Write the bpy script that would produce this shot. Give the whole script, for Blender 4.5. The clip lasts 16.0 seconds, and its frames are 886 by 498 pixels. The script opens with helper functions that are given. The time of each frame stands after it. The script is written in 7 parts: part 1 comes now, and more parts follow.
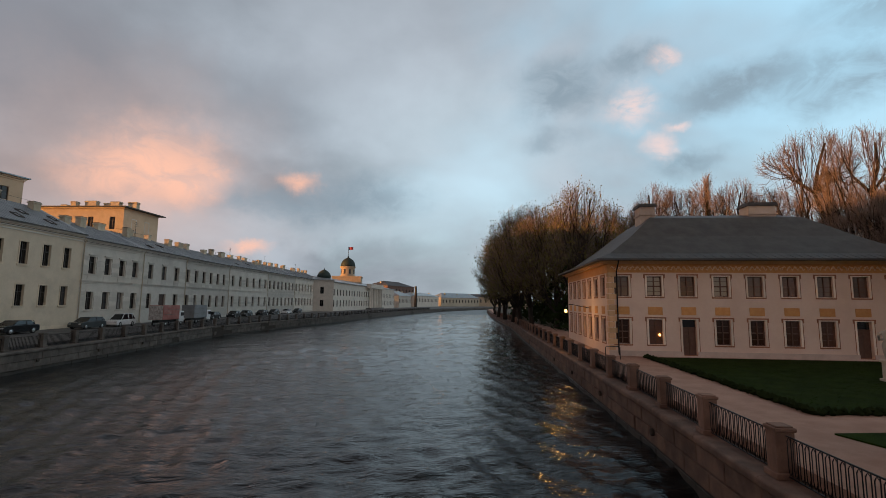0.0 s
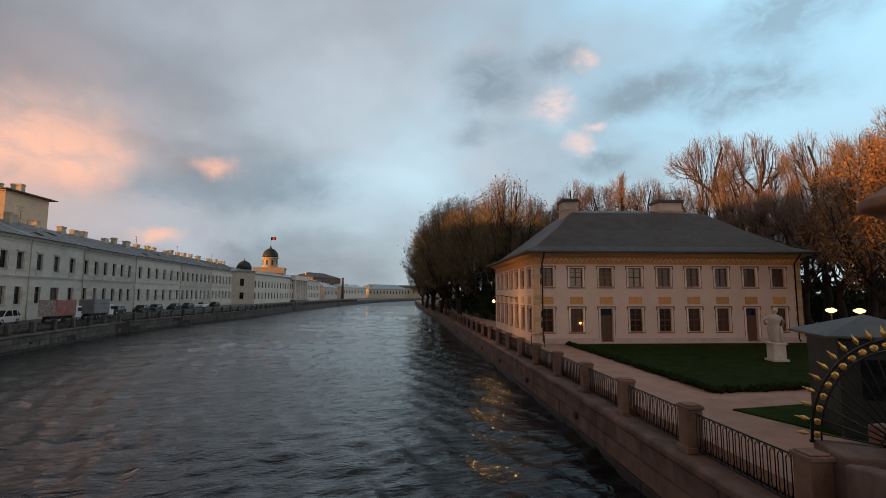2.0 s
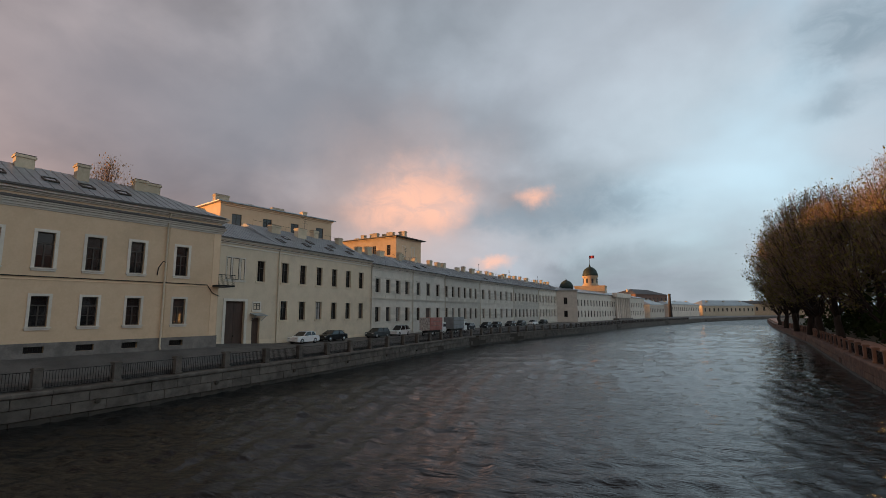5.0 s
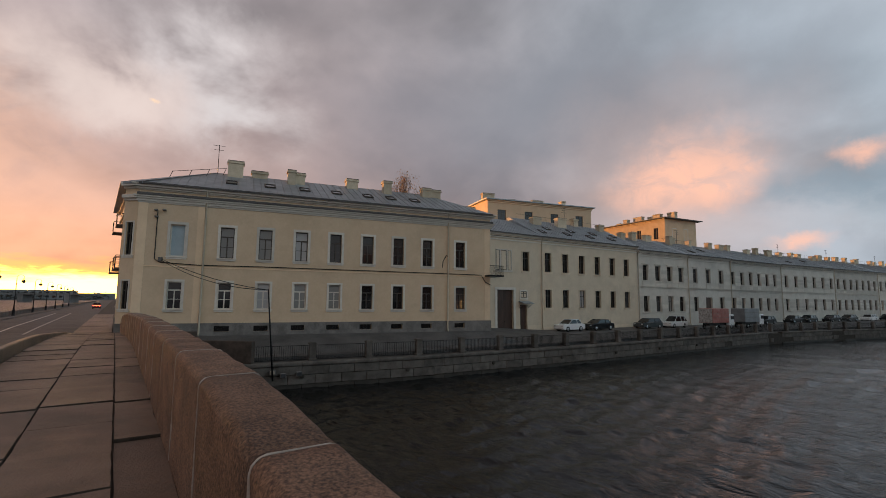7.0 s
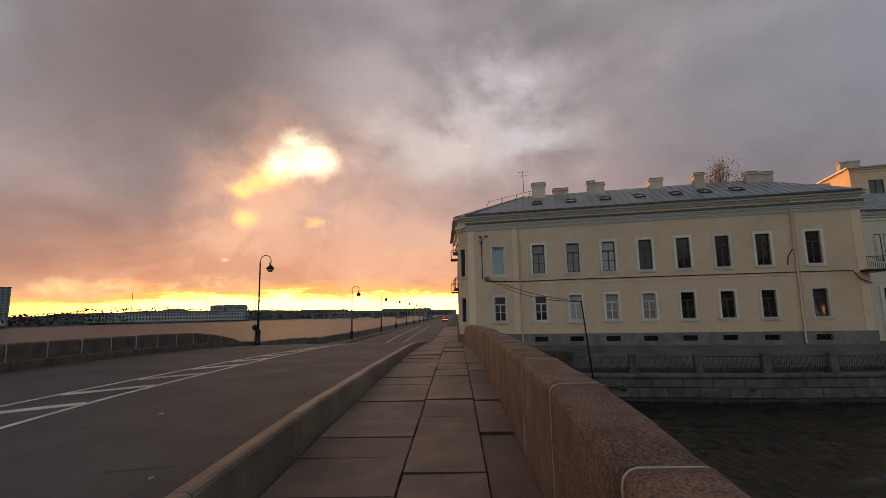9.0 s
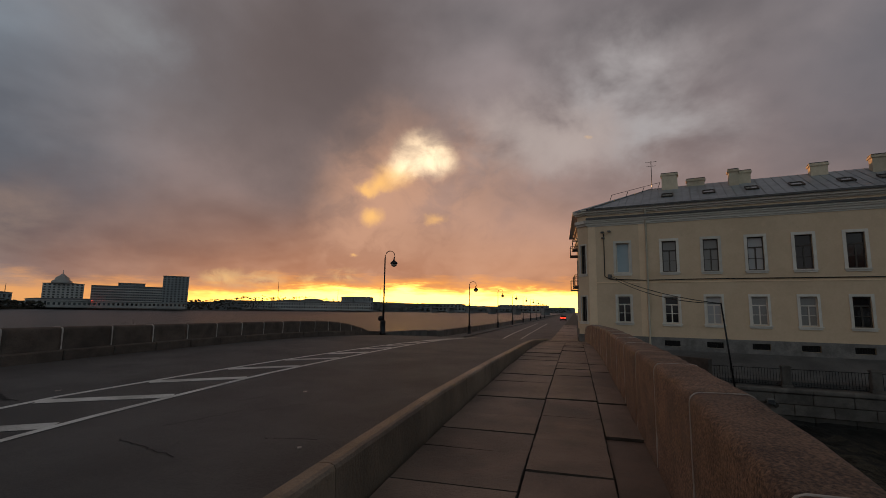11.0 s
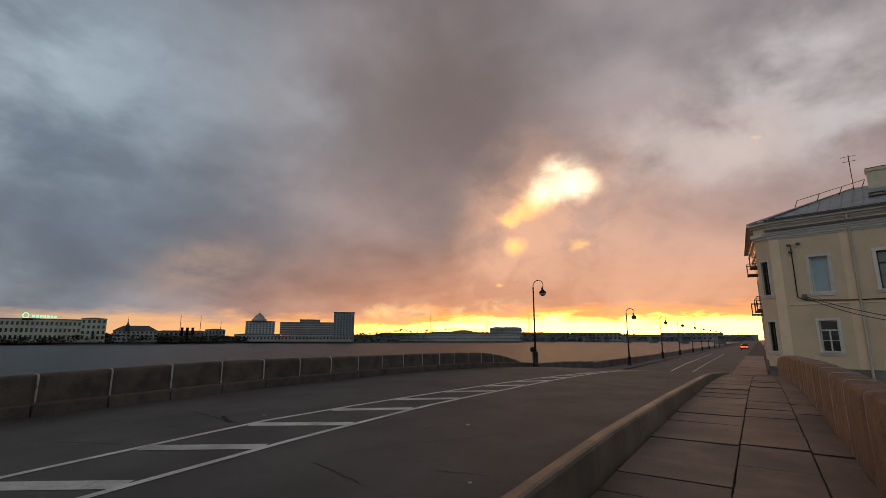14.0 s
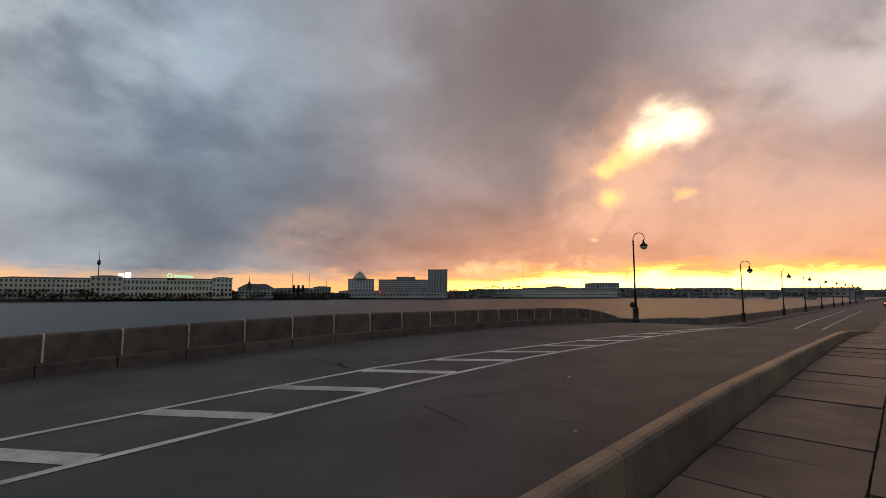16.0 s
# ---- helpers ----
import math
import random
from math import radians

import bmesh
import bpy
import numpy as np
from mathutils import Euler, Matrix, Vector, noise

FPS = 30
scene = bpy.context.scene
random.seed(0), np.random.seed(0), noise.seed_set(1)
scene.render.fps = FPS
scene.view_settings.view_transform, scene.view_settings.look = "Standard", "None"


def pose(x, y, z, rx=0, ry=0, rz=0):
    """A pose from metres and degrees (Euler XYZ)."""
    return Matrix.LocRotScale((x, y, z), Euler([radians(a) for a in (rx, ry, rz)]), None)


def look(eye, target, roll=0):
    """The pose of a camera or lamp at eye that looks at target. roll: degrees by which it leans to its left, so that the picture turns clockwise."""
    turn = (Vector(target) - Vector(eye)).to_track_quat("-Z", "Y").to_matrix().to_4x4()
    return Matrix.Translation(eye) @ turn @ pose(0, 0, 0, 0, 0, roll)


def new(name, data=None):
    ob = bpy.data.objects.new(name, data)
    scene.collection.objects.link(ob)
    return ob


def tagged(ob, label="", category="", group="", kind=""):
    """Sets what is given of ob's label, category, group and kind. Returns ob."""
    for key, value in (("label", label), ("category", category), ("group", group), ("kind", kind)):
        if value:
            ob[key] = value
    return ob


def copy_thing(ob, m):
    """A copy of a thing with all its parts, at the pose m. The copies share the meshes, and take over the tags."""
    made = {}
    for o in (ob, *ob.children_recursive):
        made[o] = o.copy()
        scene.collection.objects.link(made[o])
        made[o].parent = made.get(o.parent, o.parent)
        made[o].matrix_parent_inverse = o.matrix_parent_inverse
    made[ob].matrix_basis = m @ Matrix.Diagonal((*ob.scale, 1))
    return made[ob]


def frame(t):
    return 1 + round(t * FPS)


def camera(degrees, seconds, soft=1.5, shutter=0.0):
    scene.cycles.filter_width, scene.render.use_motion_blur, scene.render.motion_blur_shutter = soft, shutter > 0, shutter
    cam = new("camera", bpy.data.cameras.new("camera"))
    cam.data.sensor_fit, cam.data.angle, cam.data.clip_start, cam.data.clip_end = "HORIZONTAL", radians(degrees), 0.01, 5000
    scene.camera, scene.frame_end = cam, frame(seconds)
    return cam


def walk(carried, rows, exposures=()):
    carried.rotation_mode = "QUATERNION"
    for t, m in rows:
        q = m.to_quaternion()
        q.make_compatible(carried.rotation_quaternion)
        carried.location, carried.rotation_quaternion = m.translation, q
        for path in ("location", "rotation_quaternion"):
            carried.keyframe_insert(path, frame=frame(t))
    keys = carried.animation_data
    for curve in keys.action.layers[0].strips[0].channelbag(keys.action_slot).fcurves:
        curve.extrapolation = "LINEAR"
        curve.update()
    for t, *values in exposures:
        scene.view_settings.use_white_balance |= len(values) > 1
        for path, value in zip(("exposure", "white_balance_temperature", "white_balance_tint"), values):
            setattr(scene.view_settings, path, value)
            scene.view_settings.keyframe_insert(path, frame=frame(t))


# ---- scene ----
cam = camera(87.17, 16.0, soft=0.6)
# seconds, place, yaw, pitch, roll
PATH = [
    (0.0, 0.239, -0.136, 3.985, -5.55, 6.58, -0.54),
    (0.5, 0.172, -0.111, 4.017, -9.81, 5.73, -0.94),
    (1.0, 0.114, -0.064, 4.012, -15.05, 5.60, -0.51),
    (1.5, 0.057, -0.015, 4.017, -16.55, 5.37, -0.71),
    (2.0, -0.012, 0.059, 4.018, -14.40, 5.54, -0.04),
    (2.5, -0.127, 0.105, 4.015, -11.37, 6.12, 0.63),
    (3.0, -0.164, 0.130, 4.007, -5.16, 6.65, 0.86),
    (3.5, -0.148, 0.199, 4.020, 3.76, 7.37, 1.30),
    (6.0, 0.025, 0.327, 3.971, 37.41, 7.14, -0.67),
    (6.5, 0.060, 0.326, 3.967, 46.43, 6.69, -0.73),
    (7.0, -0.027, 0.247, 3.996, 55.01, 6.36, -0.49),
    (7.5, -0.085, 0.156, 4.011, 65.60, 6.85, 0.54),
    (8.0, -0.098, 0.102, 3.998, 76.35, 7.49, 1.27),
    (8.5, -0.082, 0.073, 3.997, 84.97, 7.49, 1.24),
    (9.0, -0.069, 0.045, 3.999, 91.62, 7.87, 1.16),
    (9.5, -0.074, 0.016, 3.992, 96.50, 8.26, 0.84),
    (12.0, -0.024, -0.043, 3.994, 109.93, 7.31, -0.99),
    (12.5, -0.063, -0.066, 4.002, 112.36, 7.96, -0.51),
    (13.0, -0.023, -0.109, 4.019, 116.03, 8.87, -0.14),
    (13.5, -0.017, -0.138, 4.040, 120.15, 10.43, -0.14),
    (14.0, 0.020, -0.157, 4.038, 123.67, 10.93, -0.06),
    (14.5, 0.011, -0.171, 4.009, 126.03, 9.19, 0.00),
    (15.0, 0.013, -0.181, 3.988, 127.35, 6.42, -0.03),
    (15.5, 0.034, -0.189, 3.989, 129.71, 5.31, -0.03),
    (16.0, 0.136, -0.223, 3.996, 134.88, 5.65, 0.07)]
# seconds, stops
EXPOSURES = [(0.0, 0.20), (3.5, 0.24), (7.0, 0.27), (8.5, 0.12), (9.0, 0.08), (9.5, -0.24), (10.5, -0.48), (11.8, -0.80), (12.1, -0.78), (12.6, -0.53), (13.5, -0.08), (14.0, -0.09), (14.5, -0.2), (15.0, 0.34), (15.5, 0.29), (16.0, 0.10)]
walk(cam, [(t, pose(x, y, z, 90 + p, r, w)) for t, x, y, z, w, p, r in PATH], EXPOSURES)


# ---------------------------------------------------------------- sky and sun
def direction(az, el):
    a, e = radians(az), radians(el)
    return Vector((-math.sin(a) * math.cos(e), math.cos(a) * math.cos(e), math.sin(e)))


class Net:
    """A small writer of node graphs."""

    def __init__(self, tree):
        self.tree = tree

    def node(self, kind, ins=None, op=""):
        n = self.tree.nodes.new(kind)
        if op and kind == "ShaderNodeMapRange":
            n.interpolation_type = op
        elif op:
            n.operation = op
        for k, v in (ins or {}).items():
            self.put(n.inputs[k], v)
        return n

    def put(self, socket, v):
        if isinstance(v, bpy.types.NodeSocket):
            self.tree.links.new(v, socket)
        elif isinstance(v, (tuple, list)) and len(v) == 3 and socket.type == "RGBA":
            socket.default_value = (*v, 1)
        else:
            socket.default_value = v

    def math(self, op, a, b=0.0):
        return self.node("ShaderNodeMath", {0: a, 1: b}, op).outputs[0]

    def vec(self, op, a, b=(0, 0, 0)):
        n = self.node("ShaderNodeVectorMath", {0: a, 1: b}, op)
        return n.outputs["Value"] if op == "DOT_PRODUCT" else n.outputs["Vector"]

    def noise(self, v, scale, detail=5.0, rough=0.55, distort=0.0):
        return self.node("ShaderNodeTexNoise", {"Vector": v, "Scale": scale, "Detail": detail, "Roughness": rough, "Distortion": distort}).outputs["Fac"]

    def smooth(self, v, lo, hi, a=0.0, b=1.0):
        return self.node("ShaderNodeMapRange", {"Value": v, "From Min": lo, "From Max": hi, "To Min": a, "To Max": b}, "SMOOTHSTEP").outputs[0]

    def mix(self, f, a, b, how="MIX"):
        n = self.node("ShaderNodeMix")
        n.data_type, n.blend_type = "RGBA", how
        self.put(n.inputs[0], f), self.put(n.inputs[6], a), self.put(n.inputs[7], b)
        return n.outputs[2]


SUN_AZ, SUN_EL = 107.0, 0.40


def build_sky():
    world = bpy.data.worlds.new("sky")
    scene.world = world
    world.use_nodes = True
    world.node_tree.nodes.clear()
    n = Net(world.node_tree)
    d = n.node("ShaderNodeTexCoord").outputs["Generated"]
    sep = n.node("ShaderNodeSeparateXYZ", {0: d}).outputs
    z = n.math("MAXIMUM", sep[2], 0.0)
    # cloud sheet seen in perspective: thin and long towards the horizon
    k = n.math("DIVIDE", 1.0, n.math("ADD", z, 0.45))
    flat = n.node("ShaderNodeVectorMath", {0: d, "Scale": k}, "SCALE").outputs[0]
    big = n.noise(flat, 0.7, 3.0, 0.5)
    mid = n.noise(flat, 1.6, 4.0, 0.5, 0.3)
    fine = n.noise(flat, 4.6, 5.0, 0.55, 0.2)
    warp = n.node("ShaderNodeTexNoise", {"Vector": d, "Scale": 6.0, "Detail": 6.0, "Roughness": 0.62})
    drift = n.vec("SUBTRACT", warp.outputs["Color"], (0.5, 0.5, 0.5))

    def moved(amount):
        return n.vec("ADD", d, n.node("ShaderNodeVectorMath", {0: drift, "Scale": amount}, "SCALE").outputs[0])

    loose, streak, tight = moved(0.16), moved(0.12), moved(0.07)
    shred = n.smooth(n.noise(n.vec("MULTIPLY", d, (1, 1, 1.6)), 15.0, 6.0, 0.62, 0.6), 0.34, 0.60)

    def spot(az, el, wide, soft=0.5, tall=1.0, v=None):
        """A soft patch round a direction, wide degrees in radius."""
        off = n.vec("SUBTRACT", v or loose, tuple(direction(az, el)))
        off = n.vec("MULTIPLY", off, (1, 1, 1 / tall))
        r = n.node("ShaderNodeVectorMath", {0: off}, "LENGTH").outputs["Value"]
        w = 2 * math.sin(radians(wide) / 2)
        return n.smooth(r, w * (1 - soft), w * (1 + soft), 1.0, 0.0)

    def toward(az, lo, hi):
        """Rises as the compass turns to az."""
        a = direction(az, 0)
        flatd = n.vec("NORMALIZE", n.vec("MULTIPLY", d, (1, 1, 0)))
        return n.smooth(n.vec("DOT_PRODUCT", flatd, (a.x, a.y, 0)), math.cos(radians(lo)), math.cos(radians(hi)))

    # clear sky: blue above, paler to the horizon, from the sky model and a haze
    model = n.node("ShaderNodeTexSky")
    model.sky_type, model.sun_disc, model.sun_elevation, model.sun_rotation = "NISHITA", False, radians(2.0), radians(-SUN_AZ)
    air = model.outputs[0]
    haze = n.mix(n.smooth(z, 0.02, 0.45), (0.48, 0.60, 0.65), (0.46, 0.78, 0.99))
    clear = n.mix(0.92, n.node("ShaderNodeVectorMath", {0: air, "Scale": 0.1}, "SCALE").outputs[0], haze)
    # the clouds: slate grey, lighter where thin
    light = n.math("ADD", n.math("MULTIPLY", mid, 0.78), n.math("MULTIPLY", fine, 0.22))
    tone = n.smooth(light, 0.30, 0.72)
    grey = n.mix(tone, (0.150, 0.170, 0.198), (0.40, 0.45, 0.51))
    # warm light of the low sun on the sheet
    near = toward(100, 78, 8)
    warm = n.mix(tone, (0.215, 0.150, 0.138), (0.62, 0.40, 0.34))
    low = n.smooth(z, 0.60, 0.10)
    cloud = n.mix(n.math("MULTIPLY", near, n.math("ADD", 0.42, n.math("MULTIPLY", low, 0.5))), grey, warm)
    glow = n.math("MULTIPLY", toward(102, 58, 4), n.smooth(z, 0.25, 0.04))
    cloud = n.mix(n.math("MULTIPLY", glow, 0.9), cloud, n.mix(tone, (0.68, 0.26, 0.125), (1.08, 0.53, 0.29)))
    # how much of the sky the sheet covers
    open_side = n.math("MULTIPLY", toward(-48, 70, 14), 0.26)
    cover = n.math("MAXIMUM", toward(112, 108, 78), n.smooth(n.math("SUBTRACT", n.math("ADD", n.math("MULTIPLY", big, 0.4), n.math("MULTIPLY", mid, 0.6)), open_side), 0.20, 0.44))
    sky = n.mix(cover, clear, cloud)
    # dark bellies of the sheet and thin bright places: direction, radius, softness, height against width, weight, colour
    for az, el, w, soft, tall, k, c in (
            (122, 27, 12, 0.8, 0.9, 0.78, (0.175, 0.132, 0.125)), (137, 24, 15, 0.9, 0.6, 0.65, (0.205, 0.165, 0.16)),
            (152, 11, 11, 0.8, 0.4, 0.6, (0.150, 0.130, 0.140)), (160, 11.5, 11.5, 0.85, 0.45, 0.88, (0.125, 0.127, 0.148)),
            (56, 20, 15, 0.9, 0.5, 0.6, (0.195, 0.20, 0.235)), (42, 24, 11, 0.9, 0.5, 0.45, (0.20, 0.215, 0.25)), (35, 22, 10, 0.9, 0.55, 0.65, (0.20, 0.215, 0.25)), (16, 22.5, 8, 0.9, 0.5, 0.5, (0.22, 0.245, 0.285)),
            (141, 8.5, 12, 0.95, 0.3, 0.5, (0.26, 0.165, 0.145)), (-8, 17, 13, 0.9, 0.6, 0.5, (0.60, 0.74, 0.83)), (7, 9.2, 8, 0.8, 0.25, 0.5, (0.46, 0.54, 0.60)),
            (28, 12, 11, 0.9, 0.8, 0.5, (0.60, 0.42, 0.37))):
        sky = n.mix(n.math("MULTIPLY", spot(az, el, w, soft, tall), k), sky, c)
    sky = n.mix(n.math("MULTIPLY", spot(167, 23, 18, 0.95, 0.8), 0.75), sky, n.mix(tone, (0.165, 0.22, 0.285), (0.37, 0.48, 0.58)))
    for az, el, w, c in ((172, 25, 12, (0.42, 0.51, 0.58)), (84, 25.5, 7, (0.66, 0.61, 0.61)), (79.7, 19.7, 5, (0.62, 0.58, 0.58)), (90.5, 19.5, 5, (0.70, 0.58, 0.54)), (97, 21.5, 6, (0.66, 0.55, 0.51)), (143, 27, 4, (0.36, 0.36, 0.38)), (152, 6.6, 5, (0.42, 0.30, 0.25))):
        sky = n.mix(n.math("MULTIPLY", spot(az, el, w, 0.95, 0.6), n.smooth(fine, 0.28, 0.68)), sky, c)
    # pink tops over the river
    for az, el, w, tall, k in ((26.3, 14.0, 5.0, 0.75, 0.75), (22.5, 12.4, 2.6, 0.7, 0.5), (31.0, 12.6, 3.2, 0.7, 0.5), (11.9, 14.2, 1.75, 0.62, 0.95), (17.0, 6.0, 2.2, 0.35, 0.7)):
        sky = n.mix(n.math("MULTIPLY", spot(az, el, w, 0.85, tall, streak), n.math("ADD", k * 0.5, n.math("MULTIPLY", shred, k * 0.5))), sky, (0.98, 0.52, 0.36))
    for az, el, w, tall, k in ((14.5, 11.0, 5.5, 0.3, 0.6), (5.0, 12.8, 6.0, 0.32, 0.65), (-20.0, 25.2, 3.9, 0.6, 0.75), (-28.6, 26.4, 2.3, 0.5, 0.7), (-38.7, 22.4, 4.2, 0.4, 0.75), (-19.2, 19.5, 2.8, 0.4, 0.5), (-33.8, 15.2, 2.6, 0.45, 0.65), (-48.6, 20.6, 5.0, 0.4, 0.7), (-52, 26, 5.0, 0.4, 0.6)):
        sky = n.mix(n.math("MULTIPLY", spot(az, el, w * 1.1, 0.8, tall, streak), n.math("ADD", k * 0.65, n.math("MULTIPLY", shred, k * 0.45))), sky, (0.215, 0.285, 0.345))
    for az, el, w, tall in ((-27.8, 22.0, 2.2, 0.55), (-30.5, 17.6, 1.25, 0.9), (-33.1, 19.8, 1.2, 0.4), (-31.3, 26.1, 1.0, 0.6)):
        sky = n.mix(n.math("MULTIPLY", spot(az, el, w * 1.15, 0.9, tall, streak), n.math("ADD", 0.12, n.math("MULTIPLY", shred, 0.6))), sky, (0.86, 0.63, 0.58))
    # the rent above the sun
    torn = n.smooth(n.noise(n.vec("MULTIPLY", d, (1, 1, 1.3)), 13.0, 5.0, 0.58, 0.5), 0.34, 0.62)
    wisp = moved(0.085)
    for az, el, w, t in ((109.0, 17.0, 3.4, 0.8), (113.6, 14.6, 3.0, 0.7), (115.2, 11.0, 2.4, 1.2), (104.0, 9.0, 5.0, 0.7), (116.5, 7.0, 2.5, 0.8)):
        sky = n.mix(n.math("MULTIPLY", spot(az, el, w * 2.0, 0.98, t, wisp), n.math("ADD", 0.22, n.math("MULTIPLY", torn, 0.26))), sky, (1.02, 0.56, 0.36))
    for az, el, w, t in ((114.9, 11.6, 1.1, 0.75), (115.6, 14.5, 1.0, 0.5), (113.9, 15.1, 1.4, 0.5), (112.0, 16.2, 1.9, 0.6), (106.4, 11.2, 0.9, 0.5), (116.9, 6.7, 0.45, 0.4)):
        sky = n.mix(n.math("MULTIPLY", spot(az, el, w, 0.9, t, wisp), n.math("ADD", 0.45, n.math("MULTIPLY", torn, 0.5))), sky, (1.6, 0.88, 0.30))
    for az, el, w, t in ((107.0, 17.5, 1.9, 0.75), (108.8, 18.6, 2.1, 0.85), (110.6, 17.2, 1.7, 0.7)):
        sky = n.mix(n.math("MULTIPLY", spot(az, el, w * 1.05, 1.0, t, wisp), n.math("ADD", 0.38, n.math("MULTIPLY", torn, 0.5))), sky, (2.3, 1.78, 1.15))
    for az, el, w in ((88.3, 20.1, 0.5), (117.5, 4.0, 1.6), (127.0, 3.0, 2.2), (131, 3.0, 1.6), (121.5, 3.2, 1.4)):
        sky = n.mix(n.math("MULTIPLY", spot(az, el, w, 0.8, 0.45, tight), n.math("MULTIPLY", shred, 0.85)), sky, (1.3, 0.80, 0.36))
    # the clear strip along the horizon
    ragged = n.math("MULTIPLY", n.math("SUBTRACT", n.noise(n.vec("MULTIPLY", d, (1, 1, 5)), 9.0, 6.0, 0.6), 0.5), 0.075)
    edge = n.math("SUBTRACT", n.math("ADD", z, ragged), n.math("MULTIPLY", toward(104, 30, 2), 0.016))
    strip = n.math("MULTIPLY", n.smooth(edge, 0.060, 0.018), toward(122, 85, 60))
    gold = n.mix(toward(104, 62, 6), (0.85, 0.50, 0.26), (1.7, 0.66, 0.14))
    gold = n.mix(n.math("MULTIPLY", n.smooth(edge, 0.034, 0.008), toward(105, 36, 4)), gold, (8.0, 4.4, 0.80))
    sky = n.mix(strip, sky, gold)
    # the sheet is thinner and warmer to the south-east and east, behind the eye
    sky = n.mix(toward(232, 70, 22), sky, n.vec("MULTIPLY", sky, (1.38, 1.16, 1.02)))
    # heavy cloud overhead, warm from the low sun
    sky = n.mix(n.smooth(z, 0.56, 0.80), sky, n.vec("MULTIPLY", sky, (0.50, 0.345, 0.285)))
    sky = n.mix(n.smooth(sep[2], -0.01, -0.06), sky, (0.04, 0.04, 0.045))
    bg = n.node("ShaderNodeBackground", {"Color": sky, "Strength": 1.0})
    n.node("ShaderNodeOutputWorld", {"Surface": bg.outputs[0]})


build_sky()

sun_data = bpy.data.lights.new("sun", "SUN")
sun_data.energy, sun_data.angle, sun_data.color = 5.0, radians(0.5), (1.0, 0.42, 0.14)
sun = new("sun", sun_data)
sun.matrix_world = look(tuple(direction(SUN_AZ, SUN_EL) * 50), (0, 0, 0))

# ---------------------------------------------------------------- materials


def surf(name, c1, c2, scale=3.0, rough=0.8, bump=0.15, metal=0.0, stain=None, stretch=(1, 1, 1), spread=0.25, fine=9.0, gw=0.4):
    """A worn surface: two colours mixed at a coarse and a fine scale, stains, relief and a little variation from piece to piece."""
    m = bpy.data.materials.new(name)
    m.use_nodes = True
    m.node_tree.nodes.clear()
    n = Net(m.node_tree)
    v = n.vec("MULTIPLY", n.node("ShaderNodeNewGeometry").outputs["Position"], stretch)
    coarse = n.noise(v, scale, 4.0, 0.6)
    grain = n.noise(v, scale * fine, 5.0, 0.65)
    f = n.smooth(n.math("ADD", n.math("MULTIPLY", coarse, 1 - gw), n.math("MULTIPLY", grain, gw)), 0.36, 0.64)
    col = n.mix(f, c1, c2)
    if stain:
        col = n.mix(n.math("MULTIPLY", n.smooth(n.noise(v, scale * 0.35, 6.0, 0.7), 0.5, 0.72), 0.6), col, stain)
    each = n.node("ShaderNodeObjectInfo").outputs["Random"]
    col = n.node("ShaderNodeHueSaturation", {"Color": col, "Value": n.smooth(each, 0.0, 1.0, 1 - spread / 2, 1 + spread / 2)}).outputs[0]
    bmp = n.node("ShaderNodeBump", {"Height": grain, "Strength": bump, "Distance": 0.02}).outputs[0]
    b = n.node("ShaderNodeBsdfPrincipled", {"Base Color": col, "Roughness": n.smooth(grain, 0.3, 0.7, max(0.02, rough - 0.08), min(1, rough + 0.08)), "Metallic": metal, "Normal": bmp})
    n.node("ShaderNodeOutputMaterial", {"Surface": b.outputs[0]})
    return m


def glowing(name, colour, strength):
    m = bpy.data.materials.new(name)
    m.use_nodes = True
    m.node_tree.nodes.clear()
    n = Net(m.node_tree)
    e = n.node("ShaderNodeEmission", {"Color": colour, "Strength": strength})
    n.node("ShaderNodeOutputMaterial", {"Surface": e.outputs[0]})
    return m


def window_glass(name, colour):
    m = bpy.data.materials.new(name)
    m.use_nodes = True
    m.node_tree.nodes.clear()
    n = Net(m.node_tree)
    pos = n.node("ShaderNodeNewGeometry").outputs["Position"]
    wav = n.node("ShaderNodeBump", {"Height": n.noise(pos, 1.7, 2.0), "Strength": 0.12, "Distance": 0.05}).outputs[0]
    each = n.node("ShaderNodeObjectInfo").outputs["Random"]
    col = n.mix(n.smooth(each, 0.55, 0.95), colour, tuple(min(0.4, 3.0 * c + 0.015) for c in colour))
    b = n.node("ShaderNodeBsdfPrincipled", {"Base Color": col, "Roughness": 0.06, "Normal": wav, "IOR": 1.5})
    n.node("ShaderNodeOutputMaterial", {"Surface": b.outputs[0]})
    return m


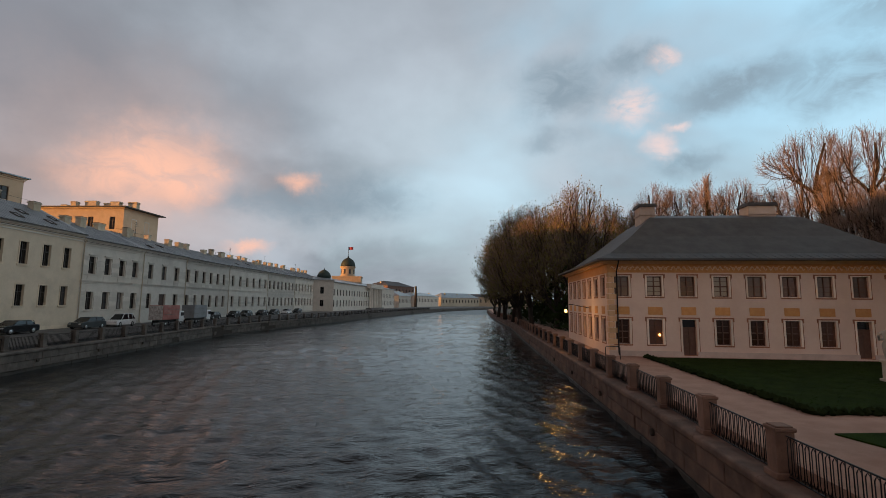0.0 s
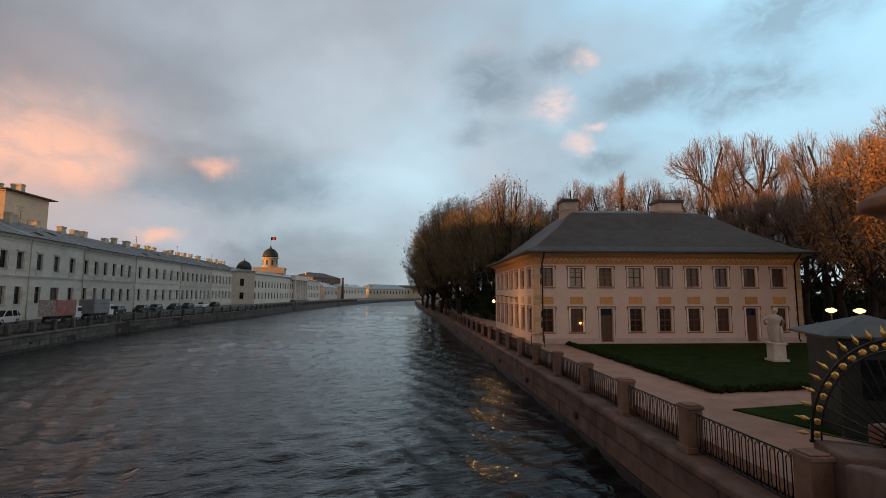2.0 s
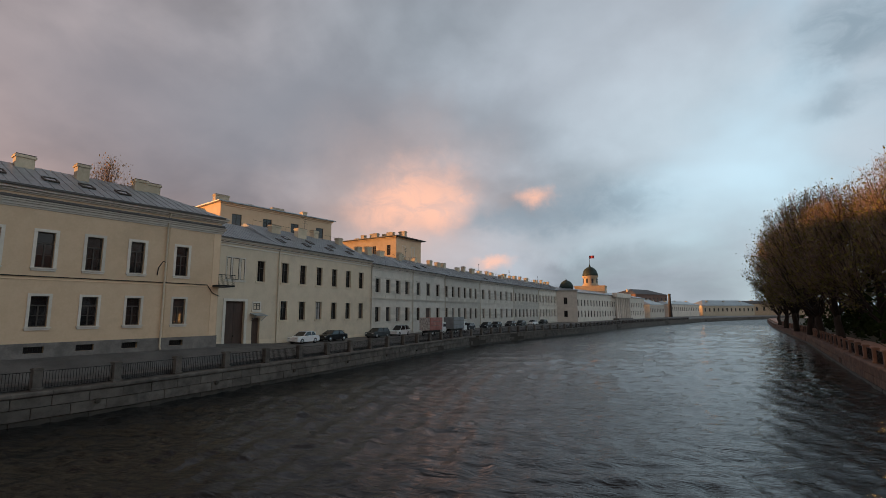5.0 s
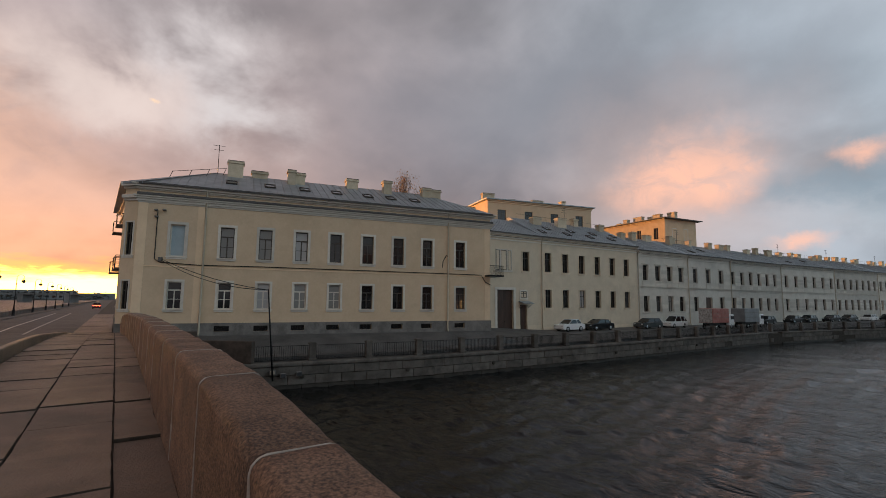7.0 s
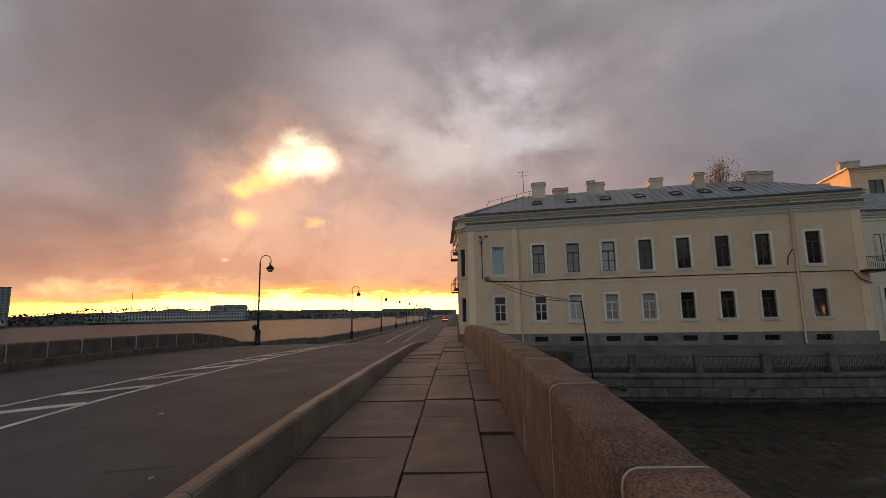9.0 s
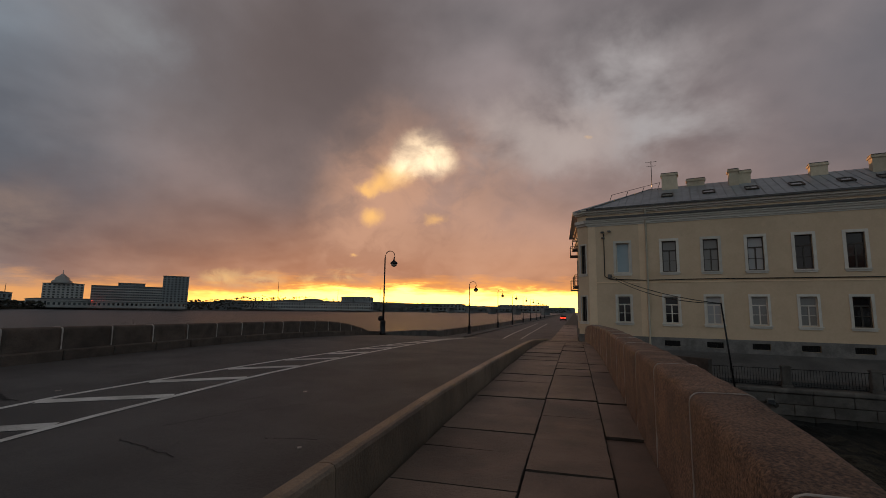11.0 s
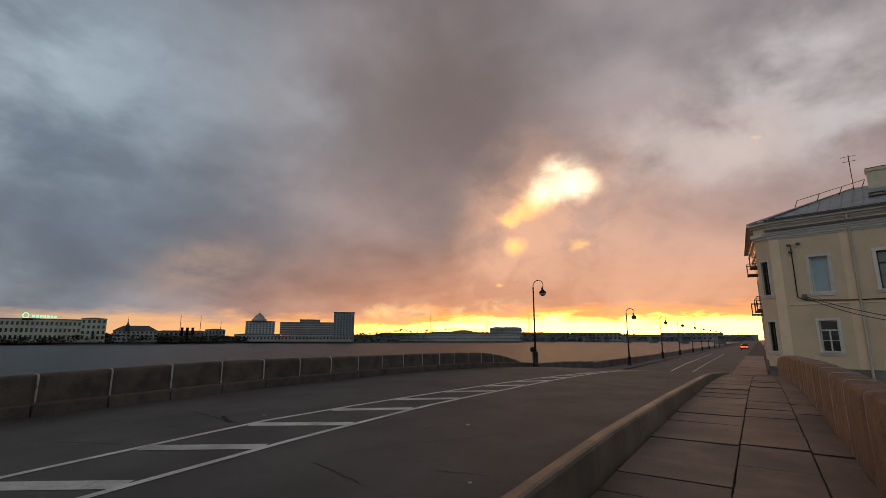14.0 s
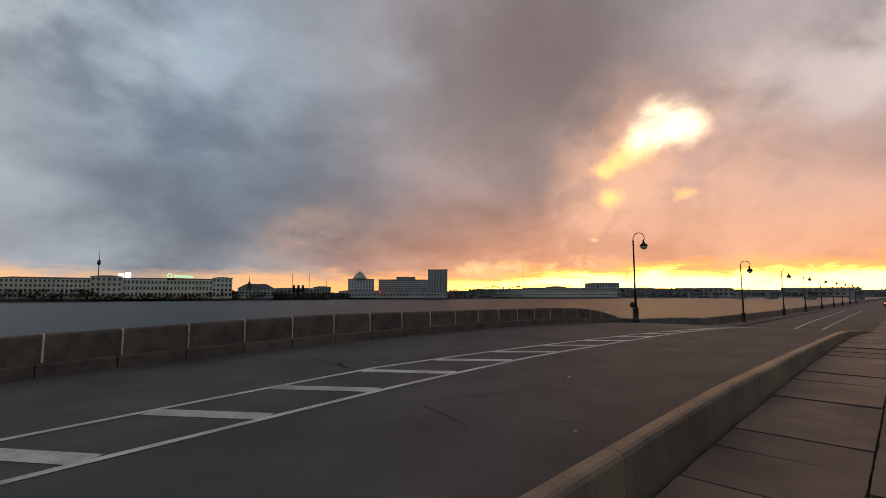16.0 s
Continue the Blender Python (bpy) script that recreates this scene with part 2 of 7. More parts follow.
def water_material(name, depth, rough):
    m = bpy.data.materials.new(name)
    m.use_nodes = True
    m.node_tree.nodes.clear()
    n = Net(m.node_tree)
    pos = n.node("ShaderNodeNewGeometry").outputs["Position"]
    v = n.node("ShaderNodeMapping", {"Vector": pos, "Rotation": (0, 0, radians(24)), "Scale": (0.6, 1.3, 1.0)}).outputs[0]
    swell = n.noise(v, 0.14, 3.0, 0.5, 0.8)
    chop = n.noise(v, 0.62, 3.0, 0.5, 1.6)
    ripple = n.noise(v, 2.1, 4.0, 0.6, 1.8)
    crest = n.math("SUBTRACT", 1.0, n.math("ABSOLUTE", n.math("SUBTRACT", n.math("MULTIPLY", chop, 2.0), 1.0)))
    h = n.math("ADD", n.math("ADD", n.math("MULTIPLY", swell, 0.6), n.math("MULTIPLY", crest, 0.30)), n.math("MULTIPLY", ripple, 0.24))
    bmp = n.node("ShaderNodeBump", {"Height": h, "Strength": 1.0, "Distance": depth}).outputs[0]
    col = n.mix(swell, (0.0015, 0.0025, 0.003), (0.003, 0.004, 0.0045))
    b = n.node("ShaderNodeBsdfPrincipled", {"Base Color": col, "Roughness": rough, "IOR": 1.333, "Normal": bmp})
    n.node("ShaderNodeOutputMaterial", {"Surface": b.outputs[0]})
    return m


WATER = water_material("wide_river_water", 0.7, 0.36)
RIVER = water_material("river_water", 0.17, 0.02)
YELLOW = surf("cream_plaster", (0.70, 0.52, 0.345), (0.77, 0.585, 0.40), 0.7, 0.85, 0.08, stain=(0.58, 0.435, 0.29))
CREAM = surf("pale_plaster", (0.56, 0.52, 0.455), (0.65, 0.605, 0.535), 0.7, 0.85, 0.08, stain=(0.40, 0.375, 0.335))
LIGHTYELLOW = surf("light_cream_plaster", (0.64, 0.535, 0.40), (0.72, 0.605, 0.46), 0.7, 0.85, 0.08, stain=(0.50, 0.42, 0.32))
PALE = surf("grey_cream_plaster", (0.52, 0.49, 0.44), (0.61, 0.58, 0.525), 0.7, 0.85, 0.08, stain=(0.38, 0.36, 0.33))
OCHRE = surf("ochre_plaster", (0.42, 0.33, 0.22), (0.50, 0.40, 0.28), 0.8, 0.85, 0.08)
PINKISH = surf("palace_plaster", (0.86, 0.655, 0.53), (0.92, 0.725, 0.60), 0.6, 0.85, 0.06, stain=(0.78, 0.58, 0.47))
ORANGE = surf("palace_orange_trim", (0.66, 0.31, 0.11), (0.74, 0.39, 0.15), 3.0, 0.85, 0.12)
WHITE = surf("white_trim_paint", (0.60, 0.555, 0.49), (0.69, 0.645, 0.575), 2.0, 0.75, 0.05)
PLINTH = surf("plinth_stone", (0.12, 0.112, 0.104), (0.215, 0.20, 0.185), 1.2, 0.85, 0.4, stain=(0.09, 0.09, 0.085))
ZINC = surf("grey_metal_roof", (0.235, 0.265, 0.29), (0.345, 0.38, 0.405), 0.9, 0.42, 0.05, metal=0.35, stain=(0.17, 0.18, 0.19))
SLATE = surf("dark_metal_roof", (0.058, 0.055, 0.053), (0.095, 0.091, 0.087), 1.0, 0.62, 0.08, metal=0.0, stain=(0.044, 0.044, 0.045))
BRICKCHIM = surf("chimney_plaster", (0.50, 0.42, 0.30), (0.62, 0.53, 0.40), 1.5, 0.9, 0.3, stain=(0.32, 0.27, 0.21))
DARKFRAME = surf("dark_window_frame", (0.035, 0.028, 0.022), (0.06, 0.05, 0.04), 5.0, 0.5, 0.05)
BROWNFRAME = surf("brown_window_frame", (0.10, 0.045, 0.025), (0.14, 0.065, 0.04), 5.0, 0.5, 0.05)
GLASS = window_glass("window_pane", (0.012, 0.013, 0.015))
BROWNPANE = window_glass("brown_shuttered_pane", (0.055, 0.027, 0.018))
# pale base colour stands in for curtains and for reflections on the glass
PALEPANE = window_glass("curtain_reflection_pane", (0.16, 0.115, 0.09))
CURTAINED = window_glass("curtained_pane", (0.22, 0.22, 0.21))
BLANK = surf("blind_window_blue", (0.36, 0.46, 0.52), (0.42, 0.52, 0.57), 2.0, 0.6, 0.03)
DOORWOOD = surf("brown_door_wood", (0.05, 0.028, 0.020), (0.09, 0.05, 0.035), 3.0, 0.55, 0.1, stretch=(1, 1, 0.2))
PIPE = surf("painted_downpipe", (0.46, 0.40, 0.30), (0.55, 0.48, 0.37), 2.0, 0.5, 0.05)
IRON = surf("black_iron", (0.012, 0.012, 0.013), (0.025, 0.025, 0.026), 6.0, 0.45, 0.1, metal=0.6)
GILT = surf("gilding", (0.75, 0.45, 0.12), (0.85, 0.56, 0.18), 8.0, 0.3, 0.1, metal=0.9)
GRANITE = surf("grey_granite", (0.070, 0.061, 0.053), (0.165, 0.145, 0.127), 1.1, 0.85, 0.5, stain=(0.040, 0.038, 0.036), fine=22.0)
PINKGRANITE = surf("pink_granite", (0.18, 0.104, 0.074), (0.30, 0.178, 0.128), 1.3, 0.8, 0.6, stain=(0.11, 0.068, 0.05), fine=26.0)
QUAYPINK = surf("weathered_pink_granite", (0.105, 0.066, 0.050), (0.215, 0.135, 0.100), 1.3, 0.8, 0.8, stain=(0.055, 0.040, 0.032), fine=26.0)
PARAPET = surf("rough_red_granite", (0.060, 0.031, 0.020), (0.34, 0.195, 0.128), 2.4, 0.75, 1.0, stain=(0.11, 0.072, 0.054), fine=20.0, gw=0.72)
DARKPARAPET = surf("dark_brown_granite", (0.050, 0.036, 0.028), (0.13, 0.095, 0.075), 2.0, 0.85, 0.7, stain=(0.04, 0.03, 0.024), fine=18.0, gw=0.55)
DARKSTONE = surf("wet_dark_stone", (0.022, 0.019, 0.015), (0.06, 0.05, 0.04), 1.0, 0.6, 0.4)
MORTAR = surf("pale_mortar", (0.38, 0.32, 0.28), (0.54, 0.47, 0.42), 4.0, 0.9, 0.3)
SLAB = surf("pavement_slab", (0.125, 0.084, 0.063), (0.245, 0.168, 0.127), 0.9, 0.58, 1.0, stain=(0.078, 0.060, 0.050), fine=30.0, spread=0.34)
JOINT = surf("dark_joint", (0.030, 0.025, 0.020), (0.065, 0.053, 0.043), 4.0, 0.95, 0.3)
ASPHALT = surf("asphalt", (0.040, 0.038, 0.038), (0.125, 0.118, 0.113), 0.55, 0.68, 1.0, stain=(0.030, 0.029, 0.028), fine=70.0, gw=0.62)
CRACK = surf("crack_tar", (0.012, 0.012, 0.012), (0.02, 0.02, 0.02), 5.0, 0.9, 0.2)
PAINT = surf("road_paint", (0.42, 0.41, 0.38), (0.70, 0.69, 0.66), 1.6, 0.75, 0.3, stain=(0.22, 0.215, 0.20), fine=14.0)
KERB = surf("kerb_stone", (0.12, 0.088, 0.064), (0.25, 0.182, 0.128), 1.2, 0.48, 0.7, stain=(0.085, 0.066, 0.050), fine=24.0)
GRASS = surf("lawn_grass", (0.010, 0.024, 0.002), (0.022, 0.045, 0.004), 1.0, 1.0, 0.8, fine=40.0)
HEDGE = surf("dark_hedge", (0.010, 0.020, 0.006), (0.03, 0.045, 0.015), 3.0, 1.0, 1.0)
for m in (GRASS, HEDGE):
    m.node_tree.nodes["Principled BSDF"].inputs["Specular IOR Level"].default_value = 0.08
GRAVEL = surf("pink_gravel", (0.43, 0.265, 0.20), (0.55, 0.355, 0.27), 1.0, 0.95, 0.6, fine=60.0)
EARTH = surf("woodland_earth", (0.05, 0.045, 0.025), (0.09, 0.075, 0.045), 0.6, 0.95, 0.5)
BARK = surf("bark", (0.020, 0.016, 0.013), (0.045, 0.035, 0.027), 2.0, 0.95, 0.6, stretch=(1, 1, 0.3))
TWIG = surf("twigs", (0.155, 0.12, 0.10), (0.29, 0.22, 0.18), 1.0, 0.95, 0.1)
BUD = surf("spring_leaves", (0.10, 0.105, 0.025), (0.25, 0.225, 0.06), 1.2, 0.9, 0.1)
# the orange of the low sun is put into this leaf colour
SUNLEAF = surf("sunlit_orange_leaves", (0.36, 0.17, 0.05), (0.50, 0.26, 0.08), 1.2, 0.9, 0.1)
MARBLE = surf("weathered_marble", (0.50, 0.45, 0.38), (0.62, 0.57, 0.50), 3.0, 0.6, 0.2, stain=(0.38, 0.34, 0.29))
GREENPAINT = surf("dark_green_paint", (0.008, 0.012, 0.009), (0.016, 0.022, 0.016), 2.0, 0.5, 0.05)
COPPER = surf("dark_green_copper", (0.018, 0.034, 0.030), (0.032, 0.055, 0.047), 1.5, 0.7, 0.1)
REDBRICK = surf("old_brick", (0.16, 0.10, 0.08), (0.24, 0.15, 0.12), 0.5, 0.9, 0.3)
TYRE = surf("tyre_rubber", (0.012, 0.012, 0.012), (0.02, 0.02, 0.02), 6.0, 0.8, 0.1)
RIM = surf("wheel_rim", (0.40, 0.40, 0.41), (0.50, 0.50, 0.51), 6.0, 0.35, 0.02, metal=0.8)
CARWHITE = surf("white_car_paint", (0.68, 0.69, 0.70), (0.74, 0.75, 0.76), 1.0, 0.25, 0.01)
CARBLACK = surf("black_car_paint", (0.012, 0.014, 0.016), (0.02, 0.022, 0.025), 1.0, 0.18, 0.01)
CARGREEN = surf("dark_grey_car_paint", (0.035, 0.042, 0.045), (0.05, 0.057, 0.06), 1.0, 0.2, 0.01)
TARP = surf("grey_tarpaulin", (0.16, 0.17, 0.18), (0.24, 0.25, 0.26), 0.9, 0.6, 0.3)
REDVAN = surf("faded_red_panel", (0.30, 0.09, 0.07), (0.42, 0.17, 0.14), 1.2, 0.6, 0.1, stain=(0.55, 0.5, 0.46))
FARWALL = surf("far_wall_grey", (0.16, 0.16, 0.16), (0.24, 0.235, 0.23), 0.05, 0.9, 0.0)
FARPALE = surf("far_wall_pale", (0.27, 0.245, 0.225), (0.36, 0.33, 0.30), 0.05, 0.9, 0.0)
FARCREAM = surf("far_wall_cream", (0.42, 0.38, 0.29), (0.52, 0.47, 0.37), 0.05, 0.9, 0.0)
FARROOF = surf("far_roof", (0.06, 0.06, 0.065), (0.10, 0.10, 0.105), 0.05, 0.8, 0.0)
FARTREE = surf("far_tree_mass", (0.020, 0.018, 0.012), (0.05, 0.04, 0.025), 0.15, 0.95, 0.0)
LAMPGLOW = glowing("lit_lamp_glass", (1.0, 0.50, 0.14), 5.0)
REDGLOW = glowing("red_signal_glass", (1.0, 0.05, 0.02), 8.0)
GREENGLOW = glowing("green_sign_light", (0.25, 0.9, 0.45), 1.6)
SCREENGLOW = glowing("white_sign_light", (0.8, 0.9, 1.0), 2.2)
WARMWIN = glowing("lit_window_lamp", (1.0, 0.45, 0.12), 5.0)
MILK = surf("milk_glass", (0.30, 0.25, 0.2), (0.36, 0.30, 0.24), 4.0, 0.3, 0.0)
FLAGRED = surf("flag_cloth", (0.35, 0.04, 0.05), (0.45, 0.08, 0.09), 2.0, 0.9, 0.1)

# ---------------------------------------------------------------- mesh helpers


def box(bm, x0, x1, y0, y1, z0, z1):
    v = [bm.verts.new(p) for p in ((x0, y0, z0), (x1, y0, z0), (x1, y1, z0), (x0, y1, z0), (x0, y0, z1), (x1, y0, z1), (x1, y1, z1), (x0, y1, z1))]
    for f in ((3, 2, 1, 0), (4, 5, 6, 7), (0, 1, 5, 4), (1, 2, 6, 5), (2, 3, 7, 6), (3, 0, 4, 7)):
        bm.faces.new([v[i] for i in f])
    return v


def boxes(*rows):
    bm = bmesh.new()
    for r in rows:
        box(bm, *r)
    return bm


def soft_box(x0, x1, y0, y1, z0, z1, w=0.02, seg=2):
    bm = boxes((x0, x1, y0, y1, z0, z1))
    bmesh.ops.bevel(bm, geom=bm.edges[:], offset=w, segments=seg, affect="EDGES", profile=0.6)
    return bm


def prism(bm, pts, z0, z1):
    """An upright body over a flat outline; z1 and z0 may be lists."""
    zs0 = z0 if isinstance(z0, (list, tuple)) else [z0] * len(pts)
    zs1 = z1 if isinstance(z1, (list, tuple)) else [z1] * len(pts)
    a = [bm.verts.new((x, y, z)) for (x, y), z in zip(pts, zs0)]
    b = [bm.verts.new((x, y, z)) for (x, y), z in zip(pts, zs1)]
    bm.faces.new(a[::-1]), bm.faces.new(b)
    for i in range(len(pts)):
        j = (i + 1) % len(pts)
        bm.faces.new((a[i], a[j], b[j], b[i]))
    return bm


def turned(profile, seg=20, bm=None, cx=0.0, cy=0.0):
    """A body turned about the z axis from (radius, height) pairs."""
    bm = bm or bmesh.new()
    rings = [[bm.verts.new((cx + r * math.cos(2 * math.pi * i / seg), cy + r * math.sin(2 * math.pi * i / seg), z)) for i in range(seg)] for r, z in profile]
    for a, b in zip(rings, rings[1:]):
        for i in range(seg):
            j = (i + 1) % seg
            bm.faces.new((a[i], a[j], b[j], b[i])).smooth = True
    bm.faces.new(rings[0][::-1]), bm.faces.new(rings[-1])
    return bm


def tube(bm, pts, r, seg=6, r1=None):
    """A round rod along points, tapering from r to r1."""
    pts = [Vector(p) for p in pts]
    r1 = r if r1 is None else r1
    rings = []
    for i, p in enumerate(pts):
        t = (pts[min(i + 1, len(pts) - 1)] - pts[max(i - 1, 0)]).normalized()
        side = t.cross(Vector((0.31, 0.17, 0.94)) if abs(t.z) < 0.9 else Vector((1, 0.1, 0))).normalized()
        up = side.cross(t)
        rr = r + (r1 - r) * i / max(1, len(pts) - 1)
        rings.append([bm.verts.new(p + rr * (side * math.cos(2 * math.pi * k / seg) + up * math.sin(2 * math.pi * k / seg))) for k in range(seg)])
    for a, b in zip(rings, rings[1:]):
        for k in range(seg):
            j = (k + 1) % seg
            bm.faces.new((a[k], b[k], b[j], a[j])).smooth = True
    bm.faces.new(rings[0]), bm.faces.new(rings[-1][::-1])
    return bm


def mesh_of(name, bm, mat):
    me = bpy.data.meshes.new(name)
    bmesh.ops.recalc_face_normals(bm, faces=bm.faces[:])
    bm.to_mesh(me)
    bm.free()
    me.materials.append(mat)
    return me


def part(name, bm, mat, parent=None, label="", m=None):
    """One mesh object, from a bmesh or from a ready mesh, under a thing or a part."""
    me = bm if isinstance(bm, bpy.types.Mesh) else mesh_of(name, bm, mat)
    ob = new(name, me)
    if parent is not None:
        ob.parent = parent
    if m is not None:
        ob.matrix_basis = m
    return tagged(ob, label)


def thing(name, m, label, category, group="", kind=""):
    ob = new(name)
    ob.matrix_basis = m
    return tagged(ob, label, category, group, kind)


def frame_at(p, u, z=0.0):
    """A local frame: x along u in plan, y inwards, z up."""
    return pose(p[0], p[1], z, 0, 0, math.degrees(math.atan2(u[1], u[0])))


def pierced(length, z0, z1, holes, thick=0.4, x0=0.0):
    """A wall along x, outer face at y = 0, with openings (xa, xb, za, zb) through it."""
    bm = bmesh.new()
    xs = sorted({x0, length, *[h[0] for h in holes], *[h[1] for h in holes]})
    zs = sorted({z0, z1, *[h[2] for h in holes], *[h[3] for h in holes]})
    full = {}
    for i in range(len(xs) - 1):
        for j in range(len(zs) - 1):
            cx, cz = (xs[i] + xs[i + 1]) / 2, (zs[j] + zs[j + 1]) / 2
            full[i, j] = not any(a < cx < b and c < cz < d for a, b, c, d in holes)
    grid = {}

    def v(i, j, y):
        if (i, j, y) not in grid:
            grid[i, j, y] = bm.verts.new((xs[i], y, zs[j]))
        return grid[i, j, y]
    for (i, j), solid in full.items():
        if not solid:
            continue
        bm.faces.new((v(i, j, 0), v(i + 1, j, 0), v(i + 1, j + 1, 0), v(i, j + 1, 0)))
        bm.faces.new((v(i, j, thick), v(i, j + 1, thick), v(i + 1, j + 1, thick), v(i + 1, j, thick)))
        for di, dj, a, b in ((-1, 0, (i, j), (i, j + 1)), (1, 0, (i + 1, j), (i + 1, j + 1)), (0, -1, (i, j), (i + 1, j)), (0, 1, (i, j + 1), (i + 1, j + 1))):
            if not full.get((i + di, j + dj), False):
                bm.faces.new((v(*a, 0), v(*b, 0), v(*b, thick), v(*a, thick)))
    return bm


def along(pts, s):
    """The point and direction at s metres along a polyline."""
    for (x0, y0), (x1, y1) in zip(pts, pts[1:]):
        d = math.hypot(x1 - x0, y1 - y0)
        if s <= d or (x1, y1) == pts[-1]:
            return (x0 + (x1 - x0) * s / d, y0 + (y1 - y0) * s / d), ((x1 - x0) / d, (y1 - y0) / d)
        s -= d


def length_of(pts):
    return sum(math.hypot(b[0] - a[0], b[1] - a[1]) for a, b in zip(pts, pts[1:]))


def lerp_line(rows, t):
    for (a, va), (b, vb) in zip(rows, rows[1:]):
        if t <= b:
            k = max(0.0, (t - a) / (b - a))
            return va + (vb - va) * k
    return rows[-1][1]

# ---------------------------------------------------------------- ground, water, quays
LEFT_QUAY = [(-34.6, 2.0), (-33.6, 9.0), (-32.0, 20.0), (-31.2, 40.0), (-31.2, 60.0), (-30.8, 82.0), (-28.0, 100.0), (-24.5, 115.0), (-19.0, 135.0), (-11.0, 177.0), (7.0, 251.0), (31.5, 329.0), (67.6, 411.0), (130.0, 520.0)]
RIGHT_QUAY = [(8.6, 6.0), (9.9, 13.0), (11.3, 20.0), (14.1, 36.2), (18.2, 60.0), (27.8, 112.0), (41.5, 205.0), (60.0, 310.0), (110.0, 420.0)]
A0, AU = (-41.94, 1.2), (0.19612, 0.98058)
B0, BU = (-43.0, 45.0), (0.05392, 0.99855)
WATER_Z = -2.2


def deck_z(x):
    """Height of the bridge's hump and the street beyond it."""
    if x < -46:
        return 1.16
    return max(1.16, 2.46 - (0.0016 if x < -17 else 0.0011) * (x + 17) ** 2) if x > -60 else 1.16


def walk_z(x):
    """Height of the pavement beside the roadway."""
    return deck_z(x) - 0.08 * min(1.0, max(0.0, (x + 40) / 10))


def sheet(name, mat, rows, label, kind="structure", thick=0.3):
    """Ground built from rows of (x, y, z), with a skirt below."""
    bm = bmesh.new()
    vs = [[bm.verts.new(p) for p in r] for r in rows]
    for a, b in zip(vs, vs[1:]):
        for i in range(len(a) - 1):
            bm.faces.new((a[i], a[i + 1], b[i + 1], b[i]))
    edge = [e for e in bm.edges if e.is_boundary]
    low = bmesh.ops.extrude_edge_only(bm, edges=edge)
    for v in low["geom"]:
        if isinstance(v, bmesh.types.BMVert):
            v.co.z -= thick
    return tagged(part(name, bm, mat), label, name.split("_")[0], kind=kind)


bm = bmesh.new()
bmesh.ops.create_grid(bm, x_segments=8, y_segments=8, size=4200)
water = part("water", bm, WATER, m=pose(0, 0, WATER_Z - 0.16))
tagged(water, "dark rippled river water reflecting the sky", "water", kind="structure")


def ripples():
    """The near river as real waves: a grid between the quays, finer close by."""
    rnd = random.Random(77)
    comps = []
    for i in range(26):
        lam = 0.6 * 1.11 ** i
        a = radians(250 + rnd.uniform(-70, 70))
        comps.append((lam, a, rnd.uniform(0, 6.28), 0.0125 * lam * rnd.uniform(0.5, 1.2) * (1.35 if lam < 1.8 else (0.7 if lam < 3.5 else 0.22))))
    ys = [3.0]
    while ys[-1] < 245:
        ys.append(ys[-1] + 0.15 + 0.010 * max(0, ys[-1] - 8))
    cols = 260
    ys = np.array(ys)
    lo = np.array([left_x(y) - 0.4 for y in ys])
    hi = np.array([right_x(max(y, 6)) + 0.4 for y in ys])
    t = np.linspace(0, 1, cols)
    X = lo[:, None] + (hi - lo)[:, None] * t[None, :]
    Y = np.repeat(ys[:, None], cols, 1)
    step = np.gradient(ys)[:, None]
    Z = np.zeros_like(X)
    gust = 0.75 + 0.45 * np.sin(X * 0.13 + Y * 0.05) * np.sin(Y * 0.11 - X * 0.04 + 1.0)
    for lam, a, ph, amp in comps:
        k = 2 * math.pi / lam
        bend = 0.6 * np.sin(X * 0.21 + ph) + 0.6 * np.sin(Y * 0.17 + 2 * ph)
        Z += amp * gust * np.clip((lam - 1.8 * step) / (1.5 * step), 0, 1) * np.sin(k * (X * math.cos(a) + Y * math.sin(a)) + ph + bend * 2.3)
    co = np.stack([X, Y, Z + WATER_Z + 0.02], -1).reshape(-1, 3)
    r = np.arange(len(ys) - 1)[:, None] * cols + np.arange(cols - 1)[None, :]
    quads = np.stack([r, r + 1, r + 1 + cols, r + cols], -1).reshape(-1, 4)
    me = bpy.data.meshes.new("river_surface")
    me.from_pydata(co.tolist(), [], quads.tolist())
    me.materials.append(RIVER)
    me.polygons.foreach_set("use_smooth", [True] * len(me.polygons))
    ob = new("river_surface", me)
    tagged(ob, "dark river water in small wind waves", "water", kind="structure")


def left_x(y):
    return lerp_line([(p[1], p[0]) for p in LEFT_QUAY], y)


def right_x(y):
    return lerp_line([(p[1], p[0]) for p in RIGHT_QUAY], y)


def left_base(y):
    return lerp_line([(0, 1.16), (32, 1.12), (46, 0.38), (70, 0.32), (400, 0.2)], y)


def facade_x(y):
    return lerp_line([(1.2, -41.94), (31.2, -35.9), (32.0, -43.6), (45, -43.0), (118, -39.0), (185, -32.0), (251, -12), (329, 12), (520, 100)], y)


ripples()
rows = []
for y in (1.1, 6, 10, 15, 20, 26, 31.2, 34, 38, 46, 60, 80, 100, 115, 135, 177, 251, 329, 411, 520):
    xq, xf, zb = left_x(y) - 0.80, facade_x(y), left_base(y)
    rows.append([(-300 if y < 300 else xf - 200, y, zb), (xf - 1, y, zb), (xf + 0.6 * (xq - xf) * 0.25, y, zb - 0.06), (xf + 0.5 * (xq - xf), y, zb * 0.45), (xq - 1.6, y, -0.02), (xq, y, -0.05)])
sheet("street_left_bank", ASPHALT, rows, "grey asphalt embankment street below the facades")

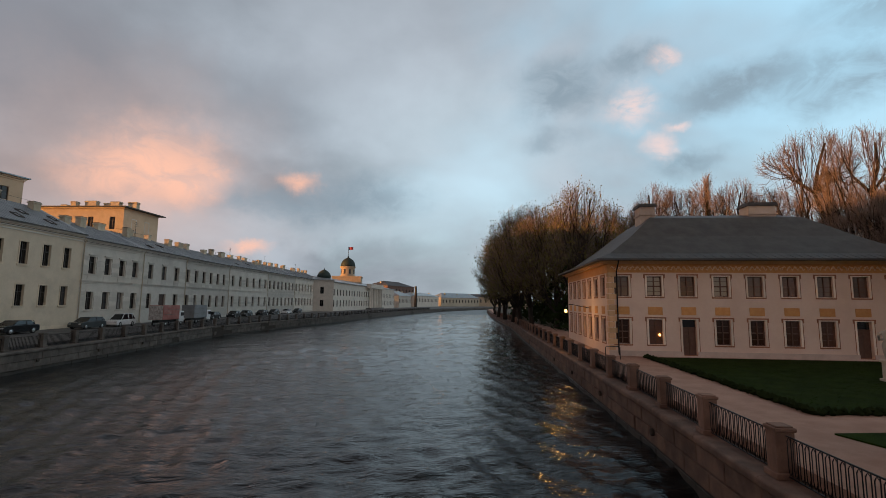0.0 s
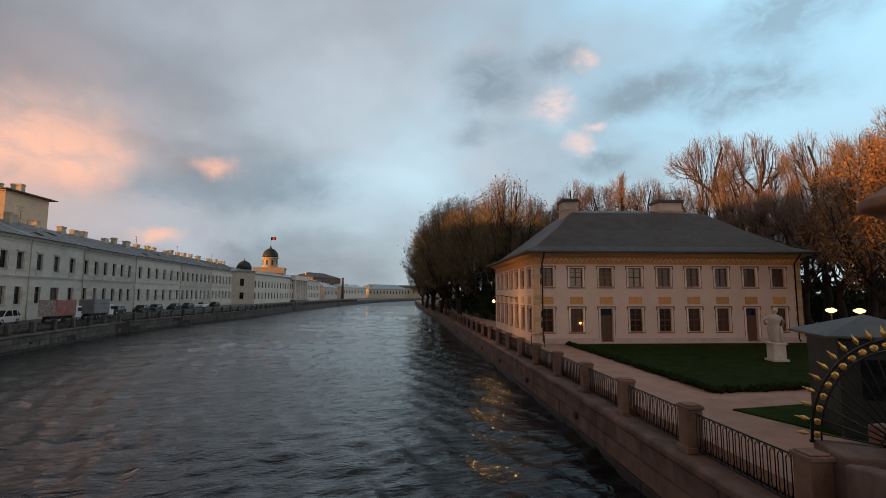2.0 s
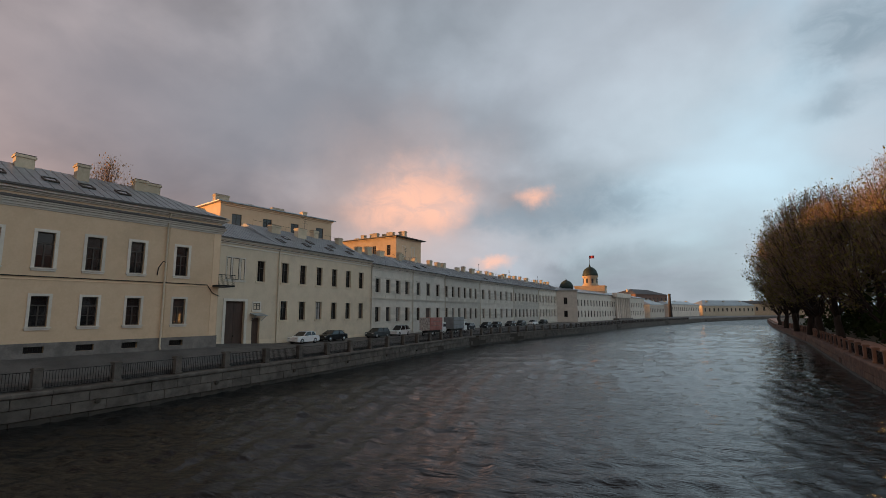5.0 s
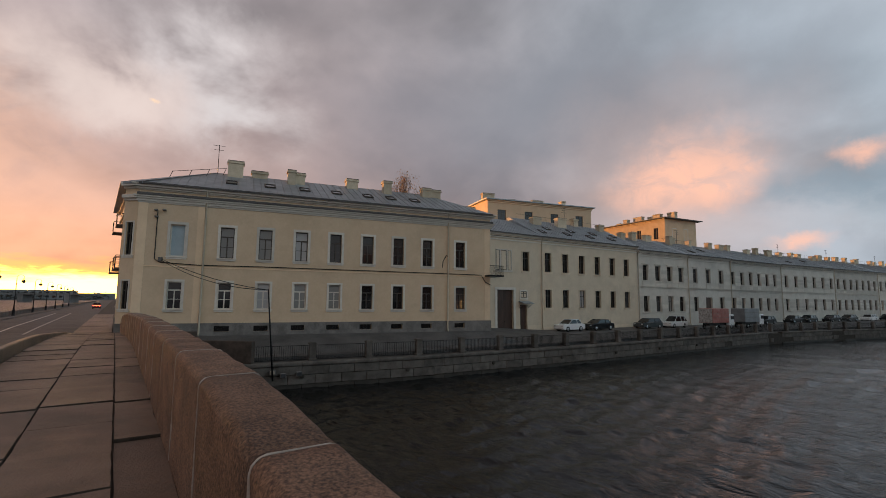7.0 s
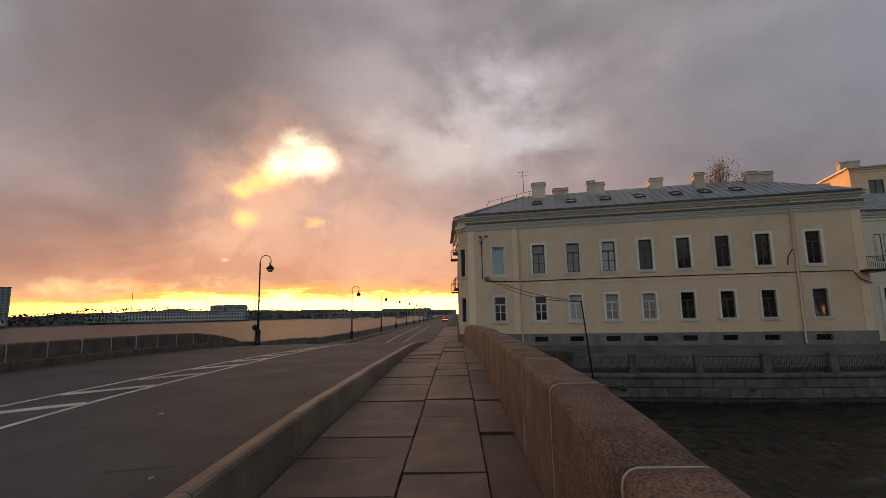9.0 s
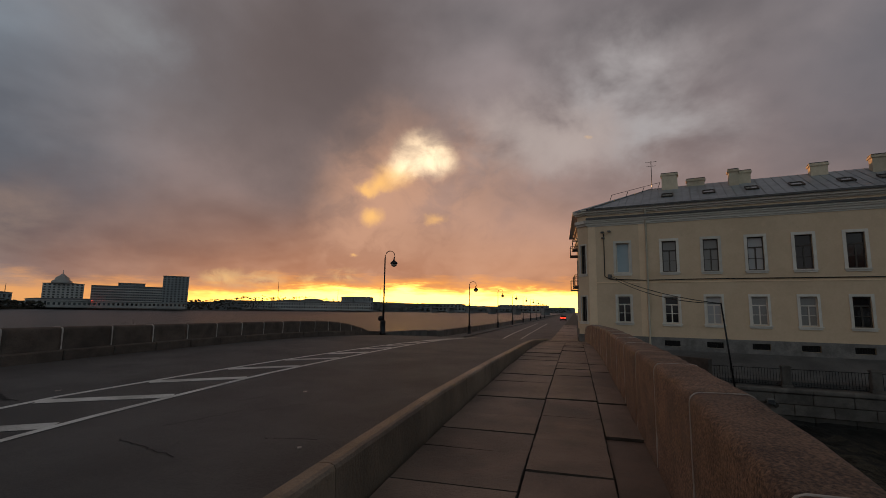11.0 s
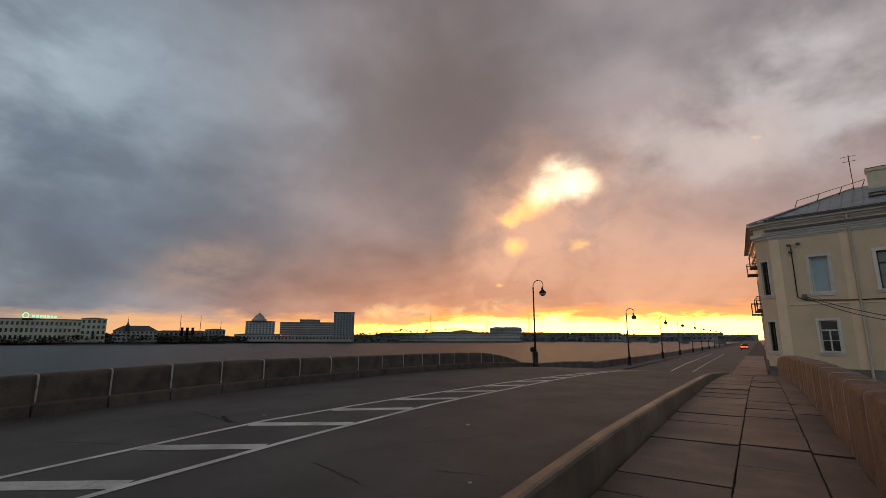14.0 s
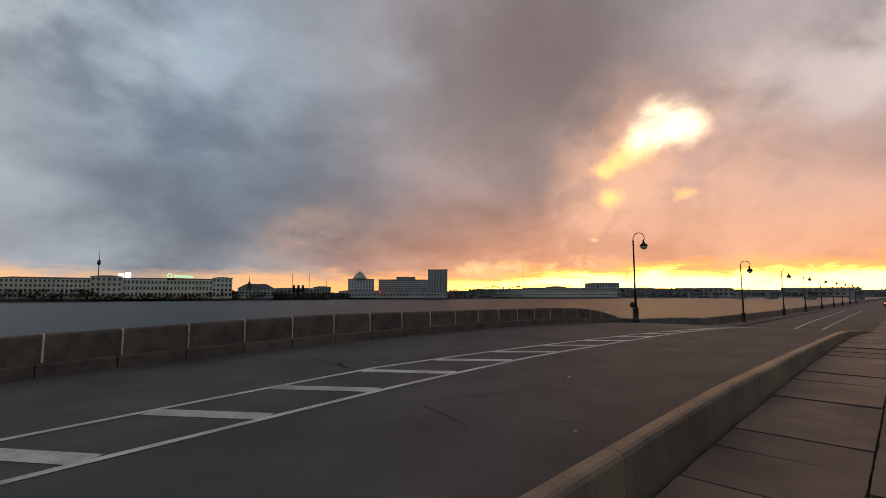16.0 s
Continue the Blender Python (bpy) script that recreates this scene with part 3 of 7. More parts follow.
rows = []
for y in (-2.0, 4, 7, 13, 20, 36, 60, 112, 205, 310, 420):
    rows.append([(right_x(max(y, 6)) + 0.80, y, 0.0), (right_x(max(y, 6)) + 3.2, y, 0.0), (60 + y * 0.2, y, 0.0), (600, y, 0.0)])
sheet("ground_garden", GRAVEL, rows, "pink gravel paths of the garden")

# far bank of the wide river, one sheet to the horizon
FAR_BANK = [(900, -560), (300, -625), (-250, -640), (-480, -640), (-720, -660), (-1000, -600), (-1250, -420), (-1500, -220), (-1750, -60), (-2100, -10)]
rows = [[(x, y, 0.8), (x * 3.0 - 300, y * 3.0 - 1800, 1.0)] for x, y in FAR_BANK]
sheet("ground_far_bank", EARTH, rows, "dark low far river bank", thick=4.0)


def quay_wall(name, pts, side, label, mat, reach):
    """A battered granite wall along the water: courses of blocks, a ledge and drain holes. side: +1 when the land lies to the left."""
    total = length_of(pts)
    n = int(total / 4)
    bm = bmesh.new()
    prof = [(0.0, -3.2), (0.06, -1.75), (0.10, -0.62), (0.14, -0.62), (0.9, -0.60), (0.9, -3.2)]
    rings = []
    for i in range(n + 1):
        p, u = along(pts, total * i / n)
        w = (-u[1] * side, u[0] * side)
        rings.append([bm.verts.new((p[0] + w[0] * a, p[1] + w[1] * a, z)) for a, z in prof])
    for a, b in zip(rings, rings[1:]):
        for i in range(len(prof)):
            j = (i + 1) % len(prof)
            bm.faces.new((a[i], a[j], b[j], b[i]))
    wall = tagged(part(name, bm, JOINT), label, "quay wall", kind="structure")
    # rounded ledge stones and wall blocks
    variants = [mesh_of("stone", soft_box(0.0, 1, 0, 0.2, 0, 1, 0.02, 1), mat) for _ in range(2)]
    wet = mesh_of("stone", soft_box(0.0, 1, 0, 0.2, 0, 1, 0.02, 1), DARKSTONE)
    s, k = 0.0, 0
    while s < total - 3:
        near = s < reach
        step = 1.9 if near else 6.0
        p, u = along(pts, s)
        w = (-u[1] * side, u[0] * side)
        ang = math.degrees(math.atan2(u[1], u[0]))
        zs = [(-2.62, 0.70), (-1.90, 0.63), (-1.25, 0.60)]
        for row, (z, h) in enumerate(zs):
            off = (0.5 if row % 2 else 0.0) * step
            q, _ = along(pts, min(total, s + off))
            back = 0.05 + 0.03 * row + random.uniform(-0.012, 0.012)
            ob = part("stone", wet if row == 0 else variants[k % 2], mat, wall)
            ob.matrix_basis = pose(q[0] + w[0] * (back - 0.12) , q[1] + w[1] * (back - 0.12), z, 0, 0, ang) @ Matrix.Diagonal((step - 0.03, side, h - 0.025, 1))
            k += 1
        ob = part("ledge_stone", LEDGE[mat.name], mat, wall)
        ob.matrix_basis = pose(p[0] - w[0] * 0.10, p[1] - w[1] * 0.10, -0.66, 0, 0, ang) @ Matrix.Diagonal((step - 0.015, side, 1, 1))
        s += step
    return wall


def drain_holes(pts, side, stations):
    """Short dark drain pipes in the quay wall."""
    for s in stations:
        p, u = along(pts, s)
        w = (-u[1] * side, u[0] * side)
        ang = math.degrees(math.atan2(u[1], u[0]))
        d = thing("drain_pipe", pose(p[0] - w[0] * 0.13, p[1] - w[1] * 0.13, -1.35, 90, 0, ang), "dark round drain hole in the quay wall", "drain", "quay drains")
        part("rim", turned([(0.12, -0.06), (0.15, -0.06), (0.15, 0.06), (0.12, 0.06)], 14), JOINT, d)


def ledge_mesh(mat):
    bm = boxes((0, 1, 0, 0.95, 0, 0.30))
    es = [e for e in bm.edges if all(v.co.y < 0.01 for v in e.verts) and abs(e.verts[0].co.x - e.verts[1].co.x) > 0.5]
    bmesh.ops.bevel(bm, geom=es, offset=0.11, segments=4, profile=0.5, affect="EDGES")
    return mesh_of("ledge_stone", bm, mat)


LEDGE = {m.name: ledge_mesh(m) for m in (GRANITE, QUAYPINK)}
quay_wall("quay_wall_left", LEFT_QUAY, 1, "grey granite quay wall of large blocks", GRANITE, 66)
quay_wall("quay_wall_right", RIGHT_QUAY, -1, "pinkish granite quay wall of large blocks", QUAYPINK, 60)


drain_holes(LEFT_QUAY, 1, (9.5, 17.5, 26, 34.5, 43, 51.5, 60))
drain_holes(RIGHT_QUAY, -1, (4.5, 13.5, 22, 30.5, 39))


def post_mesh(mat, h=1.3):
    bm = boxes((-0.30, 0.30, -0.30, 0.30, 0, 0.16), (-0.23, 0.23, -0.23, 0.23, 0.16, h - 0.14), (-0.27, 0.27, -0.27, 0.27, h - 0.14, h - 0.04), (-0.22, 0.22, -0.22, 0.22, h - 0.04, h))
    bmesh.ops.bevel(bm, geom=bm.edges[:], offset=0.018, segments=1, profile=0.5, affect="EDGES")
    return mesh_of("post", bm, mat)


def baluster_mesh():
    bm = bmesh.new()
    tube(bm, [(0, 0, 0.02), (0, 0, 0.98)], 0.014, 5)
    tube(bm, [(0, 0, 0.22), (0.03, 0, 0.12), (0.075, 0, 0.06), (0.12, 0, 0.12), (0.14, 0, 0.22), (0.14, 0, 0.9)], 0.013, 5)
    tube(bm, [(0, 0, 0.86), (0.035, 0, 0.94), (0.07, 0, 0.97), (0.105, 0, 0.94), (0.14, 0, 0.86)], 0.010, 5)
    return mesh_of("baluster", bm, IRON)


BALUSTER = baluster_mesh()
RAIL = mesh_of("rail", soft_box(0, 1, -0.02, 0.02, 0, 0.035, 0.006, 1), IRON)


def bars_mesh(length):
    bm = bmesh.new()
    k = int(length / 0.15)
    for i in range(k):
        x = (i + 0.5) * length / k
        box(bm, x - 0.012, x + 0.012, -0.012, 0.012, 0.02, 0.98)
        if i % 2:
            box(bm, x - 0.06, x + 0.06, -0.010, 0.010, 0.10, 0.13)
    return mesh_of("infill", bm, IRON)


def quay_railing(name, pts, side, mat, gap, first, near_panels, label, count):
    """Granite posts on the ledge with iron panels between them."""
    rail = thing(name, Matrix(), label, "railing")
    post, fill = post_mesh(mat), bars_mesh(gap - 0.5)
    s = first
    for i in range(count):
        p, u = along(pts, s)
        w = (-u[1] * side, u[0] * side)
        ang = math.degrees(math.atan2(u[1], u[0]))
        q = (p[0] + w[0] * 0.52, p[1] + w[1] * 0.52)
        part("post", post, mat, rail, m=pose(q[0], q[1], -0.36, 0, 0, ang))
        if i < count - 1:
            a = pose(q[0] + u[0] * 0.25, q[1] + u[1] * 0.25, -0.28, 0, 0, ang)
            span = gap - 0.5
            for z in (0.0, 0.98):
                part("rail", RAIL, IRON, rail, m=a @ pose(0, 0, z) @ Matrix.Diagonal((span, 1, 1, 1)))
            if i < near_panels:
                k = int(span / 0.21)
                for j in range(k):
                    part("baluster", BALUSTER, IRON, rail, m=a @ pose((j + 0.25) * span / k, 0, 0))
            else:
                tagged(part("infill", fill, IRON, rail, m=a), kind="stuff")
        s += gap
    return rail


quay_railing("quay_railing", RIGHT_QUAY, -1, PINKGRANITE, 4.05, 1.6, 7, "pink granite posts with black iron panels on the quay", 44)
quay_railing("quay_railing", LEFT_QUAY, 1, GRANITE, 4.25, 6.0, 0, "grey granite posts with low iron bars on the quay", 70)

# ---------------------------------------------------------------- bridge
xs = [14, 10, 6, 3, 0, -3, -6, -9, -12, -15, -18, -21, -24, -27, -30, -33, -36, -39, -42, -46, -52, -60, -80, -120, -200, -400, -800]
rows = [[(x, y if x > -33 else max(y, lerp_line([(-800, -11.0), (-60, -11.5), (-33, -14.45)], x)), deck_z(x) - (0.02 if abs(y + 8) > 5 else 0)) for y in (-14.45, -11.4, -8, -4.6, -2.26)] for x in xs]
sheet("road", ASPHALT, rows, "worn grey asphalt roadway over the bridge", thick=0.5)

# pavement bed and its stone slabs
rows = [[(x, y, walk_z(x) - 0.05) for y in (-2.5, 0.95)] for x in xs if x >= -42] + [[(x, -2.5, deck_z(x) - 0.05), (x, 1.0, deck_z(x) - 0.05)] for x in xs if x < -42]
pave = sheet("pavement", JOINT, rows, "brown-grey stone slab pavement of the bridge")
# bridge body under the deck
rows = [(x, deck_z(x)) for x in range(8, -37, -2)]
bm = bmesh.new()
ring = []
for x, z in rows:
    t = abs((x + 13.5) / 21.5)
    arch = min(z - 0.9, WATER_Z - 0.5 + 3.6 * math.sqrt(max(0.0, 1 - t * t)))
    ring.append([bm.verts.new((x, y, h)) for y, h in ((1.25, arch), (1.25, z - 0.25), (-14.9, z - 0.25), (-14.9, arch))])
for a, b in zip(ring, ring[1:]):
    for i in range(4):
        bm.faces.new((a[i], a[(i + 1) % 4], b[(i + 1) % 4], b[i]))
bm.faces.new(ring[0]), bm.faces.new(ring[-1][::-1])
tagged(part("bridge_body", bm, GRANITE), "grey granite arched bridge body", "bridge", kind="structure")


def rough_up(bm):
    """Hewn faces: cut finer along the stone and shift the points a little."""
    bmesh.ops.subdivide_edges(bm, edges=[e for e in bm.edges if e.calc_length() > 0.35], cuts=9, use_grid_fill=True)
    for v in bm.verts:
        v.co += Vector((0, 1, 1)) * (noise.noise(v.co * 5.0) * 0.012 + noise.noise(v.co * 17.0) * 0.006)
    for f in bm.faces:
        f.smooth = True


def parapet(name, y_of, x_from, x_to, step, width, height, mat, label, outward, joint=0.006):
    """Large parapet stones with rounded tops, mortar in the joints."""
    run = thing(name, Matrix(), label, "parapet")
    x, i = x_from, 0
    while x > x_to + 0.4:
        x2 = max(x - step, x_to)
        a, b = x - 0.012, x2 + 0.012
        bm = bmesh.new()
        za, zb = height(a), height(b)
        da, db = deck_z(a) - 0.3, deck_z(b) - 0.3
        ya, yb = y_of(a), y_of(b)
        prism(bm, [(a, ya), (a, ya + outward * width), (b, yb + outward * width), (b, yb)], [da, da, db, db], [za, za, zb, zb])
        bmesh.ops.recalc_face_normals(bm, faces=bm.faces[:])
        tops = [e for e in bm.edges if all(v.co.z > max(deck_z(v.co.x) + 0.25, -9) for v in e.verts) and abs(e.verts[0].co.x - e.verts[1].co.x) > 0.3]
        bmesh.ops.bevel(bm, geom=tops, offset=0.085, segments=4, profile=0.5, affect="EDGES")
        rough_up(bm)
        part("stone", bm, mat, run)
        if x2 > x_to:
            bm = bmesh.new()
            z, y = height(x2) + 0.007, y_of(x2)
            lo, r = deck_z(x2) - 0.1, 0.088
            w = width + 0.0
            prof = [(-0.005, lo)] + [(-0.005 + r - r * math.cos(radians(q)), z - r + r * math.sin(radians(q))) for q in (0, 30, 60, 90)]
            prof += [(w - a, b) for a, b in prof[::-1]]
            ends = [[bm.verts.new((x2 + e, y + outward * a, b + 0.003 * math.sin(a * 30 + x2))) for a, b in prof] for e in (-joint, joint)]
            for q in range(len(prof)):
                t = (q + 1) % len(prof)
                bm.faces.new((ends[0][q], ends[0][t], ends[1][t], ends[1][q]))
            bm.faces.new(ends[0]), bm.faces.new(ends[1][::-1])
            part("joint", bm, MORTAR, run, "pale mortar joint")
        x, i = x2, i + 1
    return run


def near_top(x):
    return lerp_line([(-36.2, 2.55), (-35.6, 2.86), (-34, 3.02), (-28, 3.28), (-16, 3.45), (-6.3, 3.41), (-4.3, 3.36), (-2.4, 3.20), (1, 3.02), (5, 2.5)], x)


def far_top(x):
    return lerp_line([(-32.6, 2.12), (-31.5, 2.45), (-30, 2.78), (-28, 3.06), (-26, 3.2), (-23, 3.27), (-9, 3.33), (-6, 3.26), (0, 3.05), (14, 2.3)], x)


def near_y(x):
    return lerp_line([(-36.2, 0.62), (-30, 0.74), (-20, 0.85), (1, 0.85), (5, 1.9)], x)


parapet("bridge_parapet", near_y, 4.57, -36.2, 1.78, 0.50, near_top, PARAPET, "rough red-brown granite bridge parapet with mortar joints", 1)
parapet("bridge_parapet", lambda x: -14.55, 14.41, -32.6, 1.55, 0.42, far_top, DARKPARAPET, "dark brown granite parapet along the wide river", -1, 0.022)

# the parapet's plinth course along the road
run = thing("plinth_course", Matrix(), "grey granite plinth stones along the roadway", "plinth")
x = 14.55
while x > -32:
    bm = bmesh.new()
    a, b = x - 0.012, x - 1.538
    prism(bm, [(a, -14.2), (a, -14.5), (b, -14.5), (b, -14.2)], [deck_z(a) - 0.2] * 2 + [deck_z(b) - 0.2] * 2, [deck_z(a) + 0.27] * 2 + [deck_z(b) + 0.27] * 2)
    bmesh.ops.bevel(bm, geom=[e for e in bm.edges if all(v.co.z > 2.0 for v in e.verts)], offset=0.03, segments=1, profile=0.5, affect="EDGES")
    part("stone", bm, DARKPARAPET, run)
    x -= 1.55

# high kerb stones between pavement and roadway
run = thing("kerb", Matrix(), "worn sandstone-coloured kerb stones beside the pavement", "kerb")
KERB_TOP = [(-41, 0.05), (-33, 0.07), (-28, 0.11), (-24, 0.20), (-16, 0.25), (-10, 0.35), (-7, 0.41), (-2, 0.42), (20, 0.42)]
x, i = 11.2, 0
while x > -41:
    L = 2.5 + (0.35 * math.sin(i * 1.9) if x < -7 else 0.0)
    a, b = x - 0.006, x - L + 0.006
    bm = bmesh.new()
    n = 9
    rings = []
    for k in range(n + 1):
        xx = a + (b - a) * k / n
        z, top = deck_z(xx), deck_z(xx) + lerp_line(KERB_TOP, xx)
        w = 0.006 * noise.noise(Vector((xx * 2.3, 1.0, 0)))
        q = 0.006 * noise.noise(Vector((xx * 3.1, 5.0, 0)))
        prof = ((-1.99, z - 0.30), (-2.005 + w, top - 0.05), (-2.022 + w, top - 0.015 + q), (-2.055, top + q), (-2.165, top - 0.004 + q), (-2.195 + w, top - 0.02), (-2.205 + w, top - 0.05), (-2.30, z - 0.30))
        rings.append([bm.verts.new((xx, py, pz)) for py, pz in prof])
    for r0, r1 in zip(rings, rings[1:]):
        for q in range(8):
            bm.faces.new((r0[q], r0[(q + 1) % 8], r1[(q + 1) % 8], r1[q]))
    bm.faces.new(rings[0]), bm.faces.new(rings[-1][::-1])
    part("stone", bm, KERB, run)
    x, i = x - L, i + 1


def strip_on_road(bm, pts, width, lift=0.006):
    """A flat painted strip that follows the road's hump."""
    dense = []
    for (x0, y0), (x1, y1) in zip(pts, pts[1:]):
        k = max(1, int(math.hypot(x1 - x0, y1 - y0) / 1.0))
        dense += [(x0 + (x1 - x0) * i / k, y0 + (y1 - y0) * i / k) for i in range(k)]
    dense.append(pts[-1])
    prev = None
    for i, (x, y) in enumerate(dense):
        p, q = dense[max(0, i - 1)], dense[min(len(dense) - 1, i + 1)]
        d = math.hypot(q[0] - p[0], q[1] - p[1])
        nx, ny = -(q[1] - p[1]) / d * width / 2, (q[0] - p[0]) / d * width / 2
        pair = [bm.verts.new((x + nx, y + ny, road_z(x + nx, y + ny) + lift)), bm.verts.new((x - nx, y - ny, road_z(x - nx, y - ny) + lift))]
        if prev:
            bm.faces.new((prev[0], prev[1], pair[1], pair[0]))
        prev = pair


def road_z(x, y):
    """The roadway as it is built: straight between its rows."""
    for a, b in zip(xs, xs[1:]):
        if b <= x <= a:
            k = (x - b) / (a - b)
            crown = 0.02 * min(1, max(0, (abs(y + 8) - 3.4) / 3.0))
            return deck_z(b) + (deck_z(a) - deck_z(b)) * k - crown + 0.002
    return 1.16


OUTER = [(2.0, -8.45), (-2.8, -8.75), (-6.5, -9.0), (-9.3, -8.75), (-14.5, -8.2), (-21.5, -7.6), (-28.0, -7.2), (-36, -6.9)]
INNER = [(2.0, -6.6), (-2.8, -6.85), (-5.6, -7.05), (-10.0, -7.2), (-14, -7.05), (-20, -6.95), (-28, -6.85), (-36, -6.75)]
marking = thing("road_marking", Matrix(), "worn white hatched lane markings on the asphalt", "road marking")
for name, line in (("edge_line", OUTER), ("edge_line", INNER)):
    bm = bmesh.new()
    strip_on_road(bm, line, 0.14)
    part(name, bm, PAINT, marking)
for i in range(13):
    x = 0.2 - i * 2.1
    yo, yi = lerp_line([(p[0], p[1]) for p in OUTER[::-1]], x), lerp_line([(p[0], p[1]) for p in INNER[::-1]], x - 1.1)
    bm = bmesh.new()
    strip_on_road(bm, [(x, yo + 0.06), (x - 1.1, yi - 0.06)], 0.34, 0.005)
    part("hatch", bm, PAINT, marking)
bm = bmesh.new()
strip_on_road(bm, [(-40, -5.2), (-60, -5.6), (-110, -6.2)], 0.16)
part("edge_line", bm, PAINT, marking)
bm = bmesh.new()
strip_on_road(bm, [(-42, -6.9), (-60, -7.6), (-110, -8.4)], 0.16)
part("edge_line", bm, PAINT, marking)

# cracks in the asphalt, from end to end
CRACKS = ((-6.30, -11.4, -6.05, -9.3, 0.035), (-6.35, -10.3, -6.0, -9.5, 0.09), (-4.88, -5.65, -4.57, -4.48, 0.018), (-5.46, -3.93, -5.64, -3.24, 0.016), (-5.57, -5.6, -6.6, -5.2, 0.014), (-7.2, -5.7, -8.04, -5.47, 0.014), (-6.6, -5.0, -7.9, -4.2, 0.012),
          (-3.4, -10.6, -3.9, -9.4, 0.016), (-8.8, -11.4, -9.9, -10.2, 0.018), (-11.5, -5.4, -13.4, -4.9, 0.016), (-14.5, -10.4, -16.8, -10.1, 0.025), (-16.0, -4.8, -18.6, -4.4, 0.02), (-9.8, -3.6, -10.9, -3.2, 0.014))
for x0, y0, x1, y1, w in CRACKS:
    bm = bmesh.new()
    rnd = random.Random(int(-x0 * 100))
    k = 18
    pts = [(x0 + (x1 - x0) * t / k + rnd.uniform(-0.03, 0.03), y0 + (y1 - y0) * t / k + rnd.uniform(-0.05, 0.05)) for t in range(k + 1)]
    strip_on_road(bm, pts, w, 0.004)
    tagged(part("road_crack", bm, CRACK), "dark ragged crack in the asphalt", "crack")
# shallow patches and pale chips on the roadway
for x, y, r in ((-8.3, -5.1, 0.05), (-6.9, -9.6, 0.05), (-5.3, -3.3, 0.035)):
    bm = prism(bmesh.new(), [(x + r * math.cos(a) * (1 + 0.4 * math.sin(a * 3 + x)), y + 0.7 * r * math.sin(a)) for a in [k * 0.7 for k in range(9)]], road_z(x, y) - 0.01, road_z(x, y) + 0.006)
    tagged(part("road_chip", bm, MORTAR), "small pale chip lying on the asphalt", "debris")


def slab(x0, x1, y0, y1, lift):
    """A worn paving slab with chipped, slightly wavering edges and a tilt of its own."""
    bm = bmesh.new()
    if x1 < x0:
        x0, x1 = x1, x0
    tilt, lean, seed = random.uniform(-0.010, 0.010), random.uniform(-0.006, 0.006), random.uniform(0, 90)
    rim = []
    for (ax, ay), (bx, by) in (((x0, y0), (x1, y0)), ((x1, y0), (x1, y1)), ((x1, y1), (x0, y1)), ((x0, y1), (x0, y0))):
        rim += [(ax + (bx - ax) * k / 6, ay + (by - ay) * k / 6) for k in range(6)]
    cx, cy = (x0 + x1) / 2, (y0 + y1) / 2

    def ring(shrink, drop, wob):
        out = []
        for k, (px, py) in enumerate(rim):
            e = shrink + wob * abs(noise.noise(Vector((px * 4.0, py * 4.0, seed))))
            qx, qy = px + math.copysign(min(e, abs(px - cx)), cx - px), py + math.copysign(min(e, abs(py - cy)), cy - py)
            z = walk_z(qx) + lift + tilt * (qx - cx) + lean * (qy - cy) / max(0.3, y1 - y0)
            out.append(bm.verts.new((qx, qy, z - drop)))
        return out
    lo, md, hi = ring(0.0, 0.09, 0.0), ring(0.001, 0.016, 0.008), ring(0.005, 0.0, 0.020)
    for a, b in ((lo, md), (md, hi)):
        for q in range(24):
            f = bm.faces.new((a[q], a[(q + 1) % 24], b[(q + 1) % 24], b[q]))
            f.material_index = 1
    bm.faces.new(hi), bm.faces.new(lo[::-1])
    return bm


# ---------------------------------------------------------------- buildings
def window_mesh(w, h, mullion="cross"):
    """Frame bars of a casement window; origin at the lower left of the opening."""
    f = 0.07
    rows = [(0, f, 0, 0.06, 0, h), (w - f, w, 0, 0.06, 0, h), (f, w - f, 0, 0.06, 0, f), (f, w - f, 0, 0.06, h - f, h)]
    if mullion == "cross":
        rows += [(w / 2 - 0.04, w / 2 + 0.04, -0.01, 0.05, f, h - f), (f, w / 2 - 0.04, 0, 0.05, h * 0.66 - 0.035, h * 0.66 + 0.035), (w / 2 + 0.04, w - f, 0, 0.05, h * 0.66 - 0.035, h * 0.66 + 0.035)]
    elif mullion == "tee":
        t = h * 0.69
        rows += [(w / 2 - 0.045, w / 2 + 0.045, -0.01, 0.05, f, t - 0.05), (f, w - f, -0.012, 0.05, t - 0.05, t + 0.05), (f, w / 2 - 0.045, 0.005, 0.04, t * 0.52 - 0.02, t * 0.52 + 0.02), (w / 2 + 0.045, w - f, 0.005, 0.04, t * 0.52 - 0.02, t * 0.52 + 0.02)]
    elif mullion == "grid":
        rows += [(w / 2 - 0.04, w / 2 + 0.04, -0.01, 0.05, f, h - f), (f, w - f, 0, 0.045, h * 0.5 - 0.05, h * 0.5 + 0.05), (f, w - f, 0.005, 0.04, h * 0.25 - 0.02, h * 0.25 + 0.02), (f, w - f, 0.005, 0.04, h * 0.75 - 0.02, h * 0.75 + 0.02)]
    return boxes(*rows)


CACHE = {}


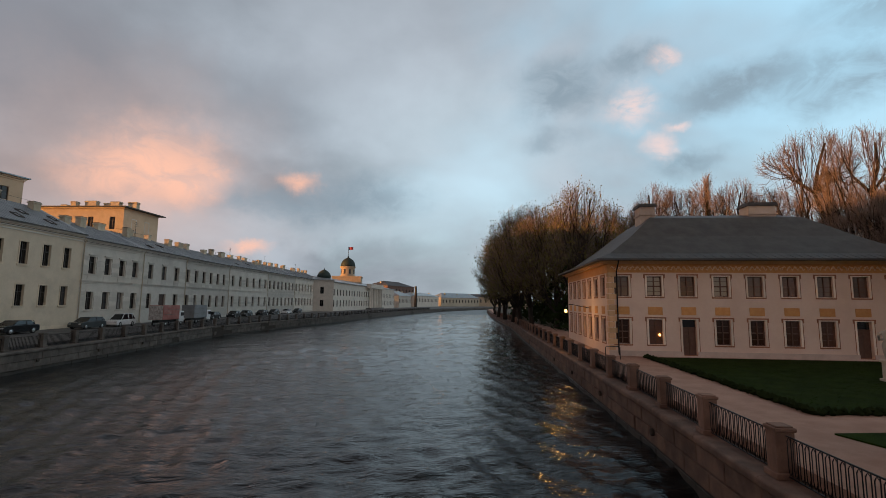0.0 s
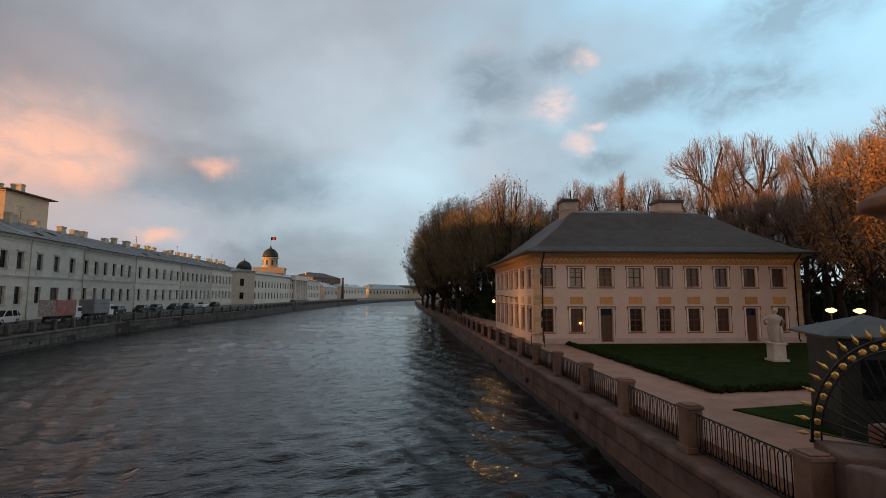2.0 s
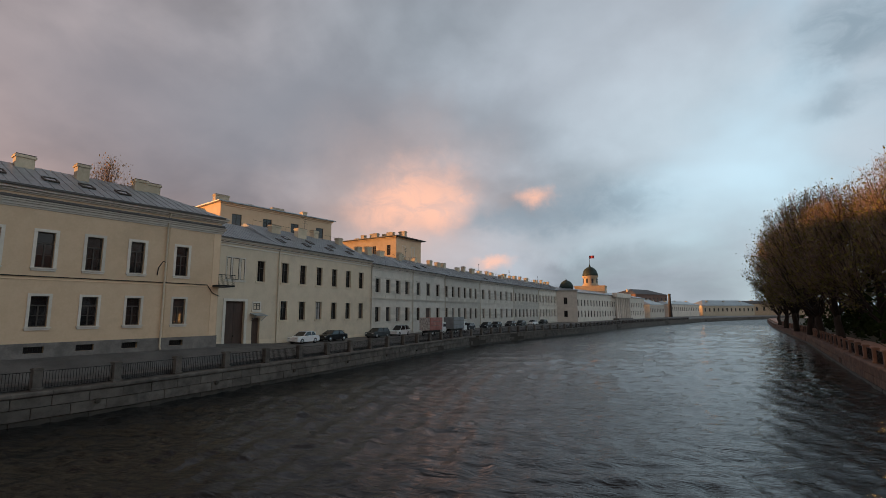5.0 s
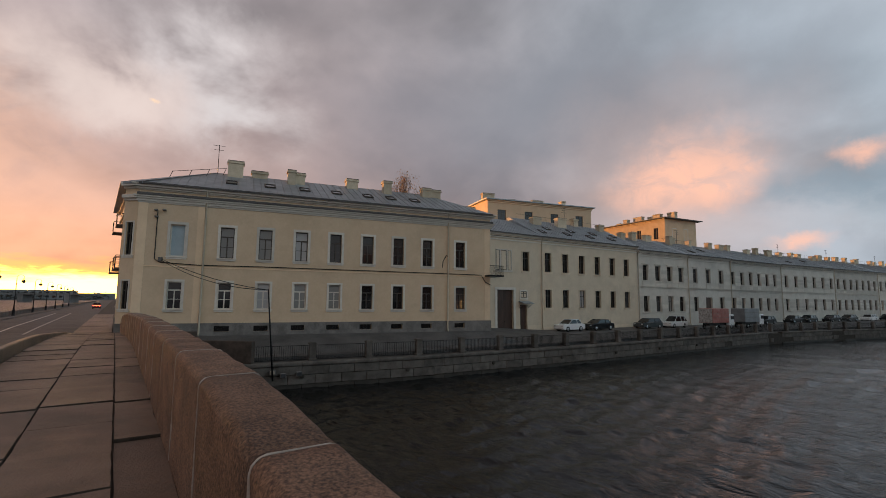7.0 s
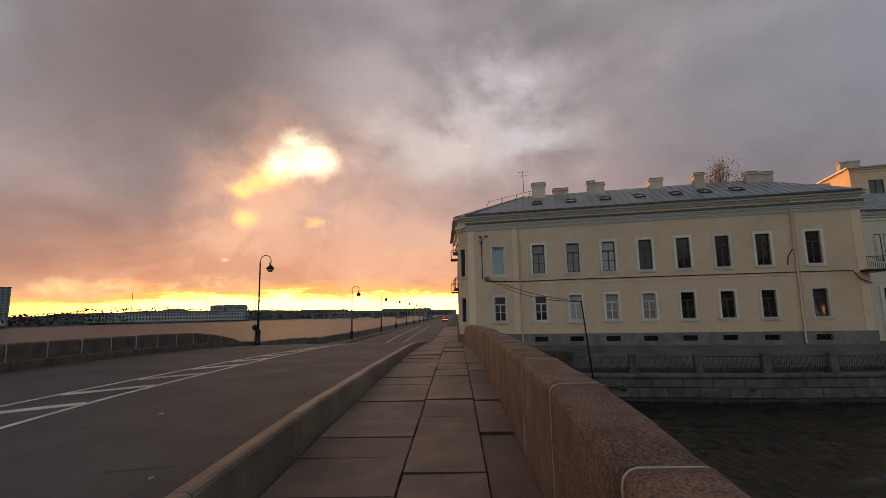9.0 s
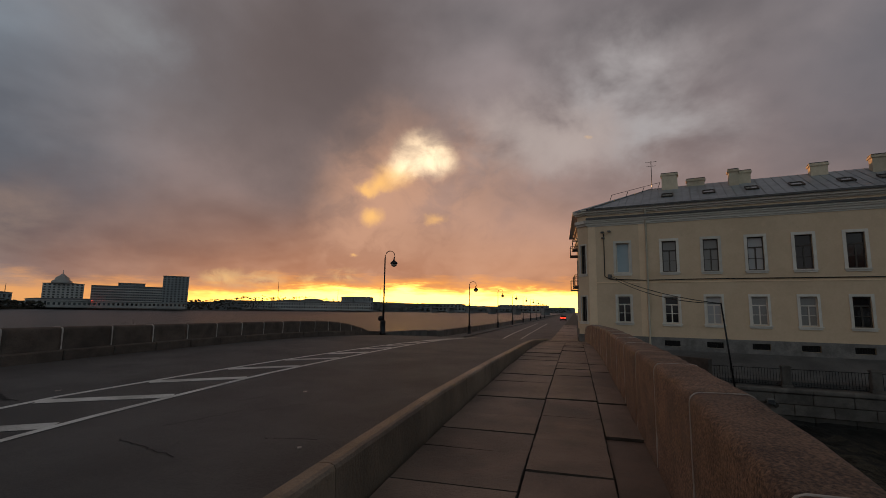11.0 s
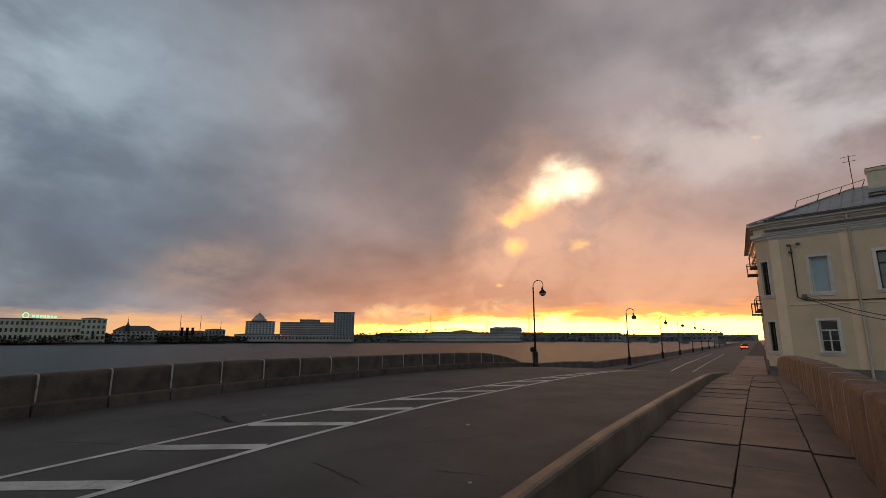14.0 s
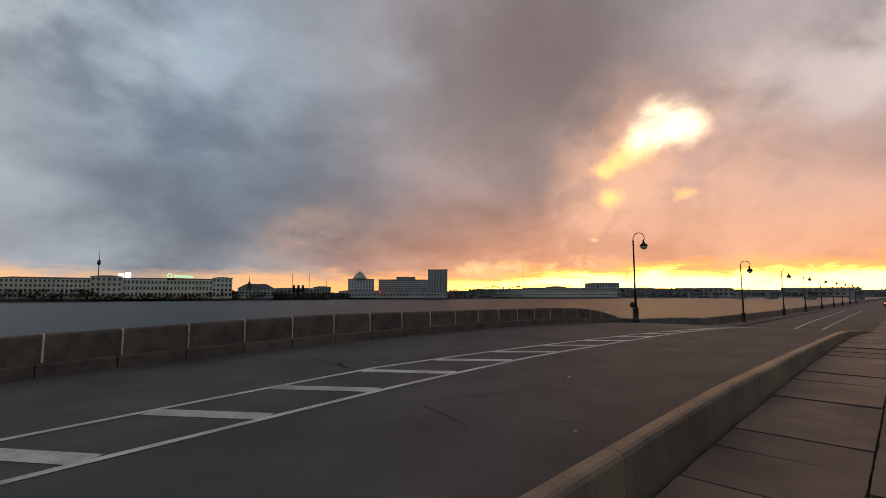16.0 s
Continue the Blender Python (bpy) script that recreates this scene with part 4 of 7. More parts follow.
def window(parent, x, z, w, h, frame_mat, surround=WHITE, mullion="cross", pane=None, sill=True, bordered=0.16, depth=0.22):
    """A window in an opening: frame and pane set back, moulded surround and sill outside."""
    key = (round(w, 2), round(h, 2), frame_mat.name, surround.name if surround else "", mullion, sill, bordered)
    if key not in CACHE:
        fr = mesh_of("window_frame", window_mesh(w, h, mullion), frame_mat)
        pn = boxes((0.04, w - 0.04, 0.06, 0.075, 0.04, h - 0.04))
        su = None
        if surround:
            b = bordered
            su = mesh_of("surround", boxes((-b, 0.0, -0.05, 0.02, -0.02, h + b), (w, w + b, -0.05, 0.02, -0.02, h + b), (0.0, w, -0.052, 0.02, h, h + b)), surround)
        si = mesh_of("sill", boxes((-0.24, w + 0.24, -0.13, 0.03, -0.10, -0.02), (-0.18, w + 0.18, -0.075, 0.03, -0.24, -0.10)), surround or WHITE) if sill else None
        CACHE[key] = (fr, {m.name: mesh_of("pane", pn.copy(), m) for m in (GLASS, BROWNPANE, PALEPANE, CURTAINED, BLANK)}, su, si)
    fr, pn, su, si = CACHE[key]
    win = part("window", fr, frame_mat, parent, m=pose(x, depth, z))
    part("pane", pn[(pane or GLASS).name], pane or GLASS, win)
    if su:
        part("surround", su, surround, win, m=pose(0, -depth, 0))
    if si:
        part("sill", si, surround or WHITE, win, m=pose(0, -depth, 0))
    return win


def downpipe(parent, x, z0, z1, mat=PIPE):
    bm = bmesh.new()
    tube(bm, [(x, 0.02, z1 + 0.15), (x, -0.38, z1), (x, -0.14, z1 - 0.5), (x, -0.12, z0 + 0.3), (x + 0.0, -0.3, z0 + 0.06)], 0.075, 8)
    for z in (z0 + 2.0, (z0 + z1) / 2, z1 - 1.2):
        turned([(0.095, z), (0.095, z + 0.05)], 8, bm, x, -0.13)
    part("downpipe", bm, mat, parent)


def absorb(h, c):
    """Make the parts of c parts of h."""
    for ob in list(c.children):
        ob.matrix_basis = h.matrix_basis.inverted() @ c.matrix_basis @ ob.matrix_basis
        ob.parent = h
    bpy.data.objects.remove(c)


def chimney(parent, x, y, z, w, d, h, mat=BRICKCHIM, cap=None):
    bm = boxes((x - w / 2, x + w / 2, y - d / 2, y + d / 2, z - 1.2, z + h - 0.22), (x - w / 2 - 0.09, x + w / 2 + 0.09, y - d / 2 - 0.09, y + d / 2 + 0.09, z + h - 0.22, z + h - 0.08), (x - w / 2 - 0.03, x + w / 2 + 0.03, y - d / 2 - 0.03, y + d / 2 + 0.03, z + h - 0.08, z + h))
    ch = part("chimney", bm, mat, parent)
    bm = boxes((x - w / 2 - 0.05, x + w / 2 + 0.05, y - d / 2 - 0.05, y + d / 2 + 0.05, z + h + 0.003, z + h + 0.05))
    part("cap", bm, cap or SLATE, ch, "dark metal cap")


def skylight(parent, x, y, z, slope):
    m = pose(x, y, z, slope, 0, 0)
    fr = part("skylight", boxes((-0.45, -0.37, -0.6, 0.6, 0, 0.13), (0.37, 0.45, -0.6, 0.6, 0, 0.13), (-0.37, 0.37, -0.6, -0.5, 0, 0.13), (-0.37, 0.37, 0.5, 0.6, 0, 0.13)), DARKFRAME, parent, m=m)
    part("pane", boxes((-0.36, 0.36, -0.49, 0.49, 0.06, 0.08)), SKYPANE, fr)


SKYPANE = window_glass("skylight_pane", (0.10, 0.11, 0.12))


def cornice(parent, length, rows, mat=WHITE, x0=0.0, name="cornice", ret=0.0):
    """Stacked mouldings (z0, z1, jut) along a facade."""
    bm = bmesh.new()
    for z0, z1, jut in rows:
        box(bm, x0 - ret * jut, length + ret * jut, -jut, 0.1, z0, z1)
    return part(name, bm, mat, parent)


def mono_roof(parent, length, z, depth, rise, mat, over=0.45, x0=0.0, seams=0.75, back=3.0, hipl=0.0, hipr=0.0):
    """A pitched metal roof with standing seams: front slope, ridge and back slope; hipl and hipr cut the ends back."""
    bm = bmesh.new()
    a = [(x0 - (0.3 if hipl else 0), -over, z), (length + (0.3 if hipr else 0), -over, z), (length - hipr, depth, z + rise), (x0 + hipl, depth, z + rise)]
    b = [(x0 - (0.3 if hipl else 0), depth + back, z), (length + (0.3 if hipr else 0), depth + back, z)]
    va = [bm.verts.new(p) for p in a]
    vb = [bm.verts.new(p) for p in b]
    bm.faces.new(va), bm.faces.new((va[3], va[2], vb[1], vb[0])), bm.faces.new((va[0], va[3], vb[0])), bm.faces.new((va[1], vb[1], va[2])), bm.faces.new((va[0], vb[0], vb[1], va[1]))
    roof = part("roof", bm, mat, parent)
    bm = bmesh.new()
    n = int((length - x0) / seams)
    for i in range(1, n):
        x = x0 + i * seams
        top = 1.0
        if hipl and x < x0 + hipl:
            top = (x - x0) / hipl
        if hipr and x > length - hipr:
            top = min(top, (length - x) / hipr)
        y1, z1 = -over + (depth + over) * top, z + rise * top
        vs = [bm.verts.new(p) for p in ((x - 0.02, -over, z + 0.0), (x + 0.02, -over, z + 0.0), (x + 0.02, y1, z1), (x - 0.02, y1, z1))]
        vt = [bm.verts.new((v.co.x, v.co.y - 0.012, v.co.z + 0.035)) for v in vs]
        bm.faces.new(vt)
        for q in range(4):
            bm.faces.new((vs[q], vs[(q + 1) % 4], vt[(q + 1) % 4], vt[q]))
    tagged(part("roof_seams", bm, mat, parent), kind="stuff")
    part("gutter", boxes((x0 - 0.02, length + 0.02, -over - 0.07, -over + 0.05, z - 0.11, z + 0.03)), SLATE, parent)
    return roof


def corner_house():
    h = thing("corner_house", frame_at(A0, AU), "cream-yellow two-storey plastered corner house with a grey metal roof", "house")
    L, z0, z1 = 30.6, 1.0, 12.75
    ups = [2.24] + [5.76 + 2.91 * i for i in range(7)] + [26.7]
    wu, wl = 1.02, 1.0
    holes = [(x, x + wu, 7.27, 9.76) for x in ups] + [(x + 0.02, x + 0.02 + wl, 3.2, 5.3) for x in ups]
    cellar = [(x - 0.1, x + 1.0, 1.42, 1.86) for x in ups[1:]]
    wall = part("wall", pierced(L, z0, z1, holes + cellar), YELLOW, h)
    for i, x in enumerate(ups):
        window(h, x, 7.27, wu, 2.49, DARKFRAME if i else WHITE, WHITE, "tee" if i else "none", BLANK if i == 0 else (CURTAINED if i in (1, 2, 3) else GLASS), bordered=0.2)
        window(h, x + 0.02, 3.2, wl, 2.1, WHITE if i < 5 else DARKFRAME, WHITE, "tee", CURTAINED if i in (2, 3, 4) else GLASS, bordered=0.17)
    for x0, x1, _, _ in cellar:
        part("cellar_grate", boxes(*[(x0 + k * 0.137, x0 + k * 0.137 + 0.025, 0.1, 0.13, 1.42, 1.86) for k in range(9)], (x0, x1, 0.25, 0.28, 1.42, 1.86)), IRON, h)
    # plinth, cut round the cellar openings
    part("plinth", pierced(L + 0.05, 0.9, 2.1, cellar, 0.06, -0.05), PLINTH, h).matrix_basis = pose(0, -0.065, 0)
    cornice(h, L, [(11.30, 11.42, 0.06), (11.42, 11.60, 0.14), (11.60, 11.74, 0.24), (11.74, 11.86, 0.34)], WHITE, 0.0, "lower_cornice", 1)
    cornice(h, L, [(6.42, 6.50, 0.05)], YELLOW, 0.0, "string_course", 1)
    for px in (0.0, 4.05, 26.05, 29.9):
        part("pilaster_strip", boxes((px, px + 0.62, -0.035, 0.01, 2.1, 11.3)), YELLOW, h)
    # dark flashing, made taller so its face also draws the cornice shadow line
    part("ledge_flashing", boxes((-0.1, L + 0.1, -0.42, 0.0, 11.865, 12.04)), SLATE, h)
    cornice(h, L, [(12.28, 12.36, 0.08), (12.36, 12.5, 0.2), (12.5, 12.66, 0.38), (12.66, 12.76, 0.50)], WHITE, 0.0, "cornice", 1)
    # rounded north-east corner and the north front along the river street
    cz = [(3.2, 5.3), (7.27, 9.76)]
    c = thing("corner_house_side", frame_at((A0[0] - 16.0, A0[1] - 0.9), (0.9989, 0.047)), "cream-yellow side front of the corner house with balconies", "house")
    sh = [(1.2 + 2.9 * i, 2.2 + 2.9 * i, a, b) for i in range(5) for a, b in cz]
    part("wall", pierced(15.2, 1.0, 12.75, sh), YELLOW, c)
    for a, b, zc, zd in sh:
        window(c, a, zc, 1.0, zd - zc, DARKFRAME, WHITE)
    for x in (3.6, 9.4, 12.3):
        for z in (6.4, 10.2):
            if z > 7 and x > 12:
                continue
            bal = part("balcony", boxes((x - 0.9, x + 0.9, -0.9, 0, z - 0.12, z)), GRANITE, c)
            bm = bmesh.new()
            for k in range(13):
                box(bm, x - 0.88 + k * 0.146, x - 0.86 + k * 0.146, -0.88, -0.86, z, z + 0.95)
            box(bm, x - 0.9, x + 0.9, -0.9, -0.85, z + 0.95, z + 1.0), box(bm, x + 0.85, x + 0.9, -0.85, 0, z + 0.95, z + 1.0), box(bm, x - 0.9, x - 0.85, -0.85, 0, z + 0.95, z + 1.0)
            part("balcony_rail", bm, IRON, bal)
    cornice(c, 15.2, [(11.42, 11.60, 0.14), (11.60, 11.86, 0.32), (12.36, 12.5, 0.2), (12.5, 12.78, 0.45)], WHITE)
    bm = bmesh.new()
    box(bm, 0, 15.2, -0.08, 0.02, 0.9, 2.1)
    part("plinth", bm, PLINTH, c)
    # chamfered corner strip between both fronts, with one narrow window a storey
    ch = thing("corner_house_corner", frame_at((-42.80, 0.32), (0.699, 0.715)), "narrow rounded corner bay of the cream-yellow house", "house")
    hol = [(0.34, 0.92, a, b) for a, b in cz]
    part("wall", pierced(1.24, 1.0, 12.75, hol, 0.3), YELLOW, ch)
    for a, b, zc, zd in hol:
        window(ch, a, zc, 0.58, zd - zc, DARKFRAME, WHITE, "cross", GLASS, bordered=0.1, depth=0.12)
    cornice(ch, 1.24, [(11.42, 11.60, 0.14), (11.60, 11.86, 0.32), (12.36, 12.5, 0.2), (12.5, 12.78, 0.45)], WHITE)
    part("plinth", boxes((0, 1.24, -0.06, 0.02, 0.9, 2.1)), PLINTH, ch)
    absorb(h, c), absorb(h, ch)
    for x in (4.62, 25.85):
        downpipe(h, x, 1.1, 12.4)
    # south end wall, with side windows
    part("end_wall", boxes((L - 0.4, L, 0.4, 9.5, 1.0, 12.75)), YELLOW, h)
    part("rear_wall", boxes((0, L - 0.4, 12.0, 12.4, 1.0, 12.75)), YELLOW, h)
    roof = mono_roof(h, L, 12.78, 6.0, 2.9, ZINC, 0.5, 0.0, 0.62, 6.0, 5.0, 5.0)
    # the roof carried round the corner and along the north front, with its dark eave
    bm = bmesh.new()
    eave = [(-41.30, 1.35), (-41.75, 0.55), (-42.60, -0.05), (-44.2, -0.12), (-58.0, -0.55)]
    lo = [bm.verts.new((px, py, 12.66)) for px, py in eave]
    up = [bm.verts.new((px, py, 12.84)) for px, py in eave]
    r0, r1 = bm.verts.new((-46.84, 7.28, 15.72)), bm.verts.new((-58.0, 7.28, 15.72))
    for q in range(4):
        bm.faces.new((lo[q], lo[q + 1], up[q + 1], up[q]))
    for q in range(3):
        bm.faces.new((up[q], up[q + 1], r0))
    bm.faces.new((up[3], up[4], r1, r0))
    back = [bm.verts.new((-58.0, 2.2, 12.66)), bm.verts.new((-42.3, 2.2, 12.66))]
    bm.faces.new((*lo, *back))
    part("corner_roof", bm, ZINC, h, "grey metal roof over the rounded corner", m=h.matrix_basis.inverted())
    slope = math.degrees(math.atan2(2.9, 6.5))
    for x in (6.3, 9.4, 12.4, 15.3, 18.3, 20.6, 23.1):
        skylight(h, x, 2.2, 12.78 + 2.7 * 2.9 / 6.5, slope)
    for x, y, w, hh in ((6.5, 5.2, 1.3, 1.35), (8.6, 5.8, 1.4, 0.5), (11.4, 4.4, 0.7, 1.25), (12.2, 4.9, 0.95, 0.95), (17.4, 5.4, 1.15, 0.85), (20.9, 4.6, 0.85, 1.2), (25.4, 5.0, 1.0, 0.85), (26.5, 5.2, 1.2, 0.7)):
        chimney(h, x, y, 12.78 + (y + 0.5) * 2.9 / 6.5, w, 0.8, hh)
    bm = bmesh.new()
    tube(bm, [(5.0, 5.4, 15.2), (5.0, 5.4, 18.2)], 0.03, 5)
    for z, w in ((18.1, 0.5), (17.7, 0.4)):
        tube(bm, [(5.0 - w, 5.4, z), (5.0 + w, 5.4, z)], 0.018, 4)
    part("antenna", bm, IRON, h)
    # roof rail
    bm = bmesh.new()
    for k in range(4):
        tube(bm, [(1.4 + k * 1.3, 2.2 + k * 1.0, 13.4 + k * 0.5), (1.8 + k * 1.3, 2.2 + k * 1.0, 14.5 + k * 0.5)], 0.025, 4)
    tube(bm, [(1.8, 2.2, 14.5), (5.7, 5.2, 16.0)], 0.02, 4)
    part("roof_rail", bm, IRON, h)
    # cable along the front with its bracket
    bm = bmesh.new()
    tube(bm, [(1.3, -0.07, 10.6), (1.3, -0.07, 7.0), (1.7, -0.07, 6.75), (4.4, -0.07, 6.62), (9, -0.07, 6.66), (26.0, -0.07, 6.62), (29.5, -0.07, 6.6), (30.0, -0.07, 5.9), (30.6, -0.2, 5.6)], 0.035, 5)
    part("cable", bm, IRON, h)
    for x, z in ((1.2, 10.75), (1.75, 10.8), (1.25, 10.25)):
        part("camera_box", soft_box(x - 0.12, x + 0.12, -0.35, -0.02, z - 0.06, z + 0.06, 0.02, 1), PLINTH, h, "small grey wall camera")
    part("junction_box", soft_box(1.55, 1.85, -0.16, -0.02, 6.8, 7.15, 0.02, 1), PLINTH, h)
    bm = bmesh.new()
    tube(bm, [(25.3, 0, 7.2), (25.3, -0.15, 7.8), (25.3, -0.9, 8.3), (25.3, -1.3, 8.2)], 0.04, 6)
    part("lamp_bracket", bm, IRON, h)
    # balcony by the south corner
    bal = part("balcony", boxes((L - 0.6, L + 1.0, -1.0, 1.2, 6.45, 6.6)), IRON, h)
    bm = bmesh.new()
    for k in range(14):
        box(bm, L - 0.58 + k * 0.12, L - 0.56 + k * 0.12, -0.98, -0.96, 6.6, 7.5)
    box(bm, L - 0.6, L + 1.0, -1.0, -0.95, 7.5, 7.55)
    part("balcony_rail", bm, IRON, bal)
    return h


corner_house()


def row_house(x0, x1, z1, wall_mat, ups, lows, name_label, ww=1.15, zu=(7.5, 9.85), zl=(2.6, 5.05), doors=(), chim=3, lights=0, bands=True, surround=WHITE, rise=3.1, base=0.2):
    """One house of the long row; x is measured along the front."""
    p, u = row_point(x0), row_point(x1)
    L = math.hypot(u[0] - p[0], u[1] - p[1])
    h = thing("row_house", frame_at(p, ((u[0] - p[0]) / L, (u[1] - p[1]) / L)), name_label, "house", "houses along the embankment")
    w2 = ww / 2
    holes = [(x - w2, x + w2, *zu) for x in ups] + [(x - w2, x + w2, *zl) for x in lows] + [(a, b, base, t) for a, b, t in doors]
    part("wall", pierced(L, base - 0.4, z1, holes), wall_mat, h)
    for i, x in enumerate(ups):
        window(h, x - w2, zu[0], ww, zu[1] - zu[0], DARKFRAME, wall_mat, "cross", GLASS, bordered=0.13)
    for i, x in enumerate(lows):
        window(h, x - w2, zl[0], ww, zl[1] - zl[0], DARKFRAME, wall_mat, "cross", CURTAINED if (i * 7 + int(x0)) % 5 == 0 else GLASS, bordered=0.13)
    for a, b, t in doors:
        d = part("door", boxes((a, (a + b) / 2 - 0.01, 0.3, 0.36, base, t), ((a + b) / 2 + 0.01, b, 0.3, 0.36, base, t)), DOORWOOD, h, "dark brown wooden door")
        part("door_handle", soft_box((a + b) / 2 + 0.05, (a + b) / 2 + 0.1, 0.22, 0.3, base + 1.0, base + 1.2, 0.01, 1), IRON, d)
    part("side_wall", boxes((0, 0.3, 0.41, 11.0, base - 0.4, z1 - 0.01)), wall_mat, h)
    part("side_wall", boxes((L - 0.3, L, 0.41, 11.0, base - 0.4, z1 - 0.01)), wall_mat, h)
    gaps = [(a, b, base - 0.4, base + 0.55) for a, b, t in doors]
    part("plinth", pierced(L, base - 0.4, base + 0.55, gaps, 0.04), wall_mat, h, m=pose(0, -0.045, 0))
    cornice(h, L, [(z1 - 0.95, z1 - 0.82, 0.10), (z1 - 0.62, z1 - 0.5, 0.16), (z1 - 0.3, z1 - 0.14, 0.34), (z1 - 0.14, z1 - 0.02, 0.48)], wall_mat if wall_mat is not LIGHTYELLOW else WHITE)
    part("ledge_flashing", boxes((0, L, -0.24, 0.0, z1 - 0.495, z1 - 0.45)), SLATE, h)
    part("frieze_band", boxes((0, L, -0.2, 0.0, z1 - 0.5, z1 - 0.3)), wall_mat, h)
    if bands:
        cornice(h, L, [(6.15, 6.3, 0.06), (6.35, 6.5, 0.12), (6.5, 6.6, 0.22)], wall_mat, 0.0, "string_course")
        for x in sorted(ups):
            part("lintel", boxes((x - w2 - 0.2, x + w2 + 0.2, -0.16, 0.01, zu[1] + 0.16, zu[1] + 0.3)), wall_mat, h)
            part("apron", boxes((x - w2 - 0.1, x + w2 + 0.1, -0.05, 0.01, 6.65, zu[0] - 0.3)), wall_mat, h)
    if wall_mat is not LIGHTYELLOW:
        # raised blocks between the openings of both storeys
        xs_w = [0.0] + sorted(ups) + [L]
        for za, zb in ((2.4, 5.2), (7.3, 10.0)):
            for k in range(4):
                z = za + (zb - za) * k / 4
                for xa, xb in zip(xs_w, xs_w[1:]):
                    a, b = xa + (w2 + 0.2 if xa else 0.3), xb - (w2 + 0.2 if xb < L else 0.1)
                    if b - a > 0.3 and not any(a < d[1] and b > d[0] for d in doors):
                        part("rustication", boxes((a, b, -0.09, 0.01, z, z + (zb - za) / 4 - 0.13)), wall_mat, h)
    mono_roof(h, L, z1, 6.5, rise, ZINC, 0.5, 0.0, 0.62, 5.0)
    slope = math.degrees(math.atan2(rise, 7.0))
    for i in range(lights):
        skylight(h, L * (i + 0.7) / (lights + 0.4), 1.4 + (i % 2) * 1.6, z1 + (1.9 + (i % 2) * 1.6) * rise / 7.0, slope)
    rnd = random.Random(int(x0 * 10) + 5)
    for i in range(chim):
        x = L * (i + 0.5 + rnd.uniform(-0.25, 0.25)) / chim
        y = rnd.uniform(4.8, 6.4)
        chimney(h, x, y, z1 + (y + 0.5) * rise / 7.0, rnd.uniform(0.8, 1.9), 0.8, rnd.uniform(0.8, 1.5))
    downpipe(h, 0.12, base + 0.1, z1 - 0.3)
    if lights or chim > 4:
        # roof aerial
        bm = bmesh.new()
        ax, az = L * 0.55, z1 + rise
        tube(bm, [(ax, 6.2, az - 0.3), (ax, 6.2, az + 2.6)], 0.035, 5)
        for z, w in ((2.5, 0.7), (2.15, 0.5), (1.8, 0.6)):
            tube(bm, [(ax - w, 6.2, az + z), (ax + w, 6.2, az + z)], 0.022, 4)
        part("aerial", bm, IRON, h)
        # roof walk rail along the ridge
        bm = bmesh.new()
        for k in range(int(L / 2.0)):
            tube(bm, [(1.0 + k * 2.0, 6.0, az - 0.25), (1.0 + k * 2.0, 6.0, az + 0.55)], 0.02, 4)
        tube(bm, [(1.0, 6.0, az + 0.55), (1.0 + (int(L / 2.0) - 1) * 2.0, 6.0, az + 0.55)], 0.018, 4)
        part("roof_rail", bm, IRON, h)
    return h


ROW = [(-43.55, 34.0), (-43.0, 45.0), (-39.0, 118.0), (-32.0, 178.0), (-31.0, 188.0)]


def row_point(s):
    return along(ROW, s + 11.01)[0]


def gate_house():
    h = row_house(-10.5, 1.0, 12.6, LIGHTYELLOW, [8.9], [], "cream-yellow gate house with a wide brown gate and a canopy door", doors=((4.15, 6.75, 5.45), (7.85, 9.05, 3.55)), chim=1, zu=(7.9, 10.4), bands=False, base=0.42)
    for x, w in ((4.0, 0.55), (4.75, 0.9), (5.9, 0.55)):
        window(h, x, 7.9, w, 2.5, DARKFRAME, WHITE, "none", GLASS, bordered=0.1, depth=-0.02)
    window(h, 7.95, 4.5, 1.0, 0.8, DARKFRAME, WHITE, "cross", GLASS, depth=-0.02)
    part("gate_surround", boxes((3.8, 4.15, -0.06, 0.02, 0.42, 5.75), (6.75, 7.1, -0.06, 0.02, 0.42, 5.75), (4.15, 6.75, -0.06, 0.02, 5.45, 5.75)), WHITE, h)
    bm = bmesh.new()
    prism(bm, [(7.6, -1.1), (9.3, -1.1), (9.3, 0.0), (7.6, 0.0)], [3.75, 3.75, 4.0, 4.0], [3.8, 3.8, 4.1, 4.1])
    for x in (7.7, 9.2):
        tube(bm, [(x, -0.9, 3.76), (x, -0.05, 3.2)], 0.03, 5)
    part("canopy", bm, ZINC, h)


gate_house()
row_house(1.0, 21.2, 12.6, LIGHTYELLOW, [1.32 + 3.254 * i for i in range(6)], [1.32 + 3.254 * i for i in range(6)], "cream-yellow two-storey house with skylights in the metal roof", zu=(7.95, 10.5), zl=(3.2, 5.6), ww=1.15, chim=4, lights=8, bands=False, rise=3.6)
row_house(21.2, 34.7, 12.2, CREAM, [2.0 + 3.2 * i for i in range(4)], [2.0 + 3.2 * i for i in range(4)], "pale plastered two-storey house on the embankment", ww=1.3, chim=3)
row_house(34.7, 48.5, 12.2, PALE, [2.35, 6.45, 10.6], [2.35, 10.6], "pale plastered house with a dark central doorway", ww=1.3, doors=((5.4, 7.5, 5.0),), chim=3, lights=2)
row_house(48.5, 68.5, 12.1, PALE, [1.0 + 3.28 * i for i in range(6)], [1.0 + 3.28 * i for i in range(6)], "pale plastered two-storey house on the embankment", chim=4)
